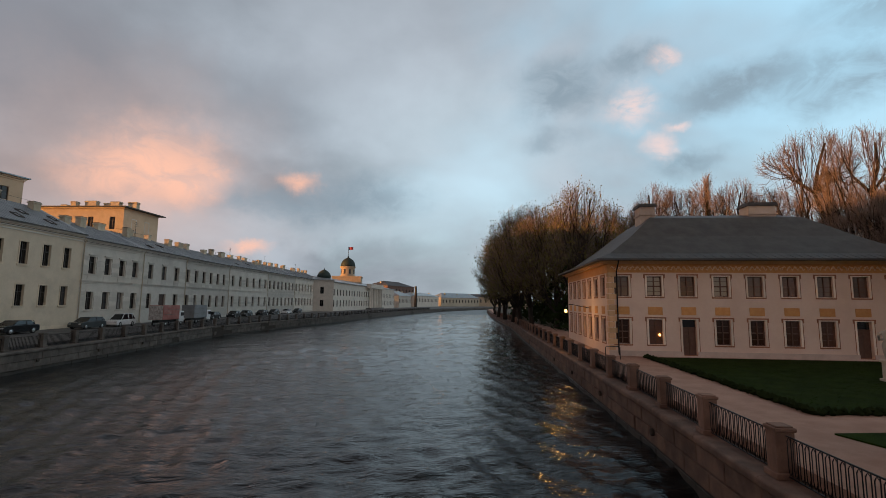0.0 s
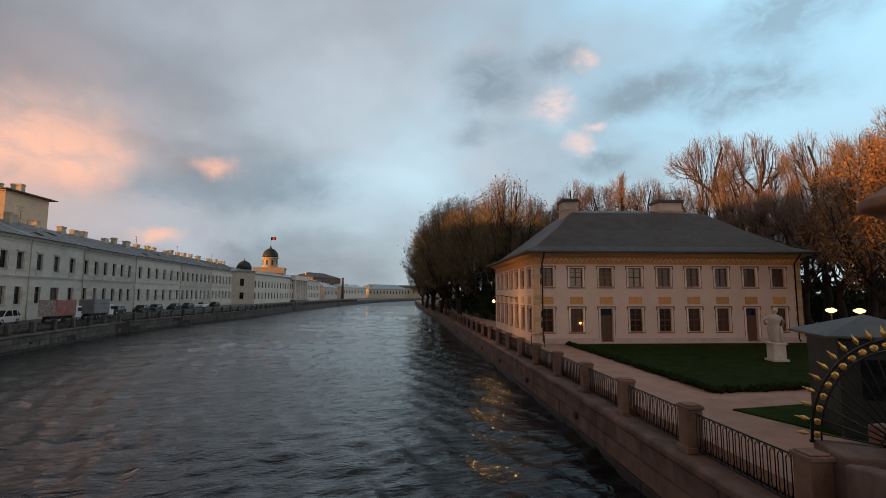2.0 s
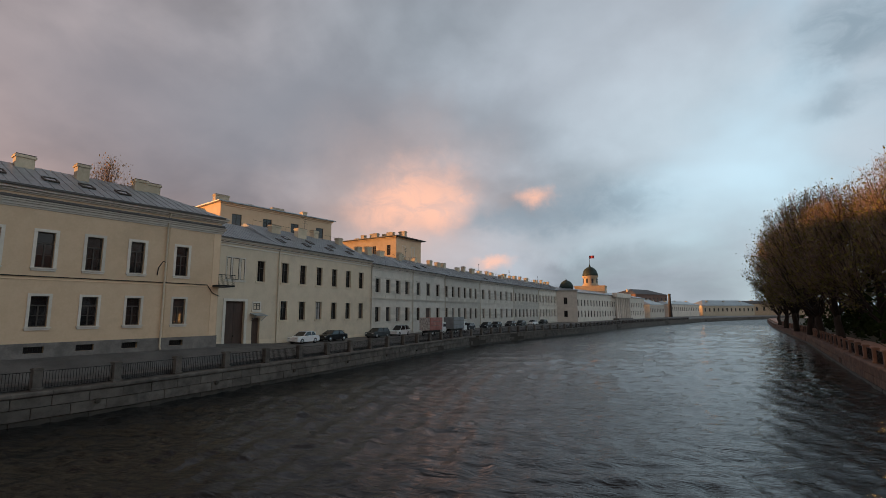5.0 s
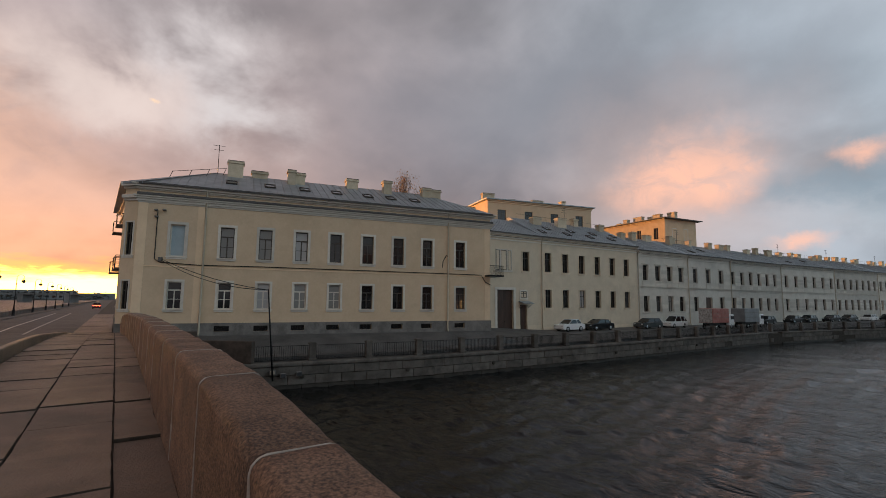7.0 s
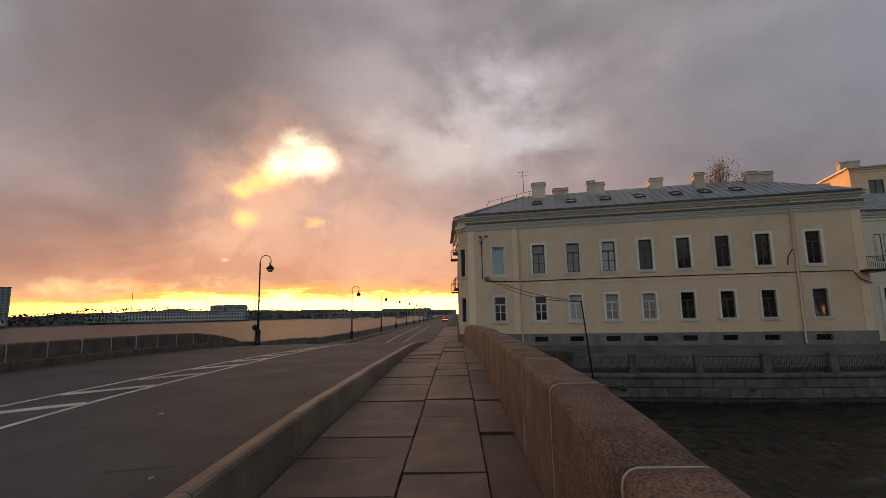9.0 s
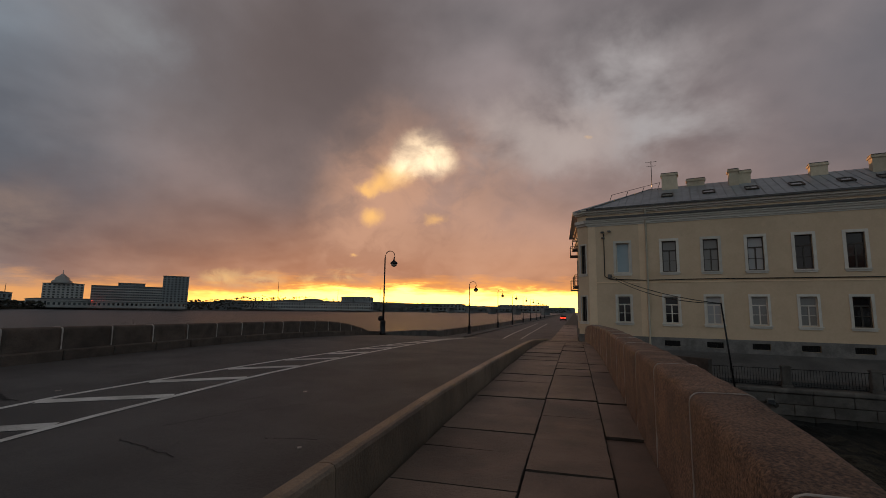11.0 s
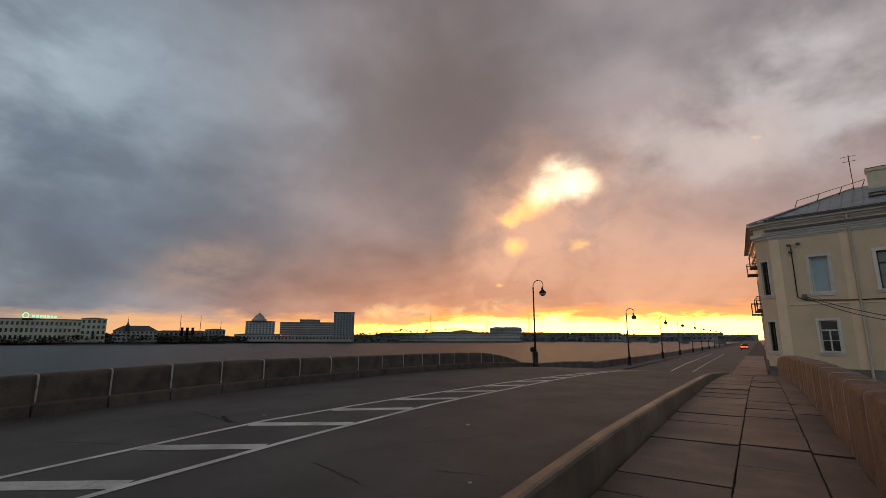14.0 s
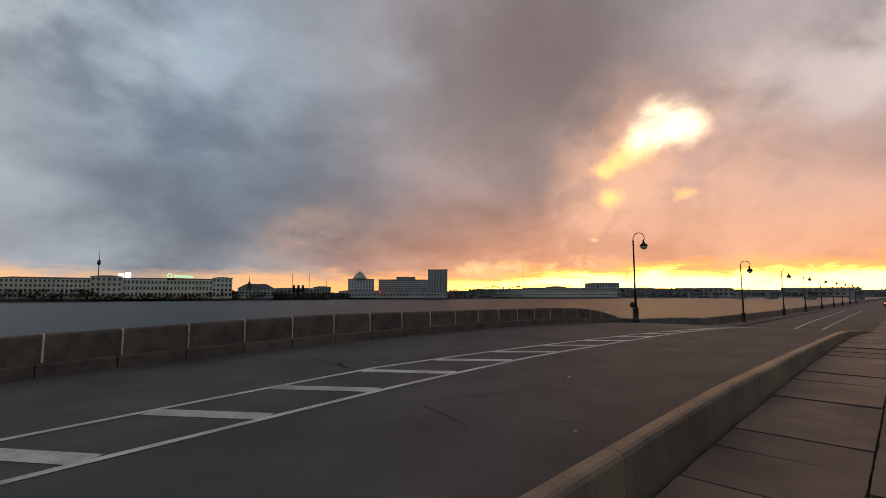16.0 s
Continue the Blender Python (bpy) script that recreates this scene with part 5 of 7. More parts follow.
row_house(68.5, 92.2, 12.2, PALE, [2.2 + 4.0 * i for i in range(6)], [2.2 + 4.0 * i for i in range(6)], "long pale plastered house with many windows", chim=5, lights=2)
row_house(92.2, 115.1, 12.2, PALE, [1.9 + 3.2 * i for i in range(7)], [1.9 + 3.2 * i for i in range(7)], "long pale plastered house with many windows", chim=5)
row_house(115.1, 149.0, 12.2, CREAM, [1.9 + 3.36 * i for i in range(10)], [1.9 + 3.36 * i for i in range(10)], "long pale plastered house with many windows", chim=7)


def block(name, p, u, w, d, z0, z1, mat, label, rows, roof_mat=FARROOF, rise=1.6, eave=0.5, category="house", glass=GLASS, side=None, chim=0, hip=True):
    """A plain house seen over the roofs: walls with window openings on two fronts, a hipped roof, chimneys. rows: (n, za, zb, width)."""
    h = thing(name, frame_at(p, u), label, category)
    holes, spots = [], []
    for n, za, zb, ww in rows:
        for i in range(n):
            x = w * (i + 0.5) / n
            holes.append((x - ww / 2, x + ww / 2, za, zb))
    part("wall", pierced(w, z0, z1, holes, 0.35), mat, h)
    for a, b, za, zb in holes:
        window(h, a, za, b - a, zb - za, DARKFRAME, None, "cross" if w < 60 else "none", glass, sill=False, depth=0.15)
    part("side_wall", boxes((0, 0.35, 0.36, d, z0, z1 - 0.005)), mat, h)
    part("side_wall", boxes((w - 0.35, w, 0.36, d, z0, z1 - 0.005)), mat, h)
    part("rear_wall", boxes((0.36, w - 0.36, d - 0.3, d - 0.01, z0, z1 - 0.005)), mat, h)
    if 4 < w < 60:
        part("cornice", boxes((-0.12, w + 0.12, -0.14, 0.0, z1 - 0.5, z1 - 0.3), (-0.25, w + 0.25, -0.28, 0.0, z1 - 0.22, z1 - 0.004)), mat, h)
    bm = bmesh.new()
    k = min(w, d) / 2 if hip else 0.01
    a = [bm.verts.new(q) for q in ((-eave, -eave, z1), (w + eave, -eave, z1), (w + eave, d + eave, z1), (-eave, d + eave, z1))]
    e2 = [bm.verts.new((v.co.x, v.co.y, z1 + 0.18)) for v in a]
    if w >= d:
        r = [bm.verts.new((k, d / 2, z1 + rise)), bm.verts.new((w - k, d / 2, z1 + rise))]
        fs = ((e2[0], e2[1], r[1], r[0]), (e2[2], e2[3], r[0], r[1]), (e2[3], e2[0], r[0]), (e2[1], e2[2], r[1]))
    else:
        r = [bm.verts.new((w / 2, k, z1 + rise)), bm.verts.new((w / 2, d - k, z1 + rise))]
        fs = ((e2[0], e2[1], r[0]), (e2[2], e2[3], r[1]), (e2[3], e2[0], r[0], r[1]), (e2[1], e2[2], r[1], r[0]))
    for f in fs:
        bm.faces.new(f)
    bm.faces.new(a[::-1])
    for i in range(4):
        bm.faces.new((a[i], a[(i + 1) % 4], e2[(i + 1) % 4], e2[i]))
    part("roof", bm, roof_mat, h)
    rnd = random.Random(int(w * 10 + d))
    for i in range(chim):
        chimney(h, w * (i + 0.5) / chim, d * rnd.uniform(0.3, 0.6), z1 + rise * 0.6, rnd.uniform(1.0, 2.6), 1.0, rnd.uniform(1.0, 1.8))
    return h


def polar(az, dist):
    return (-math.sin(radians(az)) * dist, math.cos(radians(az)) * dist)


# taller houses behind the row
block("attic_house", polar(49.4, 83), (0.25, 0.968), 22.5, 12, 0, 22.3, YELLOW, "tall cream-yellow house rising behind the row", [(4, 18.6, 20.6, 1.7)], ZINC, 1.2, 0.6, chim=4)
# shade on the front is put in as darker ochre, light on the side as yellow
h = block("tower_house", (-74.8, 103.0), (0.99, -0.144), 18.7, 10.7, 0, 22.9, OCHRE, "tall yellow house, front toned as in shade, side as lit, wide dark eave", [(4, 18.4, 21.0, 1.2)], SLATE, 0.9, 1.1, chim=6)
for y in (2.5, 6.5):
    w = window(h, 0, 0, 1.2, 2.4, DARKFRAME, WHITE, "cross", GLASS, depth=0.0)
    w.matrix_basis = pose(18.7, y, 18.4, 0, 0, 90)
part("side_front", boxes((18.71, 18.74, -0.02, 10.72, 0, 22.88)), YELLOW, h)

# classical building with a domed lantern, and the houses beyond it
c0, c1 = (-26.5, 186.0), (-2.0, 305.0)
L = math.hypot(c1[0] - c0[0], c1[1] - c0[1])
u = ((c1[0] - c0[0]) / L, (c1[1] - c0[1]) / L)
inst = block("institute_building", c0, u, L, 24, -0.5, 11.8, CREAM, "long pale classical building with many windows and a green dome", [(30, 6.5, 9.0, 1.3), (30, 2.0, 4.6, 1.3)], ZINC, 3.0, 0.7)
d = thing("portico", frame_at(c0, u), "pale portico of tall columns with a low attic", "portico")
for i in range(8):
    part("column", turned([(0.75, 1.0), (0.65, 1.4), (0.6, 6), (0.5, 10.6), (0.75, 11.0)], 10, None, L * 0.46 + i * 3.4, -1.6), CREAM, d)
part("entablature", boxes((L * 0.46 - 1.5, L * 0.46 + 25.5, -2.4, -0.02, 11.0, 13.2)), CREAM, d)
part("base", boxes((L * 0.46 - 1.5, L * 0.46 + 25.5, -2.8, -0.1, -0.5, 1.0)), PLINTH, d)
pav = block("pavilion", polar(10.25, 184), (0.9, 0.43), 9.0, 14, -0.5, 12.3, CREAM, "ochre end pavilion with two narrow windows", [(1, 7.0, 9.6, 1.4), (1, 2.2, 4.6, 1.4)], ZINC, 1.6, 0.5)
m = thing("small_dome", pose(*polar(8.75, 190), 12.0), "small dark green dome over the pavilion", "dome")
part("cupola", turned([(2.6, 0), (2.6, 1.6), (2.75, 1.7), (2.5, 2.6), (1.9, 3.6), (0.9, 4.3), (0.2, 4.6), (0.05, 5.4)], 20), COPPER, m)
absorb(inst, d)
absorb(pav, m)
m = thing("domed_tower", pose(*polar(6.0, 262), 11.0), "ochre drum with a dark green dome and a flagpole", "tower")
part("attic", boxes((-7.6, 7.6, -6, 6, 0, 6.2), (-7.9, 7.9, -6.3, 6.3, 6.2, 6.7)), OCHRE, m)
part("drum", turned([(4.3, 6.6), (4.3, 7.4), (3.7, 7.5), (3.7, 11.3), (4.2, 11.6), (4.2, 12.2)], 24), OCHRE, m)
for k in range(8):
    part("drum_window", boxes((-0.5, 0.5, -3.78, -3.6, 8.2, 10.6)), GLASS, m, m=pose(0, 0, 0, 0, 0, 22.5 + 45 * k))
part("dome", turned([(4.0, 12.2), (3.95, 13.2), (3.5, 14.7), (2.6, 16.0), (1.4, 16.8), (0.5, 17.2), (0.3, 18.2)], 24), COPPER, m)
part("flagpole", tube(bmesh.new(), [(0, 0, 17.5), (0, 0, 23.4)], 0.12, 6), IRON, m)
bm = bmesh.new()
vs = [bm.verts.new((0.1 + 0.35 * i, 0.12 * math.sin(i * 1.1), z)) for z in (21.6, 23.2) for i in range(8)]
for i in range(7):
    bm.faces.new((vs[i], vs[i + 1], vs[i + 9], vs[i + 8]))
f = part("flag", bm, FLAGRED, m)
f.modifiers.new("thickness", "SOLIDIFY").thickness = 0.03
block("river_house", polar(-0.2, 335), (0.28, 0.96), 34, 16, -1, 8.6, CREAM, "pale low house beside the river", [(9, 3.6, 6.2, 1.4)], ZINC, 4.0, 0.5, chim=3)
block("brick_works", polar(1.2, 385), (0.5, 0.866), 46, 22, -1, 17.5, REDBRICK, "old reddish brick house with a tall stack", [(8, 11.5, 15, 1.6)], FARROOF, 4.5, 0.4, chim=4)
part_stack = thing("brick_stack", pose(*polar(-2.25, 380), 0), "tall dark brick chimney stack", "chimney")
part("stack", turned([(1.3, 0), (0.8, 16.0), (0.95, 16.2), (0.95, 17)], 12), SLATE, part_stack)
block("river_house", polar(-2.2, 392), (0.36, 0.93), 70, 16, -1, 9.5, CREAM, "long pale house along the far river bend", [(16, 4.5, 7.4, 1.5)], ZINC, 3.0, 0.5, chim=5)
block("river_house", polar(-5.4, 470), (0.75, 0.66), 60, 16, -1, 9.0, FARCREAM, "pale house closing the river bend", [(12, 4.0, 7.0, 1.6)], ZINC, 5.0, 0.5, chim=3)
block("river_house", polar(-8.0, 520), (0.95, 0.3), 90, 16, -1, 11.0, OCHRE, "far ochre house at the river bend", [(14, 4.5, 8.0, 1.8)], FARROOF, 3.0, 0.5, chim=2)

# ---------------------------------------------------------------- the palace in the garden
PU = (0.98058, -0.19612)


def palace():
    h = thing("palace", frame_at((16.9, 35.5), PU), "pale pink two-storey palace with orange trim and a dark hipped roof", "palace")
    W, D, z1 = 22.95, 19.0, 6.62
    cx = [1.0 + 2.498 * i for i in range(9)]
    holes = [(x - 0.55, x + 0.55, 4.65, 6.2) for x in cx]
    for i, x in enumerate(cx):
        holes.append((x - 0.52, x + 0.52, 0.1 if i in (2, 7) else 0.93, 2.84))
    part("wall", pierced(W, -0.4, z1, holes, 0.5), PINKISH, h)

    def eared(x, za, zb, hw):
        """Orange moulded surround with ears at the top corners."""
        a, t = 0.035, 0.03
        return boxes((x - hw - a - 0.1, x - hw - 0.1, -t, 0.01, za, zb + 0.1), (x + hw + 0.1, x + hw + a + 0.1, -t, 0.01, za, zb + 0.1), (x - hw - a - 0.18, x + hw + a + 0.18, -t - 0.003, 0.01, zb + 0.1, zb + 0.2), (x - hw - a - 0.18, x - hw - a - 0.1, -t, 0.01, zb - 0.12, zb + 0.1), (x + hw + a + 0.1, x + hw + a + 0.18, -t, 0.01, zb - 0.12, zb + 0.1), (x - hw - a - 0.1, x + hw + a + 0.1, -t - 0.002, 0.01, za - 0.10, za))
    for i, x in enumerate(cx):
        window(h, x - 0.55, 4.65, 1.1, 1.55, BROWNFRAME, None, "grid", PALEPANE if i % 3 != 2 else BROWNPANE, sill=False, depth=0.16)
        part("surround", eared(x, 4.6, 6.18, 0.60), BROWNLINE, h)
        part("architrave", boxes((x - 0.69, x - 0.56, -0.02, 0.01, 4.55, 6.3), (x + 0.56, x + 0.69, -0.02, 0.01, 4.55, 6.3), (x - 0.56, x + 0.56, -0.021, 0.01, 6.21, 6.3), (x - 0.56, x + 0.56, -0.021, 0.01, 4.55, 4.64)), PALETRIM, h)
        part("panel", soft_box(x - 0.55, x + 0.55, -0.03, 0.02, 3.2, 3.82, 0.02, 1), ORANGE, h, "orange relief panel")
        if i in (2, 7):
            d = part("door", boxes((x - 0.5, x - 0.01, 0.25, 0.31, 0.1, 2.2), (x + 0.01, x + 0.5, 0.25, 0.31, 0.1, 2.2), (x - 0.52, x + 0.52, 0.2, 0.26, 2.2, 2.28), (x - 0.40, x - 0.1, 0.22, 0.25, 0.3, 1.0), (x + 0.1, x + 0.40, 0.22, 0.25, 0.3, 1.0)), BROWNFRAME, h, "dark brown double door with a fanlight")
            part("pane", boxes((x - 0.5, x + 0.5, 0.27, 0.29, 2.28, 2.84)), GLASS, d)
        else:
            window(h, x - 0.52, 0.93, 1.04, 1.91, BROWNFRAME, None, "grid", BROWNPANE, sill=False, depth=0.16)
        lo = 0.1 if i in (2, 7) else 0.84
        part("surround", eared(x, lo + 0.06, 2.82, 0.58), BROWNLINE, h)
        part("architrave", boxes((x - 0.67, x - 0.53, -0.02, 0.01, lo, 2.93), (x + 0.53, x + 0.67, -0.02, 0.01, lo, 2.93), (x - 0.53, x + 0.53, -0.021, 0.01, 2.85, 2.93)), PALETRIM, h)
    part("plinth", pierced(W + 0.04, -0.4, 0.42, [(cx[i] - 0.52, cx[i] + 0.52, 0.1, 0.42) for i in (2, 7)], 0.07, -0.08), PALEPLINTH, h, m=pose(0, -0.075, 0))
    # river front, seen at a flat angle
    side = pose(0, D, 0, 0, 0, -90)
    n = 7
    sx = [D - 1.9 - 2.6 * i for i in range(n)]
    sh = [(x - 0.52, x + 0.52, 4.65, 6.2) for x in sx] + [(x - 0.52, x + 0.52, 0.93, 2.84) for x in sx]
    part("side_wall", pierced(D - 0.51, -0.4, z1, sh, 0.5), PINKISH, h, m=side)
    for x in sx:
        for za, zb in ((4.65, 6.2), (0.93, 2.84)):
            wd = window(h, 0, 0, 1.04, round(zb - za, 2), BROWNFRAME, None, "grid", BROWNPANE, sill=False)
            wd.matrix_basis = side @ pose(x - 0.52, 0.16, za)
            part("surround", eared(x, za - 0.05, zb, 0.58), BROWNLINE, h, m=side)
        part("panel", soft_box(x - 0.55, x + 0.55, -0.03, 0.02, 3.2, 3.82, 0.02, 1), ORANGE, h, m=side)
    part("rear_wall", boxes((0.0, W, D, D + 0.4, -0.4, z1)), PINKISH, h)
    part("side_wall", boxes((W - 0.4, W, 0.51, D, -0.4, z1)), PINKISH, h)
    # quoins
    for k in range(14):
        w = 0.62 if k % 2 else 0.42
        z = 0.45 + k * 0.44
        part("quoin", soft_box(-0.03, w, -0.04, 0.02, z, z + 0.40, 0.015, 1), ORANGEPALE, h)
        part("quoin", soft_box(W - w, W + 0.03, -0.04, 0.02, z, z + 0.40, 0.015, 1), ORANGEPALE, h)
        part("quoin", soft_box(D - w, D + 0.03, -0.04, 0.02, z, z + 0.40, 0.015, 1), ORANGEPALE, h, m=side)
    # frieze with raised scrollwork, then the cornice
    fr = part("frieze", boxes((-0.05, W + 0.05, -0.05, 0.3, 6.50, 7.16)), ORANGE, h)
    bm = bmesh.new()
    x = 0.2
    i = 0
    while x < W - 0.2:
        pts = [(x + 0.42 * t, -0.07, 6.85 + 0.16 * math.sin(t * math.pi * 2 + i)) for t in (0, 0.2, 0.4, 0.6, 0.8, 1.0)]
        tube(bm, pts, 0.035, 5)
        turned([(0.02, 6.82), (0.10, 6.86), (0.10, 6.9), (0.02, 6.95)], 7, bm, x + 0.2, -0.05)
        x, i = x + 0.45, i + 1
    part("scrollwork", bm, FRIEZELIGHT, fr, "pale relief scrolls")
    part("frieze", boxes((-0.05, D, -0.05, 0.3, 6.50, 7.16)), ORANGE, h, m=side)
    part("cornice", boxes((-0.35, W + 0.35, -0.35, 0.2, 7.16, 7.3), (-0.62, W + 0.62, -0.62, 0.2, 7.3, 7.42)), ORANGEPALE, h)
    part("cornice", boxes((-0.3, D, -0.35, 0.2, 7.16, 7.3), (-0.6, D, -0.62, 0.2, 7.302, 7.418)), ORANGEPALE, h, m=side)
    # flared hip roof
    o = 1.05
    bm = bmesh.new()
    rings = []
    for s, z in ((-o, 7.40), (-o, 7.55), (0.25, 8.05), (2.6, 9.75), (5.0, 11.75)):
        rings.append([bm.verts.new(q) for q in ((s, s, z), (W - s, s, z), (W - s, D - s, z), (s, D - s, z))])
    for a, b in zip(rings, rings[1:]):
        for i in range(4):
            bm.faces.new((a[i], a[(i + 1) % 4], b[(i + 1) % 4], b[i]))
    r = [bm.verts.new((5.9, 7.2, 12.35)), bm.verts.new((17.0, 7.2, 12.35)), bm.verts.new((17.0, D - 7.2, 12.35)), bm.verts.new((5.9, D - 7.2, 12.35))]
    t = rings[-1]
    for i in range(4):
        bm.faces.new((t[i], t[(i + 1) % 4], r[(i + 1) % 4], r[i]))
    bm.faces.new(r), bm.faces.new(rings[0][::-1])
    for f in bm.faces:
        f.smooth = False
    part("roof", bm, SLATE, h)
    bm = bmesh.new()
    for i in range(1, 40):
        x = -o + i * 0.63
        tube(bm, [(max(-1, min(W + 1, x)), -o - 0.02, 7.56), (x, 0.25, 8.06), ] if 1 < x < W - 1 else [(x, -o, 7.56), (x, -0.6, 7.72)], 0.018, 4)
    part("roof_seams", bm, SLATE, h)
    for x, w in ((5.2, 1.35), (15.2, 2.3)):
        bm = boxes((x - w / 2, x + w / 2, 6.0, 7.6, 10.5, 13.0), (x - w / 2 - 0.1, x + w / 2 + 0.1, 5.9, 7.7, 12.2, 12.32))
        ch = part("chimney", bm, CHIMPALE, h, "pale plastered chimney")
        bm = boxes((x - w / 2 - 0.16, x + w / 2 + 0.16, 5.84, 7.76, 13.0, 13.16))
        part("cap", bm, SLATE, ch, "dark metal cap")
        bm = bmesh.new()
        prism(bm, [(x - w / 2 - 0.1, 5.9), (x + w / 2 + 0.1, 5.9), (x + w / 2 + 0.1, 7.7), (x - w / 2 - 0.1, 7.7)], 13.16, 13.3)
        part("cap", bm, SLATE, ch)
    for x in (0.62, W - 0.55):
        bm = bmesh.new()
        tube(bm, [(x, -0.9, 7.45), (x, -0.7, 7.2), (x, -0.12, 6.6), (x, -0.11, 0.3), (x, -0.28, 0.1)], 0.055, 8)
        part("downpipe", bm, IRON, h, "dark downpipe")
    # chimney low behind, and a warm lamp in one ground-floor window
    part("lamp", turned([(0.02, 0), (0.08, 0.05), (0.1, 0.12), (0.03, 0.2)], 8), WARMWIN, h, "small lit lamp behind the pane", m=pose(cx[1] + 0.3, 0.12, 1.55))


BROWNLINE = surf("brown_moulding_line", (0.30, 0.12, 0.06), (0.38, 0.17, 0.09), 3.0, 0.8, 0.1)
PALETRIM = surf("pale_moulding", (0.84, 0.72, 0.60), (0.89, 0.78, 0.66), 3.0, 0.8, 0.1)
ORANGEPALE = surf("pale_orange_quoin", (0.66, 0.42, 0.23), (0.72, 0.50, 0.30), 2.0, 0.85, 0.15)
PALEPLINTH = surf("pale_plinth", (0.52, 0.41, 0.35), (0.60, 0.48, 0.41), 1.0, 0.85, 0.15, stain=(0.40, 0.32, 0.27))
FRIEZELIGHT = surf("pale_relief", (0.70, 0.52, 0.36), (0.76, 0.58, 0.42), 3.0, 0.85, 0.2)
CHIMPALE = surf("pale_chimney", (0.58, 0.48, 0.40), (0.68, 0.57, 0.48), 1.5, 0.9, 0.2, stain=(0.42, 0.35, 0.3))
palace()

# lit lantern on the palace's river corner
m = thing("wall_lantern", pose(15.9, 42.4, 3.1), "round lit lantern on an iron bracket", "lantern")
part("globe", turned([(0.03, 0.08), (0.10, 0.12), (0.15, 0.22), (0.10, 0.34), (0.03, 0.4)], 14), LAMPGLOW, m, "glowing warm globe")
part("bracket", tube(bmesh.new(), [(0, 0, 0.4), (0.1, 0, 0.75), (0.5, 0, 0.85), (2.4, 0, 0.5)], 0.03, 6), IRON, m)
ld = bpy.data.lights.new("lantern_light", "POINT")
ld.energy, ld.color, ld.shadow_soft_size, ld.specular_factor = 120, (1.0, 0.50, 0.14), 0.2, 0.02
new("lantern_light", ld).location = (15.45, 42.4, 3.3)

# lawns with dark clipped edging
LAWN = [(19.0, 34.1), (15.6, 16.2), (19.8, 15.9), (70.0, 10.0), (75.0, 24.0), (40.0, 30.0)]
for name, pts in (("lawn", LAWN), ("lawn", [(13.9, 13.7), (20.0, 13.6), (60.0, 8.0), (55.0, 2.0), (15.0, 5.0)])):
    bm = prism(bmesh.new(), pts, -0.1, 0.05)
    tagged(part(name, bm, GRASS), "dark green mown lawn beside the gravel path", "lawn", kind="structure")
bm = bmesh.new()
rnd = random.Random(4)
for i in range(9000):
    t = rnd.random()
    x, y = rnd.uniform(15.5, 46), rnd.uniform(15.8, 34)
    inside = x > 15.6 + (y - 16.2) * 0.19 + 0.1 and y < 34.1 - (x - 19) * 0.196 and y > 16.2 - (x - 15.6) * 0.1
    if not inside:
        continue
    a, hgt = rnd.uniform(0, 6.28), rnd.uniform(0.01, 0.04)
    w = rnd.uniform(0.02, 0.05)
    v = [bm.verts.new((x - w * math.cos(a), y - w * math.sin(a), 0.04)), bm.verts.new((x + w * math.cos(a), y + w * math.sin(a), 0.04)), bm.verts.new((x + rnd.uniform(-0.04, 0.04), y + rnd.uniform(-0.04, 0.04), 0.05 + hgt))]
    bm.faces.new(v)
tagged(part("grass_blades", bm, GRASS), "short dark green grass", "grass", kind="stuff")
edge_pts = [(19.0, 34.1), (15.6, 16.2), (19.8, 15.9), (46.0, 12.8)]
bm = bmesh.new()
total = length_of(edge_pts)
s = 0.0
while s < total:
    (x, y), u = along(edge_pts, s)
    for k in range(3):
        r = rnd.uniform(0.10, 0.17)
        px, py, pz = x + rnd.uniform(-0.16, 0.16), y + rnd.uniform(-0.16, 0.16), rnd.uniform(0.06, 0.2)
        vs = [bm.verts.new((px + r * a, py + r * b, pz + r * c)) for a, b, c in ((1, 0, 0), (0, 1, 0), (-1, 0, 0), (0, -1, 0), (0, 0, 1), (0, 0, -1))]
        for a, b in ((0, 1), (1, 2), (2, 3), (3, 0)):
            bm.faces.new((vs[a], vs[b], vs[4])), bm.faces.new((vs[b], vs[a], vs[5]))
    s += 0.13
tagged(part("box_hedge", bm, HEDGE), "low dark clipped hedge edging the lawn", "hedge", kind="stuff")
bm = prism(bmesh.new(), [(24, 58), (30, 110), (45, 205), (64, 310), (160, 420), (600, 420), (600, 20), (90, 22), (60, 44)], -0.1, 0.03)
tagged(part("ground_wood", bm, EARTH), "dark woodland earth under the trees", "ground", kind="structure")

# marble statue on its pedestal
p = thing("pedestal", pose(26.45, 22.6, 0.04, 0, 0, -20), "square weathered marble pedestal on the lawn", "pedestal")
part("base", soft_box(-0.46, 0.46, -0.46, 0.46, 0, 0.14, 0.02, 1), MARBLE, p)
part("die", soft_box(-0.36, 0.36, -0.36, 0.36, 0.14, 1.0, 0.02, 1), MARBLE, p)
part("cap", soft_box(-0.44, 0.44, -0.44, 0.44, 1.0, 1.12, 0.02, 1), MARBLE, p)
bm = turned([(0.30, 0), (0.34, 0.1), (0.30, 0.5), (0.36, 0.85), (0.27, 1.05), (0.33, 1.3), (0.36, 1.45), (0.24, 1.6), (0.10, 1.66), (0.09, 1.72), (0.15, 1.8), (0.16, 1.92), (0.11, 2.02), (0.03, 2.06)], 18)
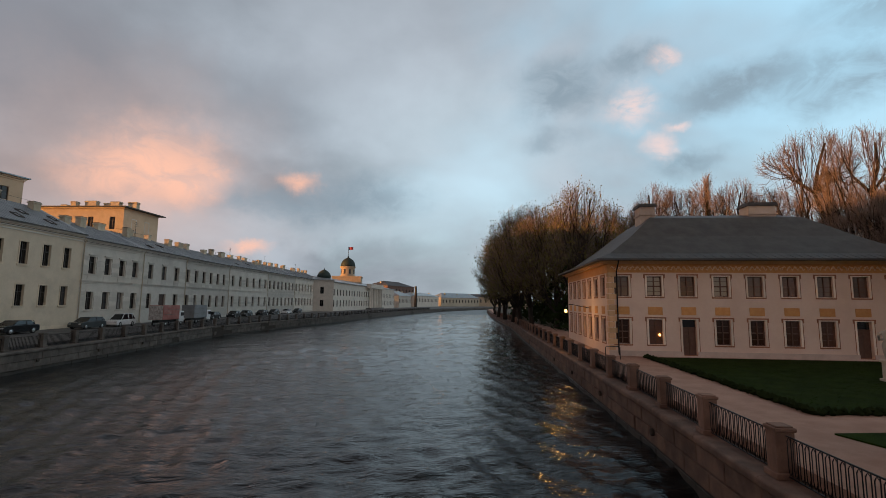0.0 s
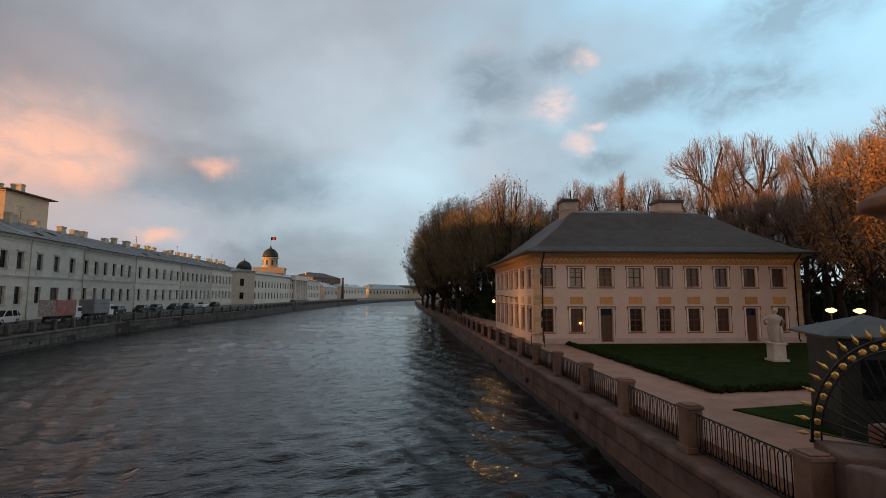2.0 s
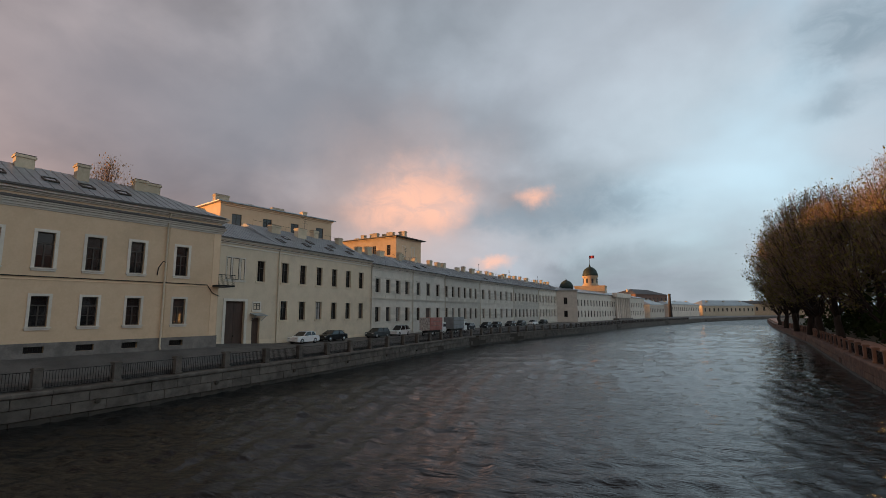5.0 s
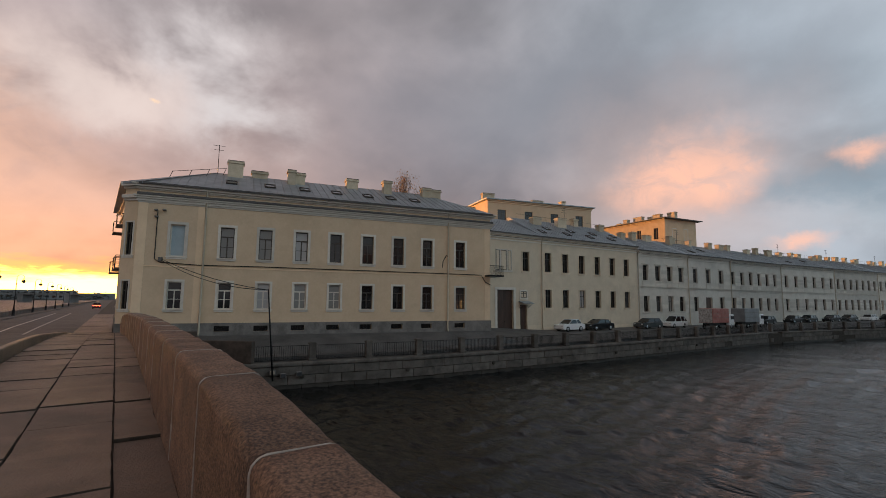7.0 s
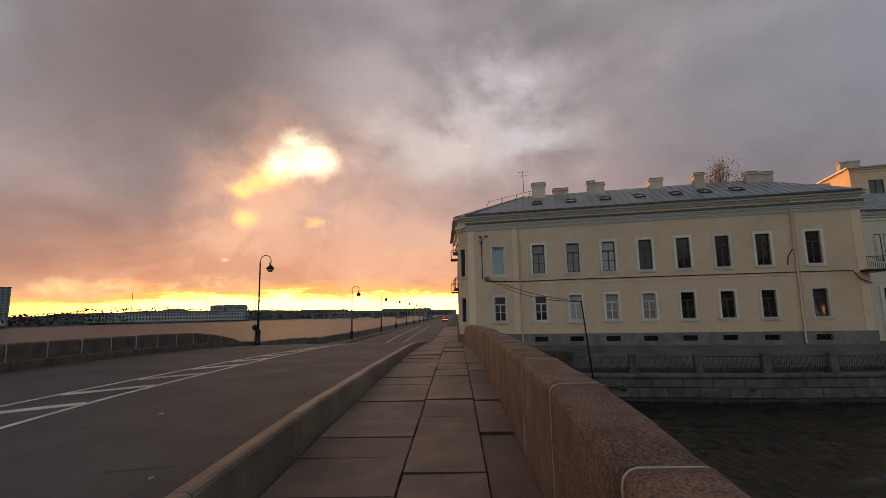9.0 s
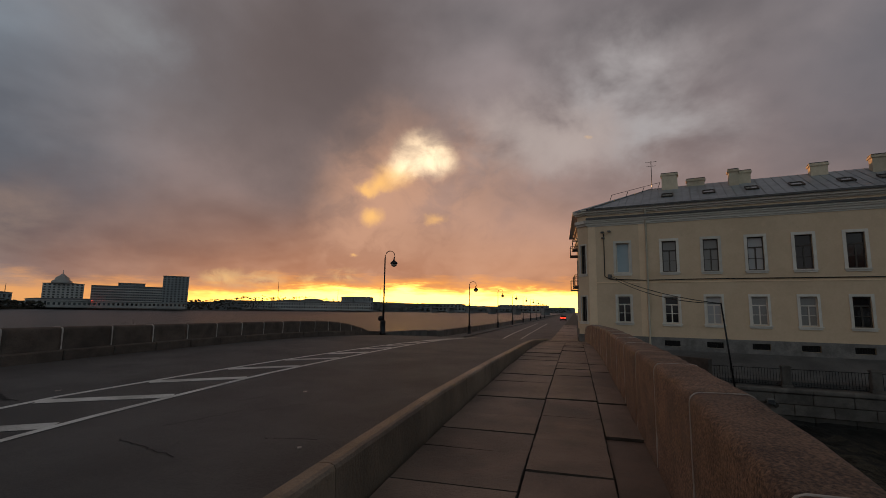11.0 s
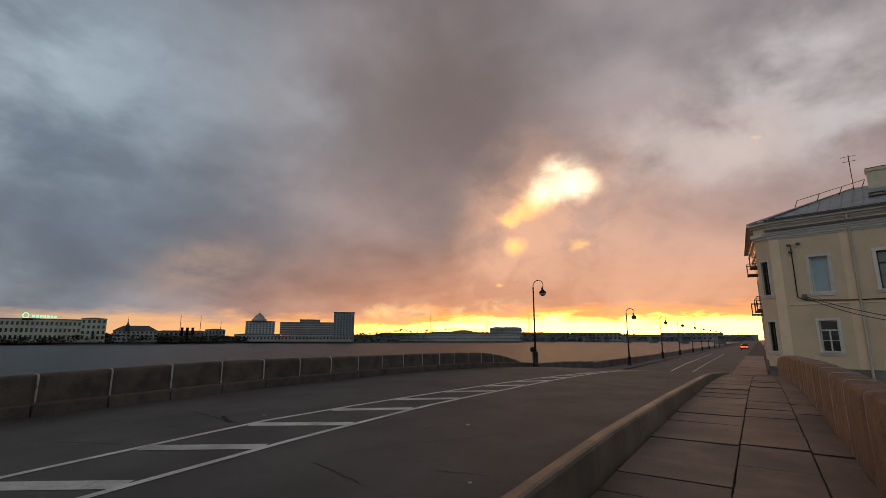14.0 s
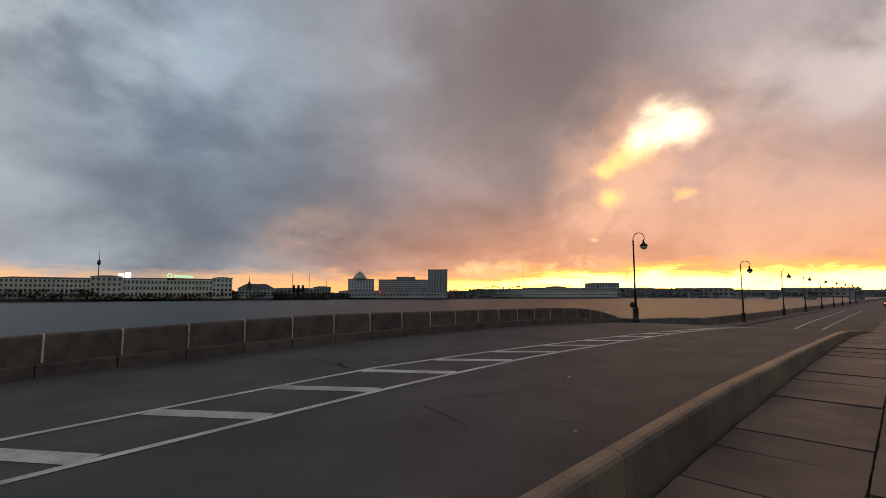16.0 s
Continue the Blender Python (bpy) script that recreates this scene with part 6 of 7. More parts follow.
tube(bm, [(0.30, 0, 1.5), (0.50, 0.05, 1.3), (0.46, -0.18, 1.05), (0.25, -0.3, 1.1)], 0.085, 8, 0.06)
tube(bm, [(-0.30, 0, 1.5), (-0.46, -0.1, 1.25), (-0.38, -0.12, 0.9)], 0.085, 8, 0.06)
tube(bm, [(-0.34, 0.1, 0.0), (-0.38, 0.1, 0.5), (-0.34, 0.08, 0.95)], 0.12, 8, 0.07)
for v in bm.verts:
    k = noise.noise(v.co * 3.5) * 0.05
    v.co.x += k + 0.06 * math.sin(v.co.z * 2.2)
    v.co.y += noise.noise(v.co * 3.1 + Vector((5, 1, 2))) * 0.05
tagged(part("statue", bm, MARBLE, m=pose(26.45, 22.6, 1.16, 0, 0, 120)), "pale weathered marble statue on a pedestal", "statue")

# ---------------------------------------------------------------- garden gate by the bridge end
GX, GY = 11.95, 6.75
pil = thing("gate_pillar", pose(GX, GY, 0), "massive round pink granite pillar topped by an urn", "pillar")
part("plinth", soft_box(-0.85, 0.85, -0.85, 0.85, 0.0, 1.32, 0.04, 2), PINKGRANITE, pil)
part("base", turned([(0.78, 1.32), (0.80, 1.42), (0.70, 1.52), (0.62, 1.6), (0.58, 1.72)], 32), PINKGRANITE, pil)
part("shaft", turned([(0.56, 1.72), (0.56, 3.0), (0.55, 4.2), (0.53, 5.0), (0.53, 5.1), (0.58, 5.12), (0.58, 5.22), (0.53, 5.25), (0.53, 5.48)], 36), PINKGRANITE, pil)
part("capital", turned([(0.55, 5.48), (0.64, 5.52), (0.64, 5.60), (0.72, 5.66), (0.84, 5.74), (1.02, 5.80), (1.05, 5.86), (1.05, 6.0), (1.0, 6.03), (0.8, 6.15), (0.55, 6.32), (0.32, 6.52), (0.24, 6.6)], 36), PINKGRANITE, pil)
urn = part("urn", turned([(0.20, 6.6), (0.24, 6.66), (0.16, 6.74), (0.20, 6.8), (0.34, 6.95), (0.43, 7.2), (0.46, 7.42), (0.44, 7.46), (0.46, 7.5), (0.44, 7.62), (0.30, 7.70), (0.24, 7.74), (0.26, 7.80), (0.14, 7.86), (0.02, 7.9)], 32), PINKGRANITE, pil)
for a in (60, 180, 300):
    bm = bmesh.new()
    tube(bm, [(0.46, 0, 7.4), (0.55, 0, 7.5), (0.55, 0, 7.62), (0.45, 0, 7.66)], 0.05, 6)
    turned([(0.02, 7.34), (0.09, 7.4), (0.10, 7.48), (0.03, 7.55)], 8, bm, 0.50, 0)
    part("urn_mask", bm, GILT, urn, "small gilded mask", m=pose(0, 0, 0, 0, 0, a))

# fan-shaped iron guard with gilded lilies, between the pillar and the quay
f0, f1 = (GX - 0.75, GY + 0.15), (10.05, 7.95)
fl = math.hypot(f1[0] - f0[0], f1[1] - f0[1])
fan = thing("fan_guard", frame_at(f0, ((f1[0] - f0[0]) / fl, (f1[1] - f0[1]) / fl), 0.98), "black iron fan-shaped guard with gilded leaves", "railing")
R0, TALL = fl, 2.15 / fl
for k in range(11):
    a = radians(4 + k * 8.6)
    bm = tube(bmesh.new(), [(0.25 * math.cos(a), 0, 0.25 * math.sin(a)), (R0 * 0.97 * math.cos(a), 0, R0 * TALL * 0.97 * math.sin(a))], 0.016, 5)
    part("spoke", bm, IRON, fan)
for rr, t in ((1.0, 0.03), (0.9, 0.018), (0.16, 0.02)):
    bm = tube(bmesh.new(), [(R0 * rr * math.cos(radians(a)), 0, R0 * TALL * rr * math.sin(radians(a))) for a in range(0, 91, 6)], t, 6)
    part("arc", bm, IRON, fan)
for k in range(12):
    a = radians(3 + k * 7.75)
    bm = bmesh.new()
    turned([(0.03, -0.014), (0.062, -0.014), (0.074, 0.0), (0.062, 0.014), (0.03, 0.014)], 14, bm)
    part("rosette", bm, GILT, fan, "gilded rosette", m=pose(R0 * 0.95 * math.cos(a), 0, R0 * TALL * 0.95 * math.sin(a), 90, 0, 0))
    bm = turned([(0.012, 0), (0.035, 0.05), (0.05, 0.10), (0.02, 0.18), (0.004, 0.26)], 8)
    part("spear_leaf", bm, GILT, fan, "gilded spear leaf", m=pose(R0 * 1.03 * math.cos(a), 0, R0 * TALL * 1.02 * math.sin(a), 0, 90 - math.degrees(a), 0))
for k in range(4):
    a = radians(10 + k * 22)
    part("scroll", tube(bmesh.new(), [(0.3 * math.cos(a), 0, 0.3 * math.sin(a)), (0.42 * math.cos(a + 0.25), 0, 0.42 * math.sin(a + 0.25)), (0.46 * math.cos(a), 0, 0.46 * math.sin(a)), (0.4 * math.cos(a - 0.2), 0, 0.4 * math.sin(a - 0.2))], 0.018, 5), IRON, fan)
part("base_rail", boxes((-0.1, R0 + 0.05, -0.03, 0.03, -0.06, 0.0)), IRON, fan)
bl = thing("end_block", pose(10.35, 7.15, 0, 0, 0, -28), "pink granite end block beside the guard", "stone block")
part("block", soft_box(-0.62, 0.62, -0.55, 0.62, -0.6, 0.98, 0.05, 2), QUAYPINK, bl)
# low curved wing of the bridge parapet
wing = thing("parapet_wing", Matrix(), "curved red granite wing of the bridge parapet", "parapet")
curve = [(4.95, 1.9), (6.2, 2.6), (7.4, 3.6), (8.4, 4.7), (9.2, 5.8), (9.75, 6.6)]
tops = [2.48, 2.05, 1.68, 1.38, 1.12, 0.92]
for i in range(5):
    (xa, ya), (xb, yb) = curve[i], curve[i + 1]
    d = math.hypot(xb - xa, yb - ya)
    nx, ny = -(yb - ya) / d * 0.45, (xb - xa) / d * 0.45
    bm = prism(bmesh.new(), [(xa, ya), (xb, yb), (xb + nx, yb + ny), (xa + nx, ya + ny)], -0.6, [tops[i], tops[i + 1], tops[i + 1], tops[i]])
    bmesh.ops.bevel(bm, geom=[e for e in bm.edges if all(v.co.z > 0.5 for v in e.verts)], offset=0.07, segments=3, profile=0.5, affect="EDGES")
    part("stone", bm, QUAYPINK, wing)
# street beyond the bridge on the garden side
sheet("street_garden_side", ASPHALT, [[(x, y, max(0.02, lerp_line([(5, deck_z(4)), (9, 1.2), (14, 0.5), (30, 0.05)], x))) for y in (-14.4, 1.0, 3.4)] for x in (4, 6, 9, 14, 30, 120)], "asphalt street by the garden gate")

# green watch booth behind the guard
bo = thing("watch_booth", pose(15.75, 10.6, 0, 0, 0, -34), "dark green booth with a grey tent roof", "booth")
part("body", boxes((-1.1, 1.1, -1.1, 1.1, 0, 2.75)), GREENPAINT, bo)
for sx in (-1.12, 1.0):
    part("corner_post", boxes((sx, sx + 0.12, -1.14, -1.02, 0, 2.79)), GREENPAINT, bo)
part("window", boxes((-0.6, 0.6, -1.13, -1.105, 1.1, 2.2)), GLASS, bo)
bm = bmesh.new()
v = [bm.verts.new(q) for q in ((-1.5, -1.5, 2.8), (1.5, -1.5, 2.8), (1.5, 1.5, 2.8), (-1.5, 1.5, 2.8))]
w = [bm.verts.new((q.co.x, q.co.y, 2.86)) for q in v]
t = bm.verts.new((0, 0, 3.42))
bm.faces.new(v[::-1])
for i in range(4):
    bm.faces.new((v[i], v[(i + 1) % 4], w[(i + 1) % 4], w[i])), bm.faces.new((w[i], w[(i + 1) % 4], t))
part("roof", bm, SLATE, bo)


def garden_lantern(x, y, z):
    g = thing("garden_lantern", pose(x, y, 0), "lit garden lantern on a dark post", "lantern", "garden lanterns")
    part("post", turned([(0.09, 0), (0.06, 0.3), (0.04, 0.5), (0.035, z - 0.12)], 8), IRON, g)
    part("globe", turned([(0.06, z - 0.12), (0.22, z - 0.05), (0.26, z + 0.04), (0.12, z + 0.12), (0.02, z + 0.14)], 12), LAMPGLOW, g, "glowing warm lamp")


garden_lantern(*polar(-53.9, 33), 3.15)
garden_lantern(*polar(-55.9, 33), 3.15)
# tube hoop beside the palace corner
hoop = thing("rail_hoop", pose(16.0, 33.2, 0, 0, 0, -20), "low black tube hoop beside the quay path", "rail")
part("hoop", tube(bmesh.new(), [(-0.5, 0, 0), (-0.5, 0, 0.85), (-0.42, 0, 0.92), (0.42, 0, 0.92), (0.5, 0, 0.85), (0.5, 0, 0)], 0.03, 6), IRON, hoop)


# ---------------------------------------------------------------- trees
def grow(seed, height, radius, low, limbs, leafy, leaf, top_leaf):
    """A park tree: a trunk that forks into rising limbs, boughs fanned out to a rounded crown, and fine twigs along its edge.
    low: where the crown begins, as a share of the height. Returns wood, twigs and leaves."""
    rnd = random.Random(seed)
    wood, twigs, leaves = bmesh.new(), bmesh.new(), bmesh.new()
    mid, half = height * (low + 1) / 2, height * (1 - low) / 2

    def crown(a, e, r):
        """A point of the crown, by compass, rise and share of its radius; the outline is lobed."""
        lob = 1.0 + 0.22 * noise.noise(Vector((2.2 * math.cos(a), 2.2 * math.sin(a), e * 2.6 + seed)))
        c = math.cos(e)
        wide = 1.0 - 0.18 * max(0.0, -math.sin(e))
        return Vector((radius * lob * wide * r * c * math.cos(a), radius * lob * wide * r * c * math.sin(a), mid + half * r * min(1.0, lob) * math.sin(e)))

    def limb(bm, p, q, r0, r1, n, sag, seg):
        """A bough from p to q, bowed upwards and a little crooked."""
        pts = []
        for k in range(n + 1):
            t = k / n
            w = math.sin(t * math.pi)
            pts.append(p.lerp(q, t) + Vector((rnd.gauss(0, 0.05), rnd.gauss(0, 0.05), 0)) * (q - p).length * w * 0.8 + Vector((0, 0, -sag * (q - p).length * w)))
        tube(bm, pts, r0, seg, r1)
        return pts
    fork = height * (low * 0.75 + 0.06)
    trunk = limb(wood, Vector((0, 0, -0.2)), Vector((rnd.uniform(-0.3, 0.3), rnd.uniform(-0.3, 0.3), fork)), height * 0.024, height * 0.018, 4, 0, 8)
    crest = limb(wood, trunk[-1], crown(rnd.uniform(0, 6), 1.2, 0.75), height * 0.016, height * 0.006, 5, 0, 6)
    for i in range(limbs):
        a = 2 * math.pi * (i + rnd.uniform(-0.3, 0.3)) * 0.618
        e = -0.55 + 1.75 * (i + 0.5) / limbs
        base = (trunk[3].lerp(trunk[4], rnd.random()) if i < limbs * 0.6 else crest[rnd.randint(1, 3)])
        main = limb(wood, base, crown(a, e, 0.66), height * 0.0095, height * 0.0038, 5, 0.12, 5)
        for j in range(8):
            f = rnd.uniform(1.6, 5)
            k = min(4, int(f))
            b = main[k].lerp(main[k + 1], f - k)
            aa, ee = a + rnd.gauss(0, 0.42), max(-0.9, min(1.5, e + rnd.gauss(0, 0.34)))
            bough = limb(wood, b, crown(aa, ee, rnd.uniform(0.78, 0.93)), height * 0.0023, height * 0.0012, 3, 0.14, 4)
            for q in range(10):
                f = rnd.uniform(0.7, 3)
                k = min(2, int(f))
                b2 = bough[k].lerp(bough[k + 1], f - k)
                a3, e3 = aa + rnd.gauss(0, 0.17), ee + rnd.gauss(0, 0.15)
                tip = crown(a3, e3, rnd.uniform(0.90, 1.03))
                d = tip - b2
                if d.length > height * 0.14:
                    d *= height * 0.14 / d.length
                tw = limb(twigs, b2, b2 + d, height * 0.0009, height * 0.0005, 2, 0.12, 3)
                for z in range(2):
                    side = Vector((rnd.gauss(0, 1), rnd.gauss(0, 1), rnd.gauss(0.5, 0.7))) * height * 0.014
                    tube(twigs, [tw[1], tw[1] + d * 0.25 + side * 0.6, tw[1] + d * 0.4 + side * 1.5], height * 0.0006, 3, height * 0.0003)
                for z in range((leafy if ee < 0.55 else top_leaf) if q < 7 else 0):
                    c = tw[rnd.randint(0, 2)] + Vector((rnd.gauss(0, 1), rnd.gauss(0, 1), rnd.gauss(0, 0.8))) * height * 0.018
                    g = rnd.uniform(*leaf)
                    u = Vector((rnd.uniform(-1, 1), rnd.uniform(-1, 1), rnd.uniform(-1, 1))).normalized() * g
                    v = u.cross(Vector((rnd.uniform(-1, 1), rnd.uniform(-1, 1), rnd.uniform(-1, 1)))).normalized() * g * 0.6
                    leaves.faces.new([leaves.verts.new(w) for w in (c - u, c + v, c + u, c - v)])
    return wood, twigs, leaves


def tree(seed, height, radius, low, limbs, leafy, leaf_mat, label, leaf=(0.07, 0.13), top_leaf=0):
    t = thing("tree", pose(0, 0, -200), label, "tree", "garden trees")
    wood, twigs, leaves = grow(seed, height, radius, low, limbs, leafy, leaf, top_leaf)
    part("trunk", wood, BARK, t)
    part("crown", twigs, TWIG, t)
    if leafy or top_leaf:
        part("leaves", leaves, leaf_mat, t)
    else:
        leaves.free()
    return t


BARE = [tree(s, h, r, 0.34, 11, 0, BUD, "tall bare tree with fine reddish twigs") for s, h, r in ((11, 24, 5.8), (12, 25, 6.2), (13, 23, 6.4))]
BUDDING = [tree(s, h, r, 0.12, 14, 6, BUD, "broad tree with sparse yellow-green spring leaves", (0.10, 0.18), 3) for s, h, r in ((21, 20, 6.2), (22, 19, 6.6), (23, 21, 5.8))]
SUNLIT = [tree(s, h, r, 0.2, 11, 7, SUNLEAF, "tree with dense leaves coloured low-sun orange", (0.08, 0.15), 6) for s, h, r in ((31, 17, 5.0), (32, 16, 4.6))]


def plant(ob, az, dist, el, turn=0.0, wide=1.0):
    """A copy whose top stands el degrees above the eye."""
    x, y = polar(az, dist)
    tall = max(v.co.z for o in ob.children for v in o.data.vertices)
    k = (4.0 + math.tan(radians(el + 0.5)) * dist) / tall
    c = copy_thing(ob, pose(x, y, 0, 0, 0, turn))
    c.scale = (k * wide, k * wide, k)
    return c


rnd = random.Random(9)
# broad trees along the quay beyond the palace
for i, (az, dist, el) in enumerate(((-22.3, 76, 14.5), (-19.4, 80, 12.3), (-16.4, 86, 12.0), (-15.0, 96, 11.7), (-14.2, 108, 10.4), (-13.2, 124, 9.0), (-25.0, 84, 11.8), (-17.6, 112, 10.5), (-20.8, 100, 11.8), (-26.6, 86, 10.6), (-12.4, 146, 7.2), (-14.8, 132, 9.5), (-11.9, 178, 5.4), (-22.5, 126, 10.5), (-13.2, 140, 8.2))):
    plant(BUDDING[i % 3], az, dist, el, rnd.uniform(0, 360), 1.0 if az > -21 else 0.85)
# bare trees behind the roof
for i, (az, dist, el) in enumerate(((-28.4, 90, 11.4), (-30.7, 84, 13.6), (-33.4, 92, 12.8), (-36.0, 86, 14.0), (-38.4, 90, 13.0), (-44.6, 74, 17.0), (-48.4, 70, 16.5), (-53.7, 68, 15.6), (-57.2, 66, 15.0), (-45.8, 96, 13.0), (-50.6, 94, 12.6), (-55.4, 92, 12.6), (-60.6, 70, 17.4), (-63.4, 64, 15.6), (-41.0, 98, 11.8))):
    plant(BARE[i % 3], az, dist, el, rnd.uniform(0, 360), 0.74 if -40 < az < -28 else 0.80)
# trees whose sunlit orange comes from the leaf colour
for i, (az, dist, el) in enumerate(((-57.6, 50, 13.8), (-60.0, 46, 15.6), (-62.4, 48, 15.8))):
    plant(SUNLIT[i % 2], az, dist, el, rnd.uniform(0, 360), 0.9)
for az, dist, el in ((-47.5, 60, 9), (-50.0, 62, 10), (-52.2, 58, 9), (-54.8, 60, 9.5), (-57.0, 62, 10), (-49.0, 68, 10.5)):
    plant(BARE[int(dist) % 3], az, dist, el, rnd.uniform(0, 360), 1.1)
# tree behind the corner house's roof
t = plant(SUNLIT[0], 59.6, 52, 15.4, 30, 0.55)
tagged(t, "tree with leaves coloured low-sun orange behind the corner house")
del t["group"]
for t in BARE + BUDDING + SUNLIT:
    for o in (*t.children_recursive, t):
        bpy.data.objects.remove(o)
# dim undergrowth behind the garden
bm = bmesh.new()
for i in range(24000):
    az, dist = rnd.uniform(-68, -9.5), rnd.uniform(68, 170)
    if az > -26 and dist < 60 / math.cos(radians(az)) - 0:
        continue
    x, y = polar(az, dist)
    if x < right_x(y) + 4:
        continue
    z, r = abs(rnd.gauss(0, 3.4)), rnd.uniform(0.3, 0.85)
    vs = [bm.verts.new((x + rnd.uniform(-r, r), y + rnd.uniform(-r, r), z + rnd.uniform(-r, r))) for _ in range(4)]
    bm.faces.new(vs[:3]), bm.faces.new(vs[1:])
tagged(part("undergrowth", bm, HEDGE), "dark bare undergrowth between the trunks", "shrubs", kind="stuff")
# ---------------------------------------------------------------- street lamps, poles, signs


def street_lamp(x, y, z, h=6.2, turn=0.0):
    s = thing("street_lamp", pose(x, y, z, 0, 0, turn), "dark iron street lamp with a curled crook and hanging lantern", "street lamp", "quay lamps")
    part("base", turned([(0.26, 0), (0.26, 0.12), (0.19, 0.2), (0.17, 0.9), (0.21, 0.98), (0.12, 1.08)], 14), IRON, s)
    part("pole", turned([(0.085, 1.05), (0.07, 2.2), (0.10, 2.24), (0.10, 2.32), (0.06, 2.4), (0.05, h - 0.5)], 10), IRON, s)
    pts = [(0, 0, h - 0.55)] + [(0.42 - 0.42 * math.cos(radians(a)), 0, h - 0.42 + 0.42 * math.sin(radians(a))) for a in range(0, 200, 15)]
    pts += [(0.80, 0, h - 0.66), (0.70, 0, h - 0.64), (0.68, 0, h - 0.54)]
    part("crook", tube(bmesh.new(), pts, 0.035, 7, 0.022), IRON, s)
    lan = part("lantern_hood", turned([(0.03, h - 0.50), (0.05, h - 0.68), (0.12, h - 0.78), (0.24, h - 0.88), (0.28, h - 0.95), (0.27, h - 0.99)], 14), IRON, s, m=pose(0.78, 0, 0))
    part("bowl", turned([(0.24, h - 0.99), (0.22, h - 1.10), (0.13, h - 1.19), (0.02, h - 1.23)], 14), MILK, lan)
    return s


street_lamp(-33.2, -14.05, 2.06, 6.35, 84)
for i, x in enumerate((-53.6, -74.6, -92.5, -112, -131, -150, -170, -190)):
    street_lamp(x, -11.9 + 0.02 * i, 1.16, 6.15, 84)
# round sign behind the first lamp
sg = thing("round_sign", pose(-34.0, -14.6, 1.6), "small round sign on a thin post", "sign")
part("post", turned([(0.03, 0), (0.03, 1.5)], 8), IRON, sg)
part("disc", turned([(0.02, -0.02), (0.22, -0.015), (0.22, 0.015), (0.02, 0.02)], 18), IRON, sg, m=pose(0, 0, 1.65, 0, 90, 0))

# quay kerb and low parapet along the wide river
run = thing("river_parapet", Matrix(), "low dark granite parapet along the wide river quay", "parapet")
QP = [(-32.8, -14.9), (-44, -13.6), (-60, -12.9), (-100, -12.7), (-240, -12.2), (-420, -11.0)]
s, tot = 0.0, length_of(QP)
while s < tot - 4:
    step = 2.4 if s < 90 else 9.0
    (x, y), u = along(QP, s)
    z = max(1.1, deck_z(x) - 0.1)
    hgt = lerp_line([(0, 0.25), (6, 0.55), (14, 0.85), (400, 0.85)], s)
    bm = soft_box(0, step - 0.02, -0.4, 0.0, -4.0, hgt, 0.04, 1)
    part("stone", bm, GRANITE, run, m=frame_at((x, y), u, z) )
    s += step
run = thing("quay_pavement", Matrix(), "raised granite kerb and pavement of the quay", "pavement")
for xa, xb, ya, yb in ((-44, -60, -11.0, -11.0), (-60, -120, -11.0, -10.8), (-120, -420, -10.8, -9.6)):
    bm = prism(bmesh.new(), [(xa, ya), (xb, yb), (xb, yb - 2.0), (xa, ya - 2.4)], 0.9, 1.30)
    part("pavement", bm, GRANITE, run)
# leaning pole and loose wires at the far quay corner
pl = thing("leaning_pole", pose(-31.4, 8.5, -1.2), "thin leaning dark pole beside the quay", "pole")
part("pole", tube(bmesh.new(), [(0.15, 0.35, 0), (0, -0.15, 5.85)], 0.06, 7, 0.045), IRON, pl)
wr = thing("wires", Matrix(), "black sagging wires from the wall to the pole", "wire")
top = Vector((-31.4, 8.35, 4.6))
for z0, sag in ((7.0, 0.9), (6.9, 1.5)):
    a = Vector((-41.4, 2.9, z0))
    pts = [a.lerp(top, t / 12) - Vector((0, 0, sag * 4 * (t / 12) * (1 - t / 12) * 0.35)) for t in range(13)]
    part("wire", tube(bmesh.new(), pts, 0.022, 4), IRON, wr)
# quay corner beside the bridge: low stone wall
cw = thing("corner_wall", Matrix(), "stepped grey granite corner wall by the bridge", "wall")
for i, ((xa, ya), (xb, yb), zt) in enumerate((((-36.2, 1.2), (-36.6, 5.0), 1.75), ((-36.6, 5.0), (-33.9, 8.2), 1.15), ((-35.4, 1.2), (-34.2, 6.2), 0.2))):
    d = math.hypot(xb - xa, yb - ya)
    part("stone", soft_box(0, d, -0.25, 0.25, -3.0, zt, 0.04, 1), DARKPARAPET, cw, m=frame_at((xa, ya), ((xb - xa) / d, (yb - ya) / d)))
part("stone", boxes((-60, -35.0, 1.32, 8.4, -3, 0.0)), GRANITE, cw)


# floodlights on the quay wall beside the bridge
for x, y, z, pale in ((-33.22, 9.35, -0.95, True), (-32.98, 11.1, -1.15, False), (-33.36, 8.3, -1.1, False), (-33.12, 10.04, -1.2, False)):
    fl = thing("floodlight", pose(x, y, z, 0, 0, 82), "small grey floodlight on the quay wall", "floodlight", "quay floodlights")
    part("housing", soft_box(-0.2, 0.2, -0.14, 0.14, -0.16, 0.16, 0.03, 1), PLINTH, fl)
    part("lens", soft_box(-0.16, 0.16, -0.16, -0.13, -0.12, 0.12, 0.01, 1), MILK if pale else GLASS, fl)
    part("bracket", tube(bmesh.new(), [(-0.22, 0.0, 0.0), (-0.22, 0.3, 0.0), (0.22, 0.3, 0.0), (0.22, 0.0, 0.0)], 0.02, 5), IRON, fl)


# ---------------------------------------------------------------- vehicles
def lathe_wheel(parent, x, y, r=0.33):
    w = part("wheel", TYRE_MESH, TYRE, parent, m=pose(x, y, r, 90, 0, 0))
    part("rim", RIM_MESH, RIM, w)


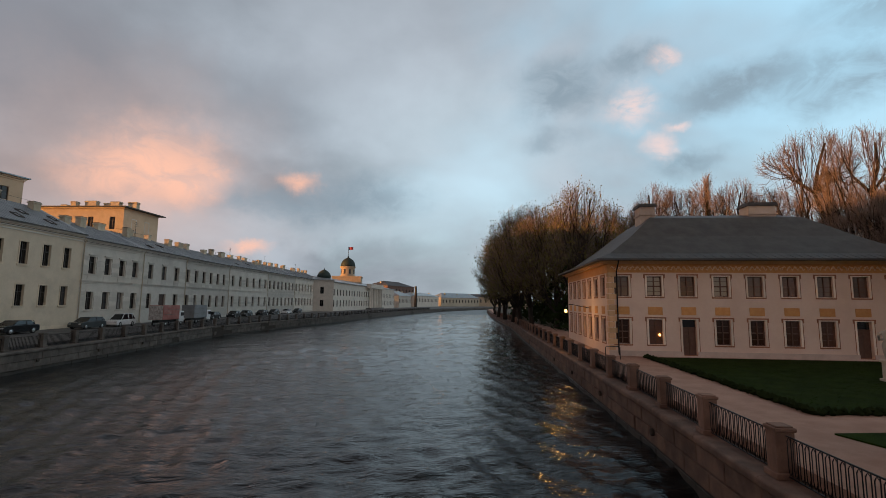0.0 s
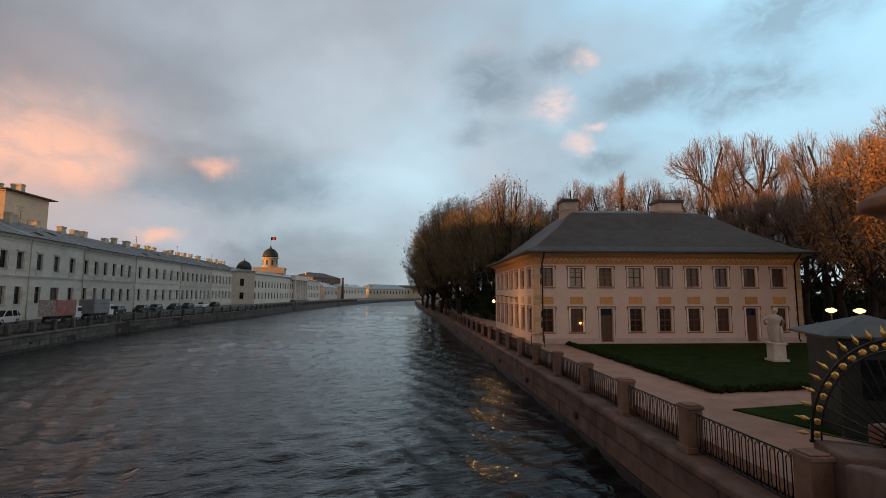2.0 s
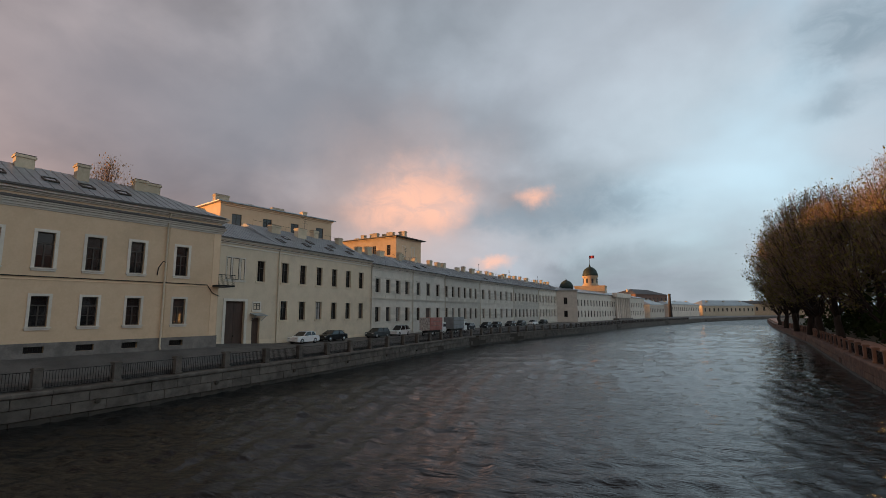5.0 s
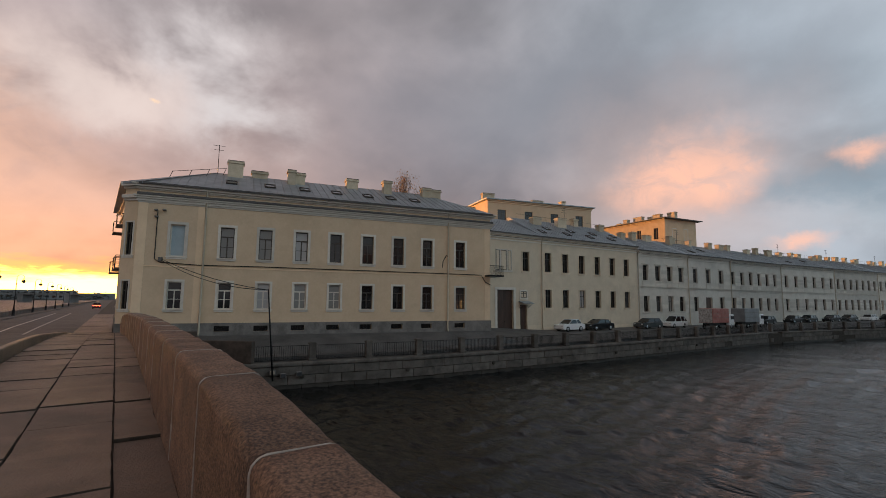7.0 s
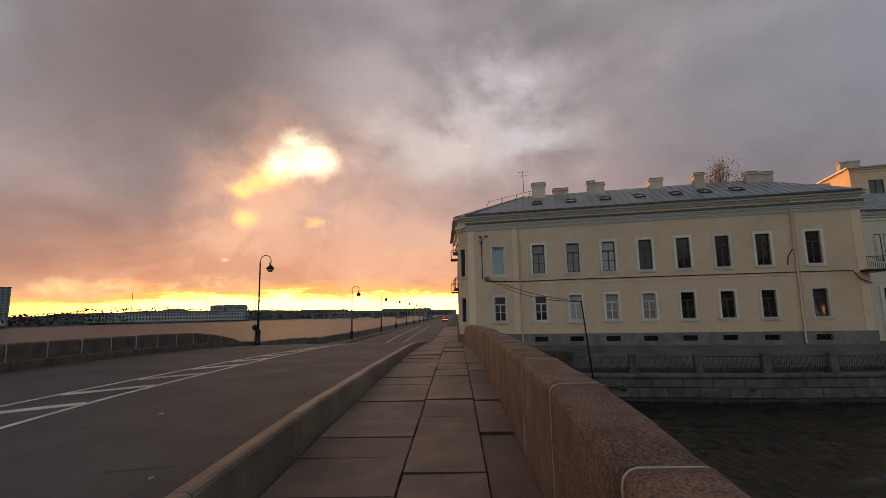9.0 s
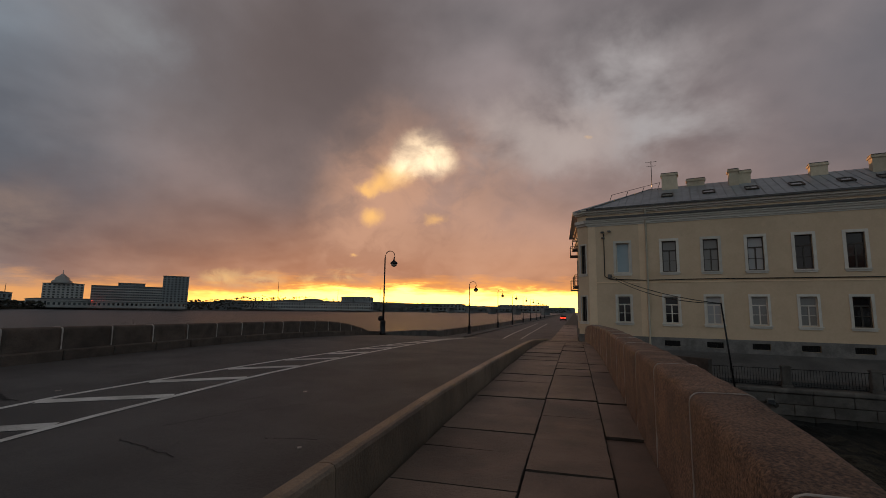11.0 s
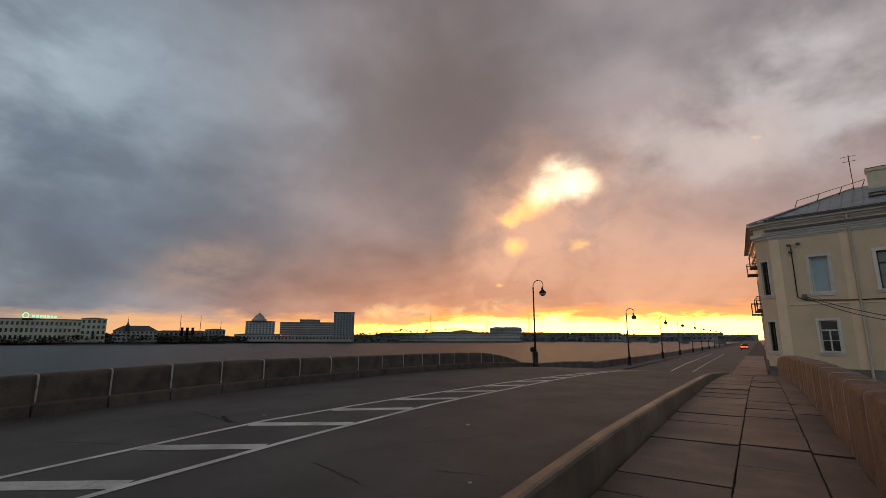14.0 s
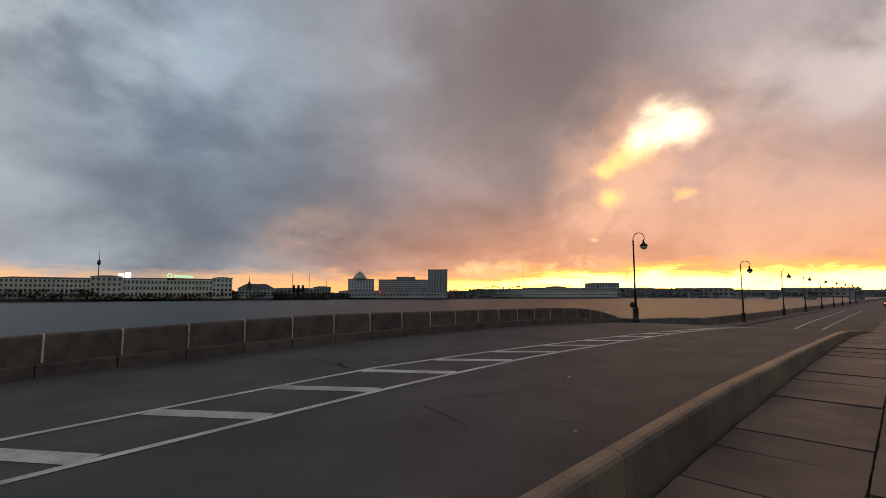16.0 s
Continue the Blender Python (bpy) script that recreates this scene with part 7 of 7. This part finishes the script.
TYRE_MESH = mesh_of("tyre", turned([(0.2, -0.10), (0.31, -0.10), (0.335, -0.07), (0.335, 0.07), (0.31, 0.10), (0.2, 0.10)], 18), TYRE)
RIM_MESH = mesh_of("rim", turned([(0.02, -0.11), (0.19, -0.105), (0.2, -0.09), (0.2, 0.09), (0.19, 0.105), (0.02, 0.11)], 14), RIM)
HEADLIGHT = surf("headlight_glass", (0.45, 0.46, 0.47), (0.55, 0.56, 0.57), 5.0, 0.15, 0.0)
TAIL = surf("tail_light_red", (0.25, 0.02, 0.02), (0.32, 0.03, 0.03), 5.0, 0.2, 0.0)


def car(s, side, paint, label, length=4.4, tall=1.5, estate=False):
    """A parked car; s metres along the row, side metres out from the fronts."""
    (x, y), u = along(ROW, s + 11.0)
    q = (x + u[1] * side, y - u[0] * side)
    z = lerp_line([(3, left_base(y) * 0.7), (10, 0.1)], side)
    c = thing("car", frame_at(q, u, z), label, "car", "parked cars")
    L, W = length, 0.86
    nose, tailz = 0.78, 0.92
    body = [(0, 0.30), (0, 0.70), (0.08, 0.86), (1.05, 0.97), (L - 0.35 if estate else L - 0.75, 1.0), (L - 0.06, 0.92), (L, 0.62), (L, 0.30), (L - 0.45, 0.22), (0.45, 0.22)]
    bm = bmesh.new()
    rings = [[bm.verts.new((px, w, pz)) for px, pz in body] for w in (-W, W)]
    bm.faces.new(rings[0]), bm.faces.new(rings[1][::-1])
    for i in range(len(body)):
        j = (i + 1) % len(body)
        bm.faces.new((rings[0][i], rings[0][j], rings[1][j], rings[1][i]))
    bmesh.ops.recalc_face_normals(bm, faces=bm.faces[:])
    bmesh.ops.bevel(bm, geom=bm.edges[:], offset=0.06, segments=2, profile=0.5, affect="EDGES")
    part("body", bm, paint, c)
    cab = [(1.0, 0.96), (1.75, tall - 0.04), (2.1, tall), (L - 1.0 if not estate else L - 0.5, tall - 0.02), (L - 0.55 if not estate else L - 0.1, 1.0)]
    bm = bmesh.new()
    rings = [[bm.verts.new((px, sgn * (W - 0.06 - 0.16 * (pz - 0.95) / 0.55), pz)) for px, pz in cab] for sgn in (-1, 1)]
    bm.faces.new(rings[0]), bm.faces.new(rings[1][::-1])
    for i in range(len(cab)):
        j = (i + 1) % len(cab)
        bm.faces.new((rings[0][i], rings[0][j], rings[1][j], rings[1][i]))
    bmesh.ops.recalc_face_normals(bm, faces=bm.faces[:])
    bmesh.ops.bevel(bm, geom=bm.edges[:], offset=0.03, segments=1, profile=0.5, affect="EDGES")
    part("cabin_glass", bm, GLASS, c)
    part("roof_panel", soft_box(1.8, cab[3][0] + 0.05, -0.66, 0.66, tall - 0.05, tall + 0.02, 0.03, 2), paint, c)
    for px in (1.42, (1.7 + L - 0.6) / 2, L - 0.72):
        for sgn in (-1, 1):
            part("pillar", tube(bmesh.new(), [(px if px > 2 else 1.08, sgn * (W - 0.05), 0.98), (px if px > 2 else 1.85, sgn * (W - 0.2), tall - 0.02)], 0.04, 5), paint, c)
    for px in (0.82, L - 0.85):
        for sgn in (-0.78, 0.78):
            lathe_wheel(c, px, sgn)
    for sgn in (-0.62, 0.62):
        part("headlight", soft_box(-0.02, 0.1, sgn - 0.16, sgn + 0.16, 0.62, 0.76, 0.03, 1), HEADLIGHT, c)
        part("tail_light", soft_box(L - 0.08, L + 0.02, sgn - 0.14, sgn + 0.14, 0.70, 0.90, 0.03, 1), TAIL, c)
    part("bumper", soft_box(-0.05, 0.1, -0.8, 0.8, 0.3, 0.48, 0.04, 1), paint, c)
    return c


car(1.6, 2.4, CARWHITE, "small white hatchback parked by the house front", 4.0, 1.5)
car(7.0, 2.3, CARBLACK, "black saloon car parked by the house front", 4.5, 1.42)
car(17.4, 2.6, CARGREEN, "dark grey estate car parked on the street", 4.6, 1.46, True)
car(24.2, 2.5, CARWHITE, "white compact van parked on the street", 4.4, 1.75, True)
for s, pnt, lab in ((52, CARBLACK, "black saloon car in a row of parked cars"), (63, CARBLACK, "black saloon car in a row of parked cars"), (70, CARGREEN, "dark grey car in a row of parked cars"), (80, CARBLACK, "black saloon car in a row of parked cars"), (88, CARGREEN, "dark grey car in a row of parked cars"), (98, CARWHITE, "pale car in a row of parked cars"), (108, CARBLACK, "black saloon car in a row of parked cars")):
    car(s, 3.0, pnt, lab, 4.5, 1.5, s % 2 == 0)


PALEDOOR = surf("scrawled_pale_panel", (0.22, 0.20, 0.19), (0.52, 0.50, 0.48), 2.6, 0.6, 0.1, stain=(0.30, 0.10, 0.08), fine=3.0)


def truck(s, side, box_mat, label, rear_red=False):
    (x, y), u = along(ROW, s + 11.0)
    q = (x + u[1] * side, y - u[0] * side)
    t = thing("truck", frame_at(q, u, 0.1), label, "truck")
    part("cargo_box", soft_box(0, 4.6, -1.05, 1.05, 0.95, 3.1, 0.05, 2), box_mat, t)
    for z in (1.7, 2.4):
        part("strap", boxes((0.1, 4.5, -1.075, -1.055, z, z + 0.05)), PLINTH, t)
    part("cab", soft_box(4.75, 6.3, -0.95, 0.95, 0.5, 2.2, 0.15, 3), CARWHITE, t)
    part("windscreen", soft_box(5.2, 6.32, -0.97, 0.97, 1.4, 2.0, 0.05, 1), GLASS, t)
    part("chassis", boxes((0.0, 5.0, -0.5, 0.5, 0.55, 0.9)), IRON, t)
    for px in (1.0, 5.4):
        for sgn in (-0.85, 0.85):
            lathe_wheel(t, px, sgn)
    part("rear_door", boxes((-0.03, -0.005, -0.98, 0.98, 1.0, 3.05)), PALEDOOR if rear_red else box_mat, t)
    return t


truck(28.5, 6.2, REDVAN, "small truck with a faded red box and pale rear doors", True)
truck(37.5, 6.4, TARP, "small truck with a grey tarpaulin-covered box")
# far car on the road with its red lights on
c = car(0, 0, CARBLACK, "distant dark car with red tail lights on the road", 4.4, 1.5)
c.matrix_basis = pose(-150, -3.6, 1.18, 0, 0, 180)
del c["group"]
part("lit_tail_light", soft_box(-0.14, -0.07, -0.8, 0.8, 0.75, 0.95, 0.02, 1), REDGLOW, c, "glowing red tail light", m=pose(0, 0, 0))

# ---------------------------------------------------------------- far bank of the wide river


def far_block(name, az0, az1, dist, top, mat, label, floors=5, cols=18, base=0.0, depth=18, roof=1.5, glass=GLASS):
    a, b = polar(az1, dist), polar(az0, dist)
    w = math.hypot(b[0] - a[0], b[1] - a[1])
    u = ((b[0] - a[0]) / w, (b[1] - a[1]) / w)
    fh = (top - base - 2) / floors
    rows = [(cols, base + 2 + i * fh + fh * 0.2, base + 2 + i * fh + fh * 0.75, w / cols * 0.5) for i in range(floors)]
    return block(name, a, u, w, depth, base, top, mat, label, rows, FARROOF, roof, 0.6, "building", glass)


far_block("far_palace_block", 171.3, 178.5, 640, 22.0, FARCREAM, "long cream building on the far bank", 4, 22)
cream = far_block("far_palace_block", 159.8, 171.4, 642, 23.0, FARCREAM, "long cream building with tall pilasters and roof signs", 3, 34)
cw = 2 * 642 * math.sin(radians(11.6 / 2))
for i in range(35):
    part("pilaster", boxes((cw * i / 34 - 0.6, cw * i / 34 + 0.6, -0.8, -0.02, 3.0, 21.0)), FARCREAM, cream)
part("attic_band", boxes((0, cw, -1.2, -0.02, 21.0, 22.2)), FARCREAM, cream)
far_block("far_palace_wing", 169.4, 172.0, 638, 25.0, FARCREAM, "taller cream corner wing on the far bank", 4, 6)
far_block("far_palace_wing", 159.2, 161.2, 638, 25.2, FARCREAM, "taller cream corner wing on the far bank", 4, 5)
far_block("far_palace_block", 180.0, 184.0, 640, 24.0, FARWALL, "grey building on the far bank", 4, 14)
far_block("old_villa", 154.8, 158.6, 640, 12.5, FARPALE, "pale villa with a dark hipped roof and turret", 3, 10, roof=6.0)
villa = bpy.context.scene.objects["old_villa"]
v = thing("villa_turret", pose(*polar(157.44, 638), 12), "slim dark turret with a spire", "turret")
part("spire", turned([(2.0, 0), (2.0, 5), (2.6, 5.4), (1.2, 8), (0.3, 11), (0.1, 17)], 10), FARROOF, v)
absorb(villa, v)
resid = far_block("residence_tower", 143.3, 146.4, 770, 30.0, FARPALE, "tall pale residence tower with a stepped crown", 9, 9, depth=25)
v = thing("tower_crown", pose(*polar(145.0, 775), 30), "stepped crown with a spire on the tower", "tower")
part("crown", turned([(11, 0), (11, 3), (8, 5), (7, 8), (4.0, 10), (2, 12), (0.5, 13), (0.2, 18)], 12), FARPALE, v)
absorb(resid, v)
far_block("low_hall", 141.6, 147.5, 760, 10.0, FARPALE, "low pale hall beside the water", 1, 14)
hotel = far_block("hotel_block", 136.7, 142.75, 745, 28.5, FARWALL, "long grey hotel block of stacked window bands", 8, 30, depth=22, roof=0.6)
hw = 2 * 745 * math.sin(radians(6.05 / 2))
for i in range(8):
    part("balcony_band", boxes((0, hw, -0.9, -0.02, 1.6 + i * 3.31, 3.0 + i * 3.31)), FARPALE, hotel, "pale balcony band")
far_block("hotel_penthouse", 138.3, 140.6, 752, 33.0, FARWALL, "grey rooftop storey of the hotel", 1, 8, base=28, roof=0.5)
far_block("hotel_tower", 134.35, 136.75, 742, 44.5, FARWALL, "grey hotel tower beside the long block", 13, 7, roof=0.8, depth=30)
far_block("hotel_terrace", 134.5, 146.0, 735, 7.5, FARPALE, "low glazed terrace along the water", 1, 30, roof=0.4)
rl = thing("light_strip", pose(*polar(142.6, 732), 8.2, 0, 0, 232.6), "red light strip over the terrace entrance", "light")
part("strip", soft_box(-7, 7, -0.2, 0.2, 0, 1.4, 0.1, 1), REDGLOW, rl)
part("fascia", boxes((-7.5, 7.5, 0.25, 3.5, -1.0, 1.8)), FARWALL, rl)
far_block("long_works", 114.5, 131.2, 905, 13.5, FARPALE, "long pale works building on the far quay", 2, 60, roof=2.0)
far_block("works_gable", 120.0, 122.6, 900, 17.5, FARPALE, "pale gabled centre of the works", 3, 9, roof=3.0)
far_block("roof_block", 114.2, 118.0, 990, 27.0, FARWALL, "dark block behind the works", 3, 12)
far_block("far_houses", 150.0, 155.0, 700, 13.0, FARWALL, "low dark houses on the far bank", 2, 12)
far_block("far_houses", 148.4, 150.4, 720, 16.0, FARWALL, "low dark houses on the far bank", 2, 6)
far_block("far_houses", 103.0, 108.5, 1160, 17.5, FARWALL, "low dark houses on the far bank", 2, 12)
far_block("far_houses", 93.0, 99.0, 1450, 20.0, FARWALL, "low dark houses on the far bank", 2, 12)
for az, d, h0, h1 in ((125.17, 930, 0, 58), (152.8, 720, 0, 36), (150.9, 720, 0, 36), (171.4, 900, 0, 81), (148.9, 735, 0, 28), (118.4, 900, 0, 40), (113.4, 900, 0, 45)):
    mst = thing("mast", pose(*polar(az, d), h0), "thin dark mast on the far bank", "mast")
    part("mast", turned([(1.3 if h1 > 60 else 0.5, 0), (0.4, h1 * 0.7), (0.15, h1)], 6), IRON, mst)
    if h1 > 60:
        part("platform", turned([(0.5, h1 * 0.62), (2.6, h1 * 0.66), (2.6, h1 * 0.70), (0.5, h1 * 0.74)], 10), IRON, mst)
# warship-like funnels by the quay are plain stacks
for az in (151.6, 152.1, 152.6):
    st = thing("funnel", pose(*polar(az, 690), 0), "dark funnel by the far quay", "funnel", "dark funnels")
    part("pipe", turned([(1.6, 0), (1.6, 17), (1.9, 17.2), (1.9, 18)], 10), IRON, st)
# tree belt of the far bank
bm = bmesh.new()
rnd = random.Random(17)
for i in range(9000):
    az = rnd.uniform(90.5, 200)
    dist = lerp_line([(90, 1600), (100, 1300), (108, 1050), (120, 960), (133, 800), (140, 790), (146, 740), (149, 640), (175, 628), (200, 628)], az) + rnd.uniform(-4, 30 if az > 149 else 60)
    hmax = lerp_line([(90, 20), (100, 19), (108, 20), (113, 22), (118, 23), (122, 27), (128, 26), (133, 15), (140, 8), (150, 8), (156, 9), (160, 11), (163, 6), (170, 6), (173, 12), (200, 10)], az)
    hmax *= 0.86 + 0.22 * noise.noise(Vector((az * 0.9, 0.3, 0)))
    x, y = polar(az, dist)
    z, r = rnd.uniform(0.0, 1.0) * hmax, rnd.uniform(1.6, 3.2)
    vs = [bm.verts.new((x + rnd.uniform(-r, r), y + rnd.uniform(-r, r), z + rnd.uniform(-r, r) * 0.7)) for _ in range(4)]
    bm.faces.new(vs[:3]), bm.faces.new(vs[1:]), bm.faces.new((vs[0], vs[1], vs[3]))
tagged(part("far_tree_belt", bm, FARTREE), "dark distant tree belt along the far bank", "trees", kind="stuff")
bm = bmesh.new()
pts = [polar(az, lerp_line([(90, 1660), (100, 1360), (108, 1110), (120, 1010), (133, 850), (150, 745), (200, 700)], az)) for az in range(90, 201, 2)]
hs = [lerp_line([(90, 17), (100, 16), (108, 17), (113, 19), (118, 19), (124, 18), (133, 11), (145, 8), (200, 7)], az) + 2.0 * noise.noise(Vector((az * 0.35, 2, 0))) for az in range(90, 201, 2)]
for i in range(len(pts) - 1):
    (xa, ya), (xb, yb) = pts[i], pts[i + 1]
    prism(bm, [(xa, ya), (xb, yb), (xb * 1.06, yb * 1.06), (xa * 1.06, ya * 1.06)], -2, [hs[i], hs[i + 1], hs[i + 1], hs[i]])
tagged(part("far_low_town", bm, FARWALL), "hazy low roofs of the far town", "town", kind="stuff")
# low bridge far downstream
fb = thing("far_bridge", Matrix(), "long low bridge far down the wide river", "bridge")
a, b = polar(91.2, 760), polar(107.5, 1080)
d = math.hypot(b[0] - a[0], b[1] - a[1])
m = frame_at(a, ((b[0] - a[0]) / d, (b[1] - a[1]) / d), 0)
part("deck", boxes((0, d, 0, 14, 7.6, 9.4)), FARWALL, fb, m=m)
for i in range(6):
    part("pier", boxes((d * (i + 0.5) / 6 - 4, d * (i + 0.5) / 6 + 4, 0.5, 13.5, -4, 7.6)), FARWALL, fb, m=m)

# roof signs: a green ring with lettering in bars, and a white board
sign = thing("roof_sign", frame_at(polar(165.3, 636), (1, 0.25), 23.2), "green-lit roof sign with a ring emblem", "sign")
bm = bmesh.new()
tube(bm, [(2.6 * math.cos(radians(k * 15)), 0, 3.9 + 2.6 * math.sin(radians(k * 15))) for k in range(25)], 0.45, 6)
part("ring", bm, GREENGLOW, sign, "green ring")
part("letter_bars", boxes(*[(x, x + 2.2, -0.2, 0.2, 2.2, 4.6) for x in [-8.0 - i * 3.4 for i in range(7)]]), GREENGLOW, sign, "row of green bars")
part("stand", boxes((-31, 3, 0.3, 0.6, -1.0, 1.2)), IRON, sign)
board = thing("roof_board", frame_at(polar(169.3, 650), (1, 0.14), 22.5), "white lit roof board in two panels", "sign")
part("board", boxes((-7, -1, -0.2, 0.2, 1.5, 8)), SCREENGLOW, board)
part("board", boxes((0, 6, -0.2, 0.2, 1.0, 6.5)), SCREENGLOW, board)
part("stand", boxes((-7, 6, 0.25, 0.5, -1.0, 1.4)), IRON, board)

# ---------------------------------------------------------------- pavement slabs
rnd = random.Random(3)
# the cross joints near the eye, row by row; beyond them the lengths vary
ROWS = ((-1.965, -0.60, 0.9, 1.9, (6.2, 4.9, 3.6, 2.2, 0.9, -0.4, -1.7, -2.9, -3.8, -4.9, -6.08, -6.95, -7.95, -9.4, -11.4, -12.6, -13.7)),
        (-0.60, 0.345, 1.0, 1.7, (6.2, 4.8, 3.3, 2.1, 0.8, -0.5, -1.8, -3.1, -4.3, -5.55, -6.77, -8.2, -9.6, -11.2, -12.8, -14.2, -15.7)),
        (0.345, 0.86, 1.6, 2.6, (6.2, 4.1, 2.0, -0.3, -2.4, -4.7, -7.2, -9.5, -11.6, -13.9)))
for y0, y1, lo, hi, cuts in ROWS:
    cuts = list(cuts)
    while cuts[-1] > -40.5:
        cuts.append(cuts[-1] - rnd.uniform(lo, hi))
    for xa, xb in zip(cuts, cuts[1:]):
        yb = min(y1, near_y(xb) + 0.02) - 0.005
        part("slab", slab(xa - 0.006, xb + 0.006, y0 + 0.002, yb + 0.002, rnd.uniform(-0.016, 0.012) - (0.02 if y0 > 0 else 0)), SLAB, pave).data.materials.append(JOINT)
for i in range(30):
    x = -40.6 - i * 2.0
    part("slab", slab(x, x - 1.97, -2.4, 0.2, 0.0), SLAB, pave).data.materials.append(JOINT)
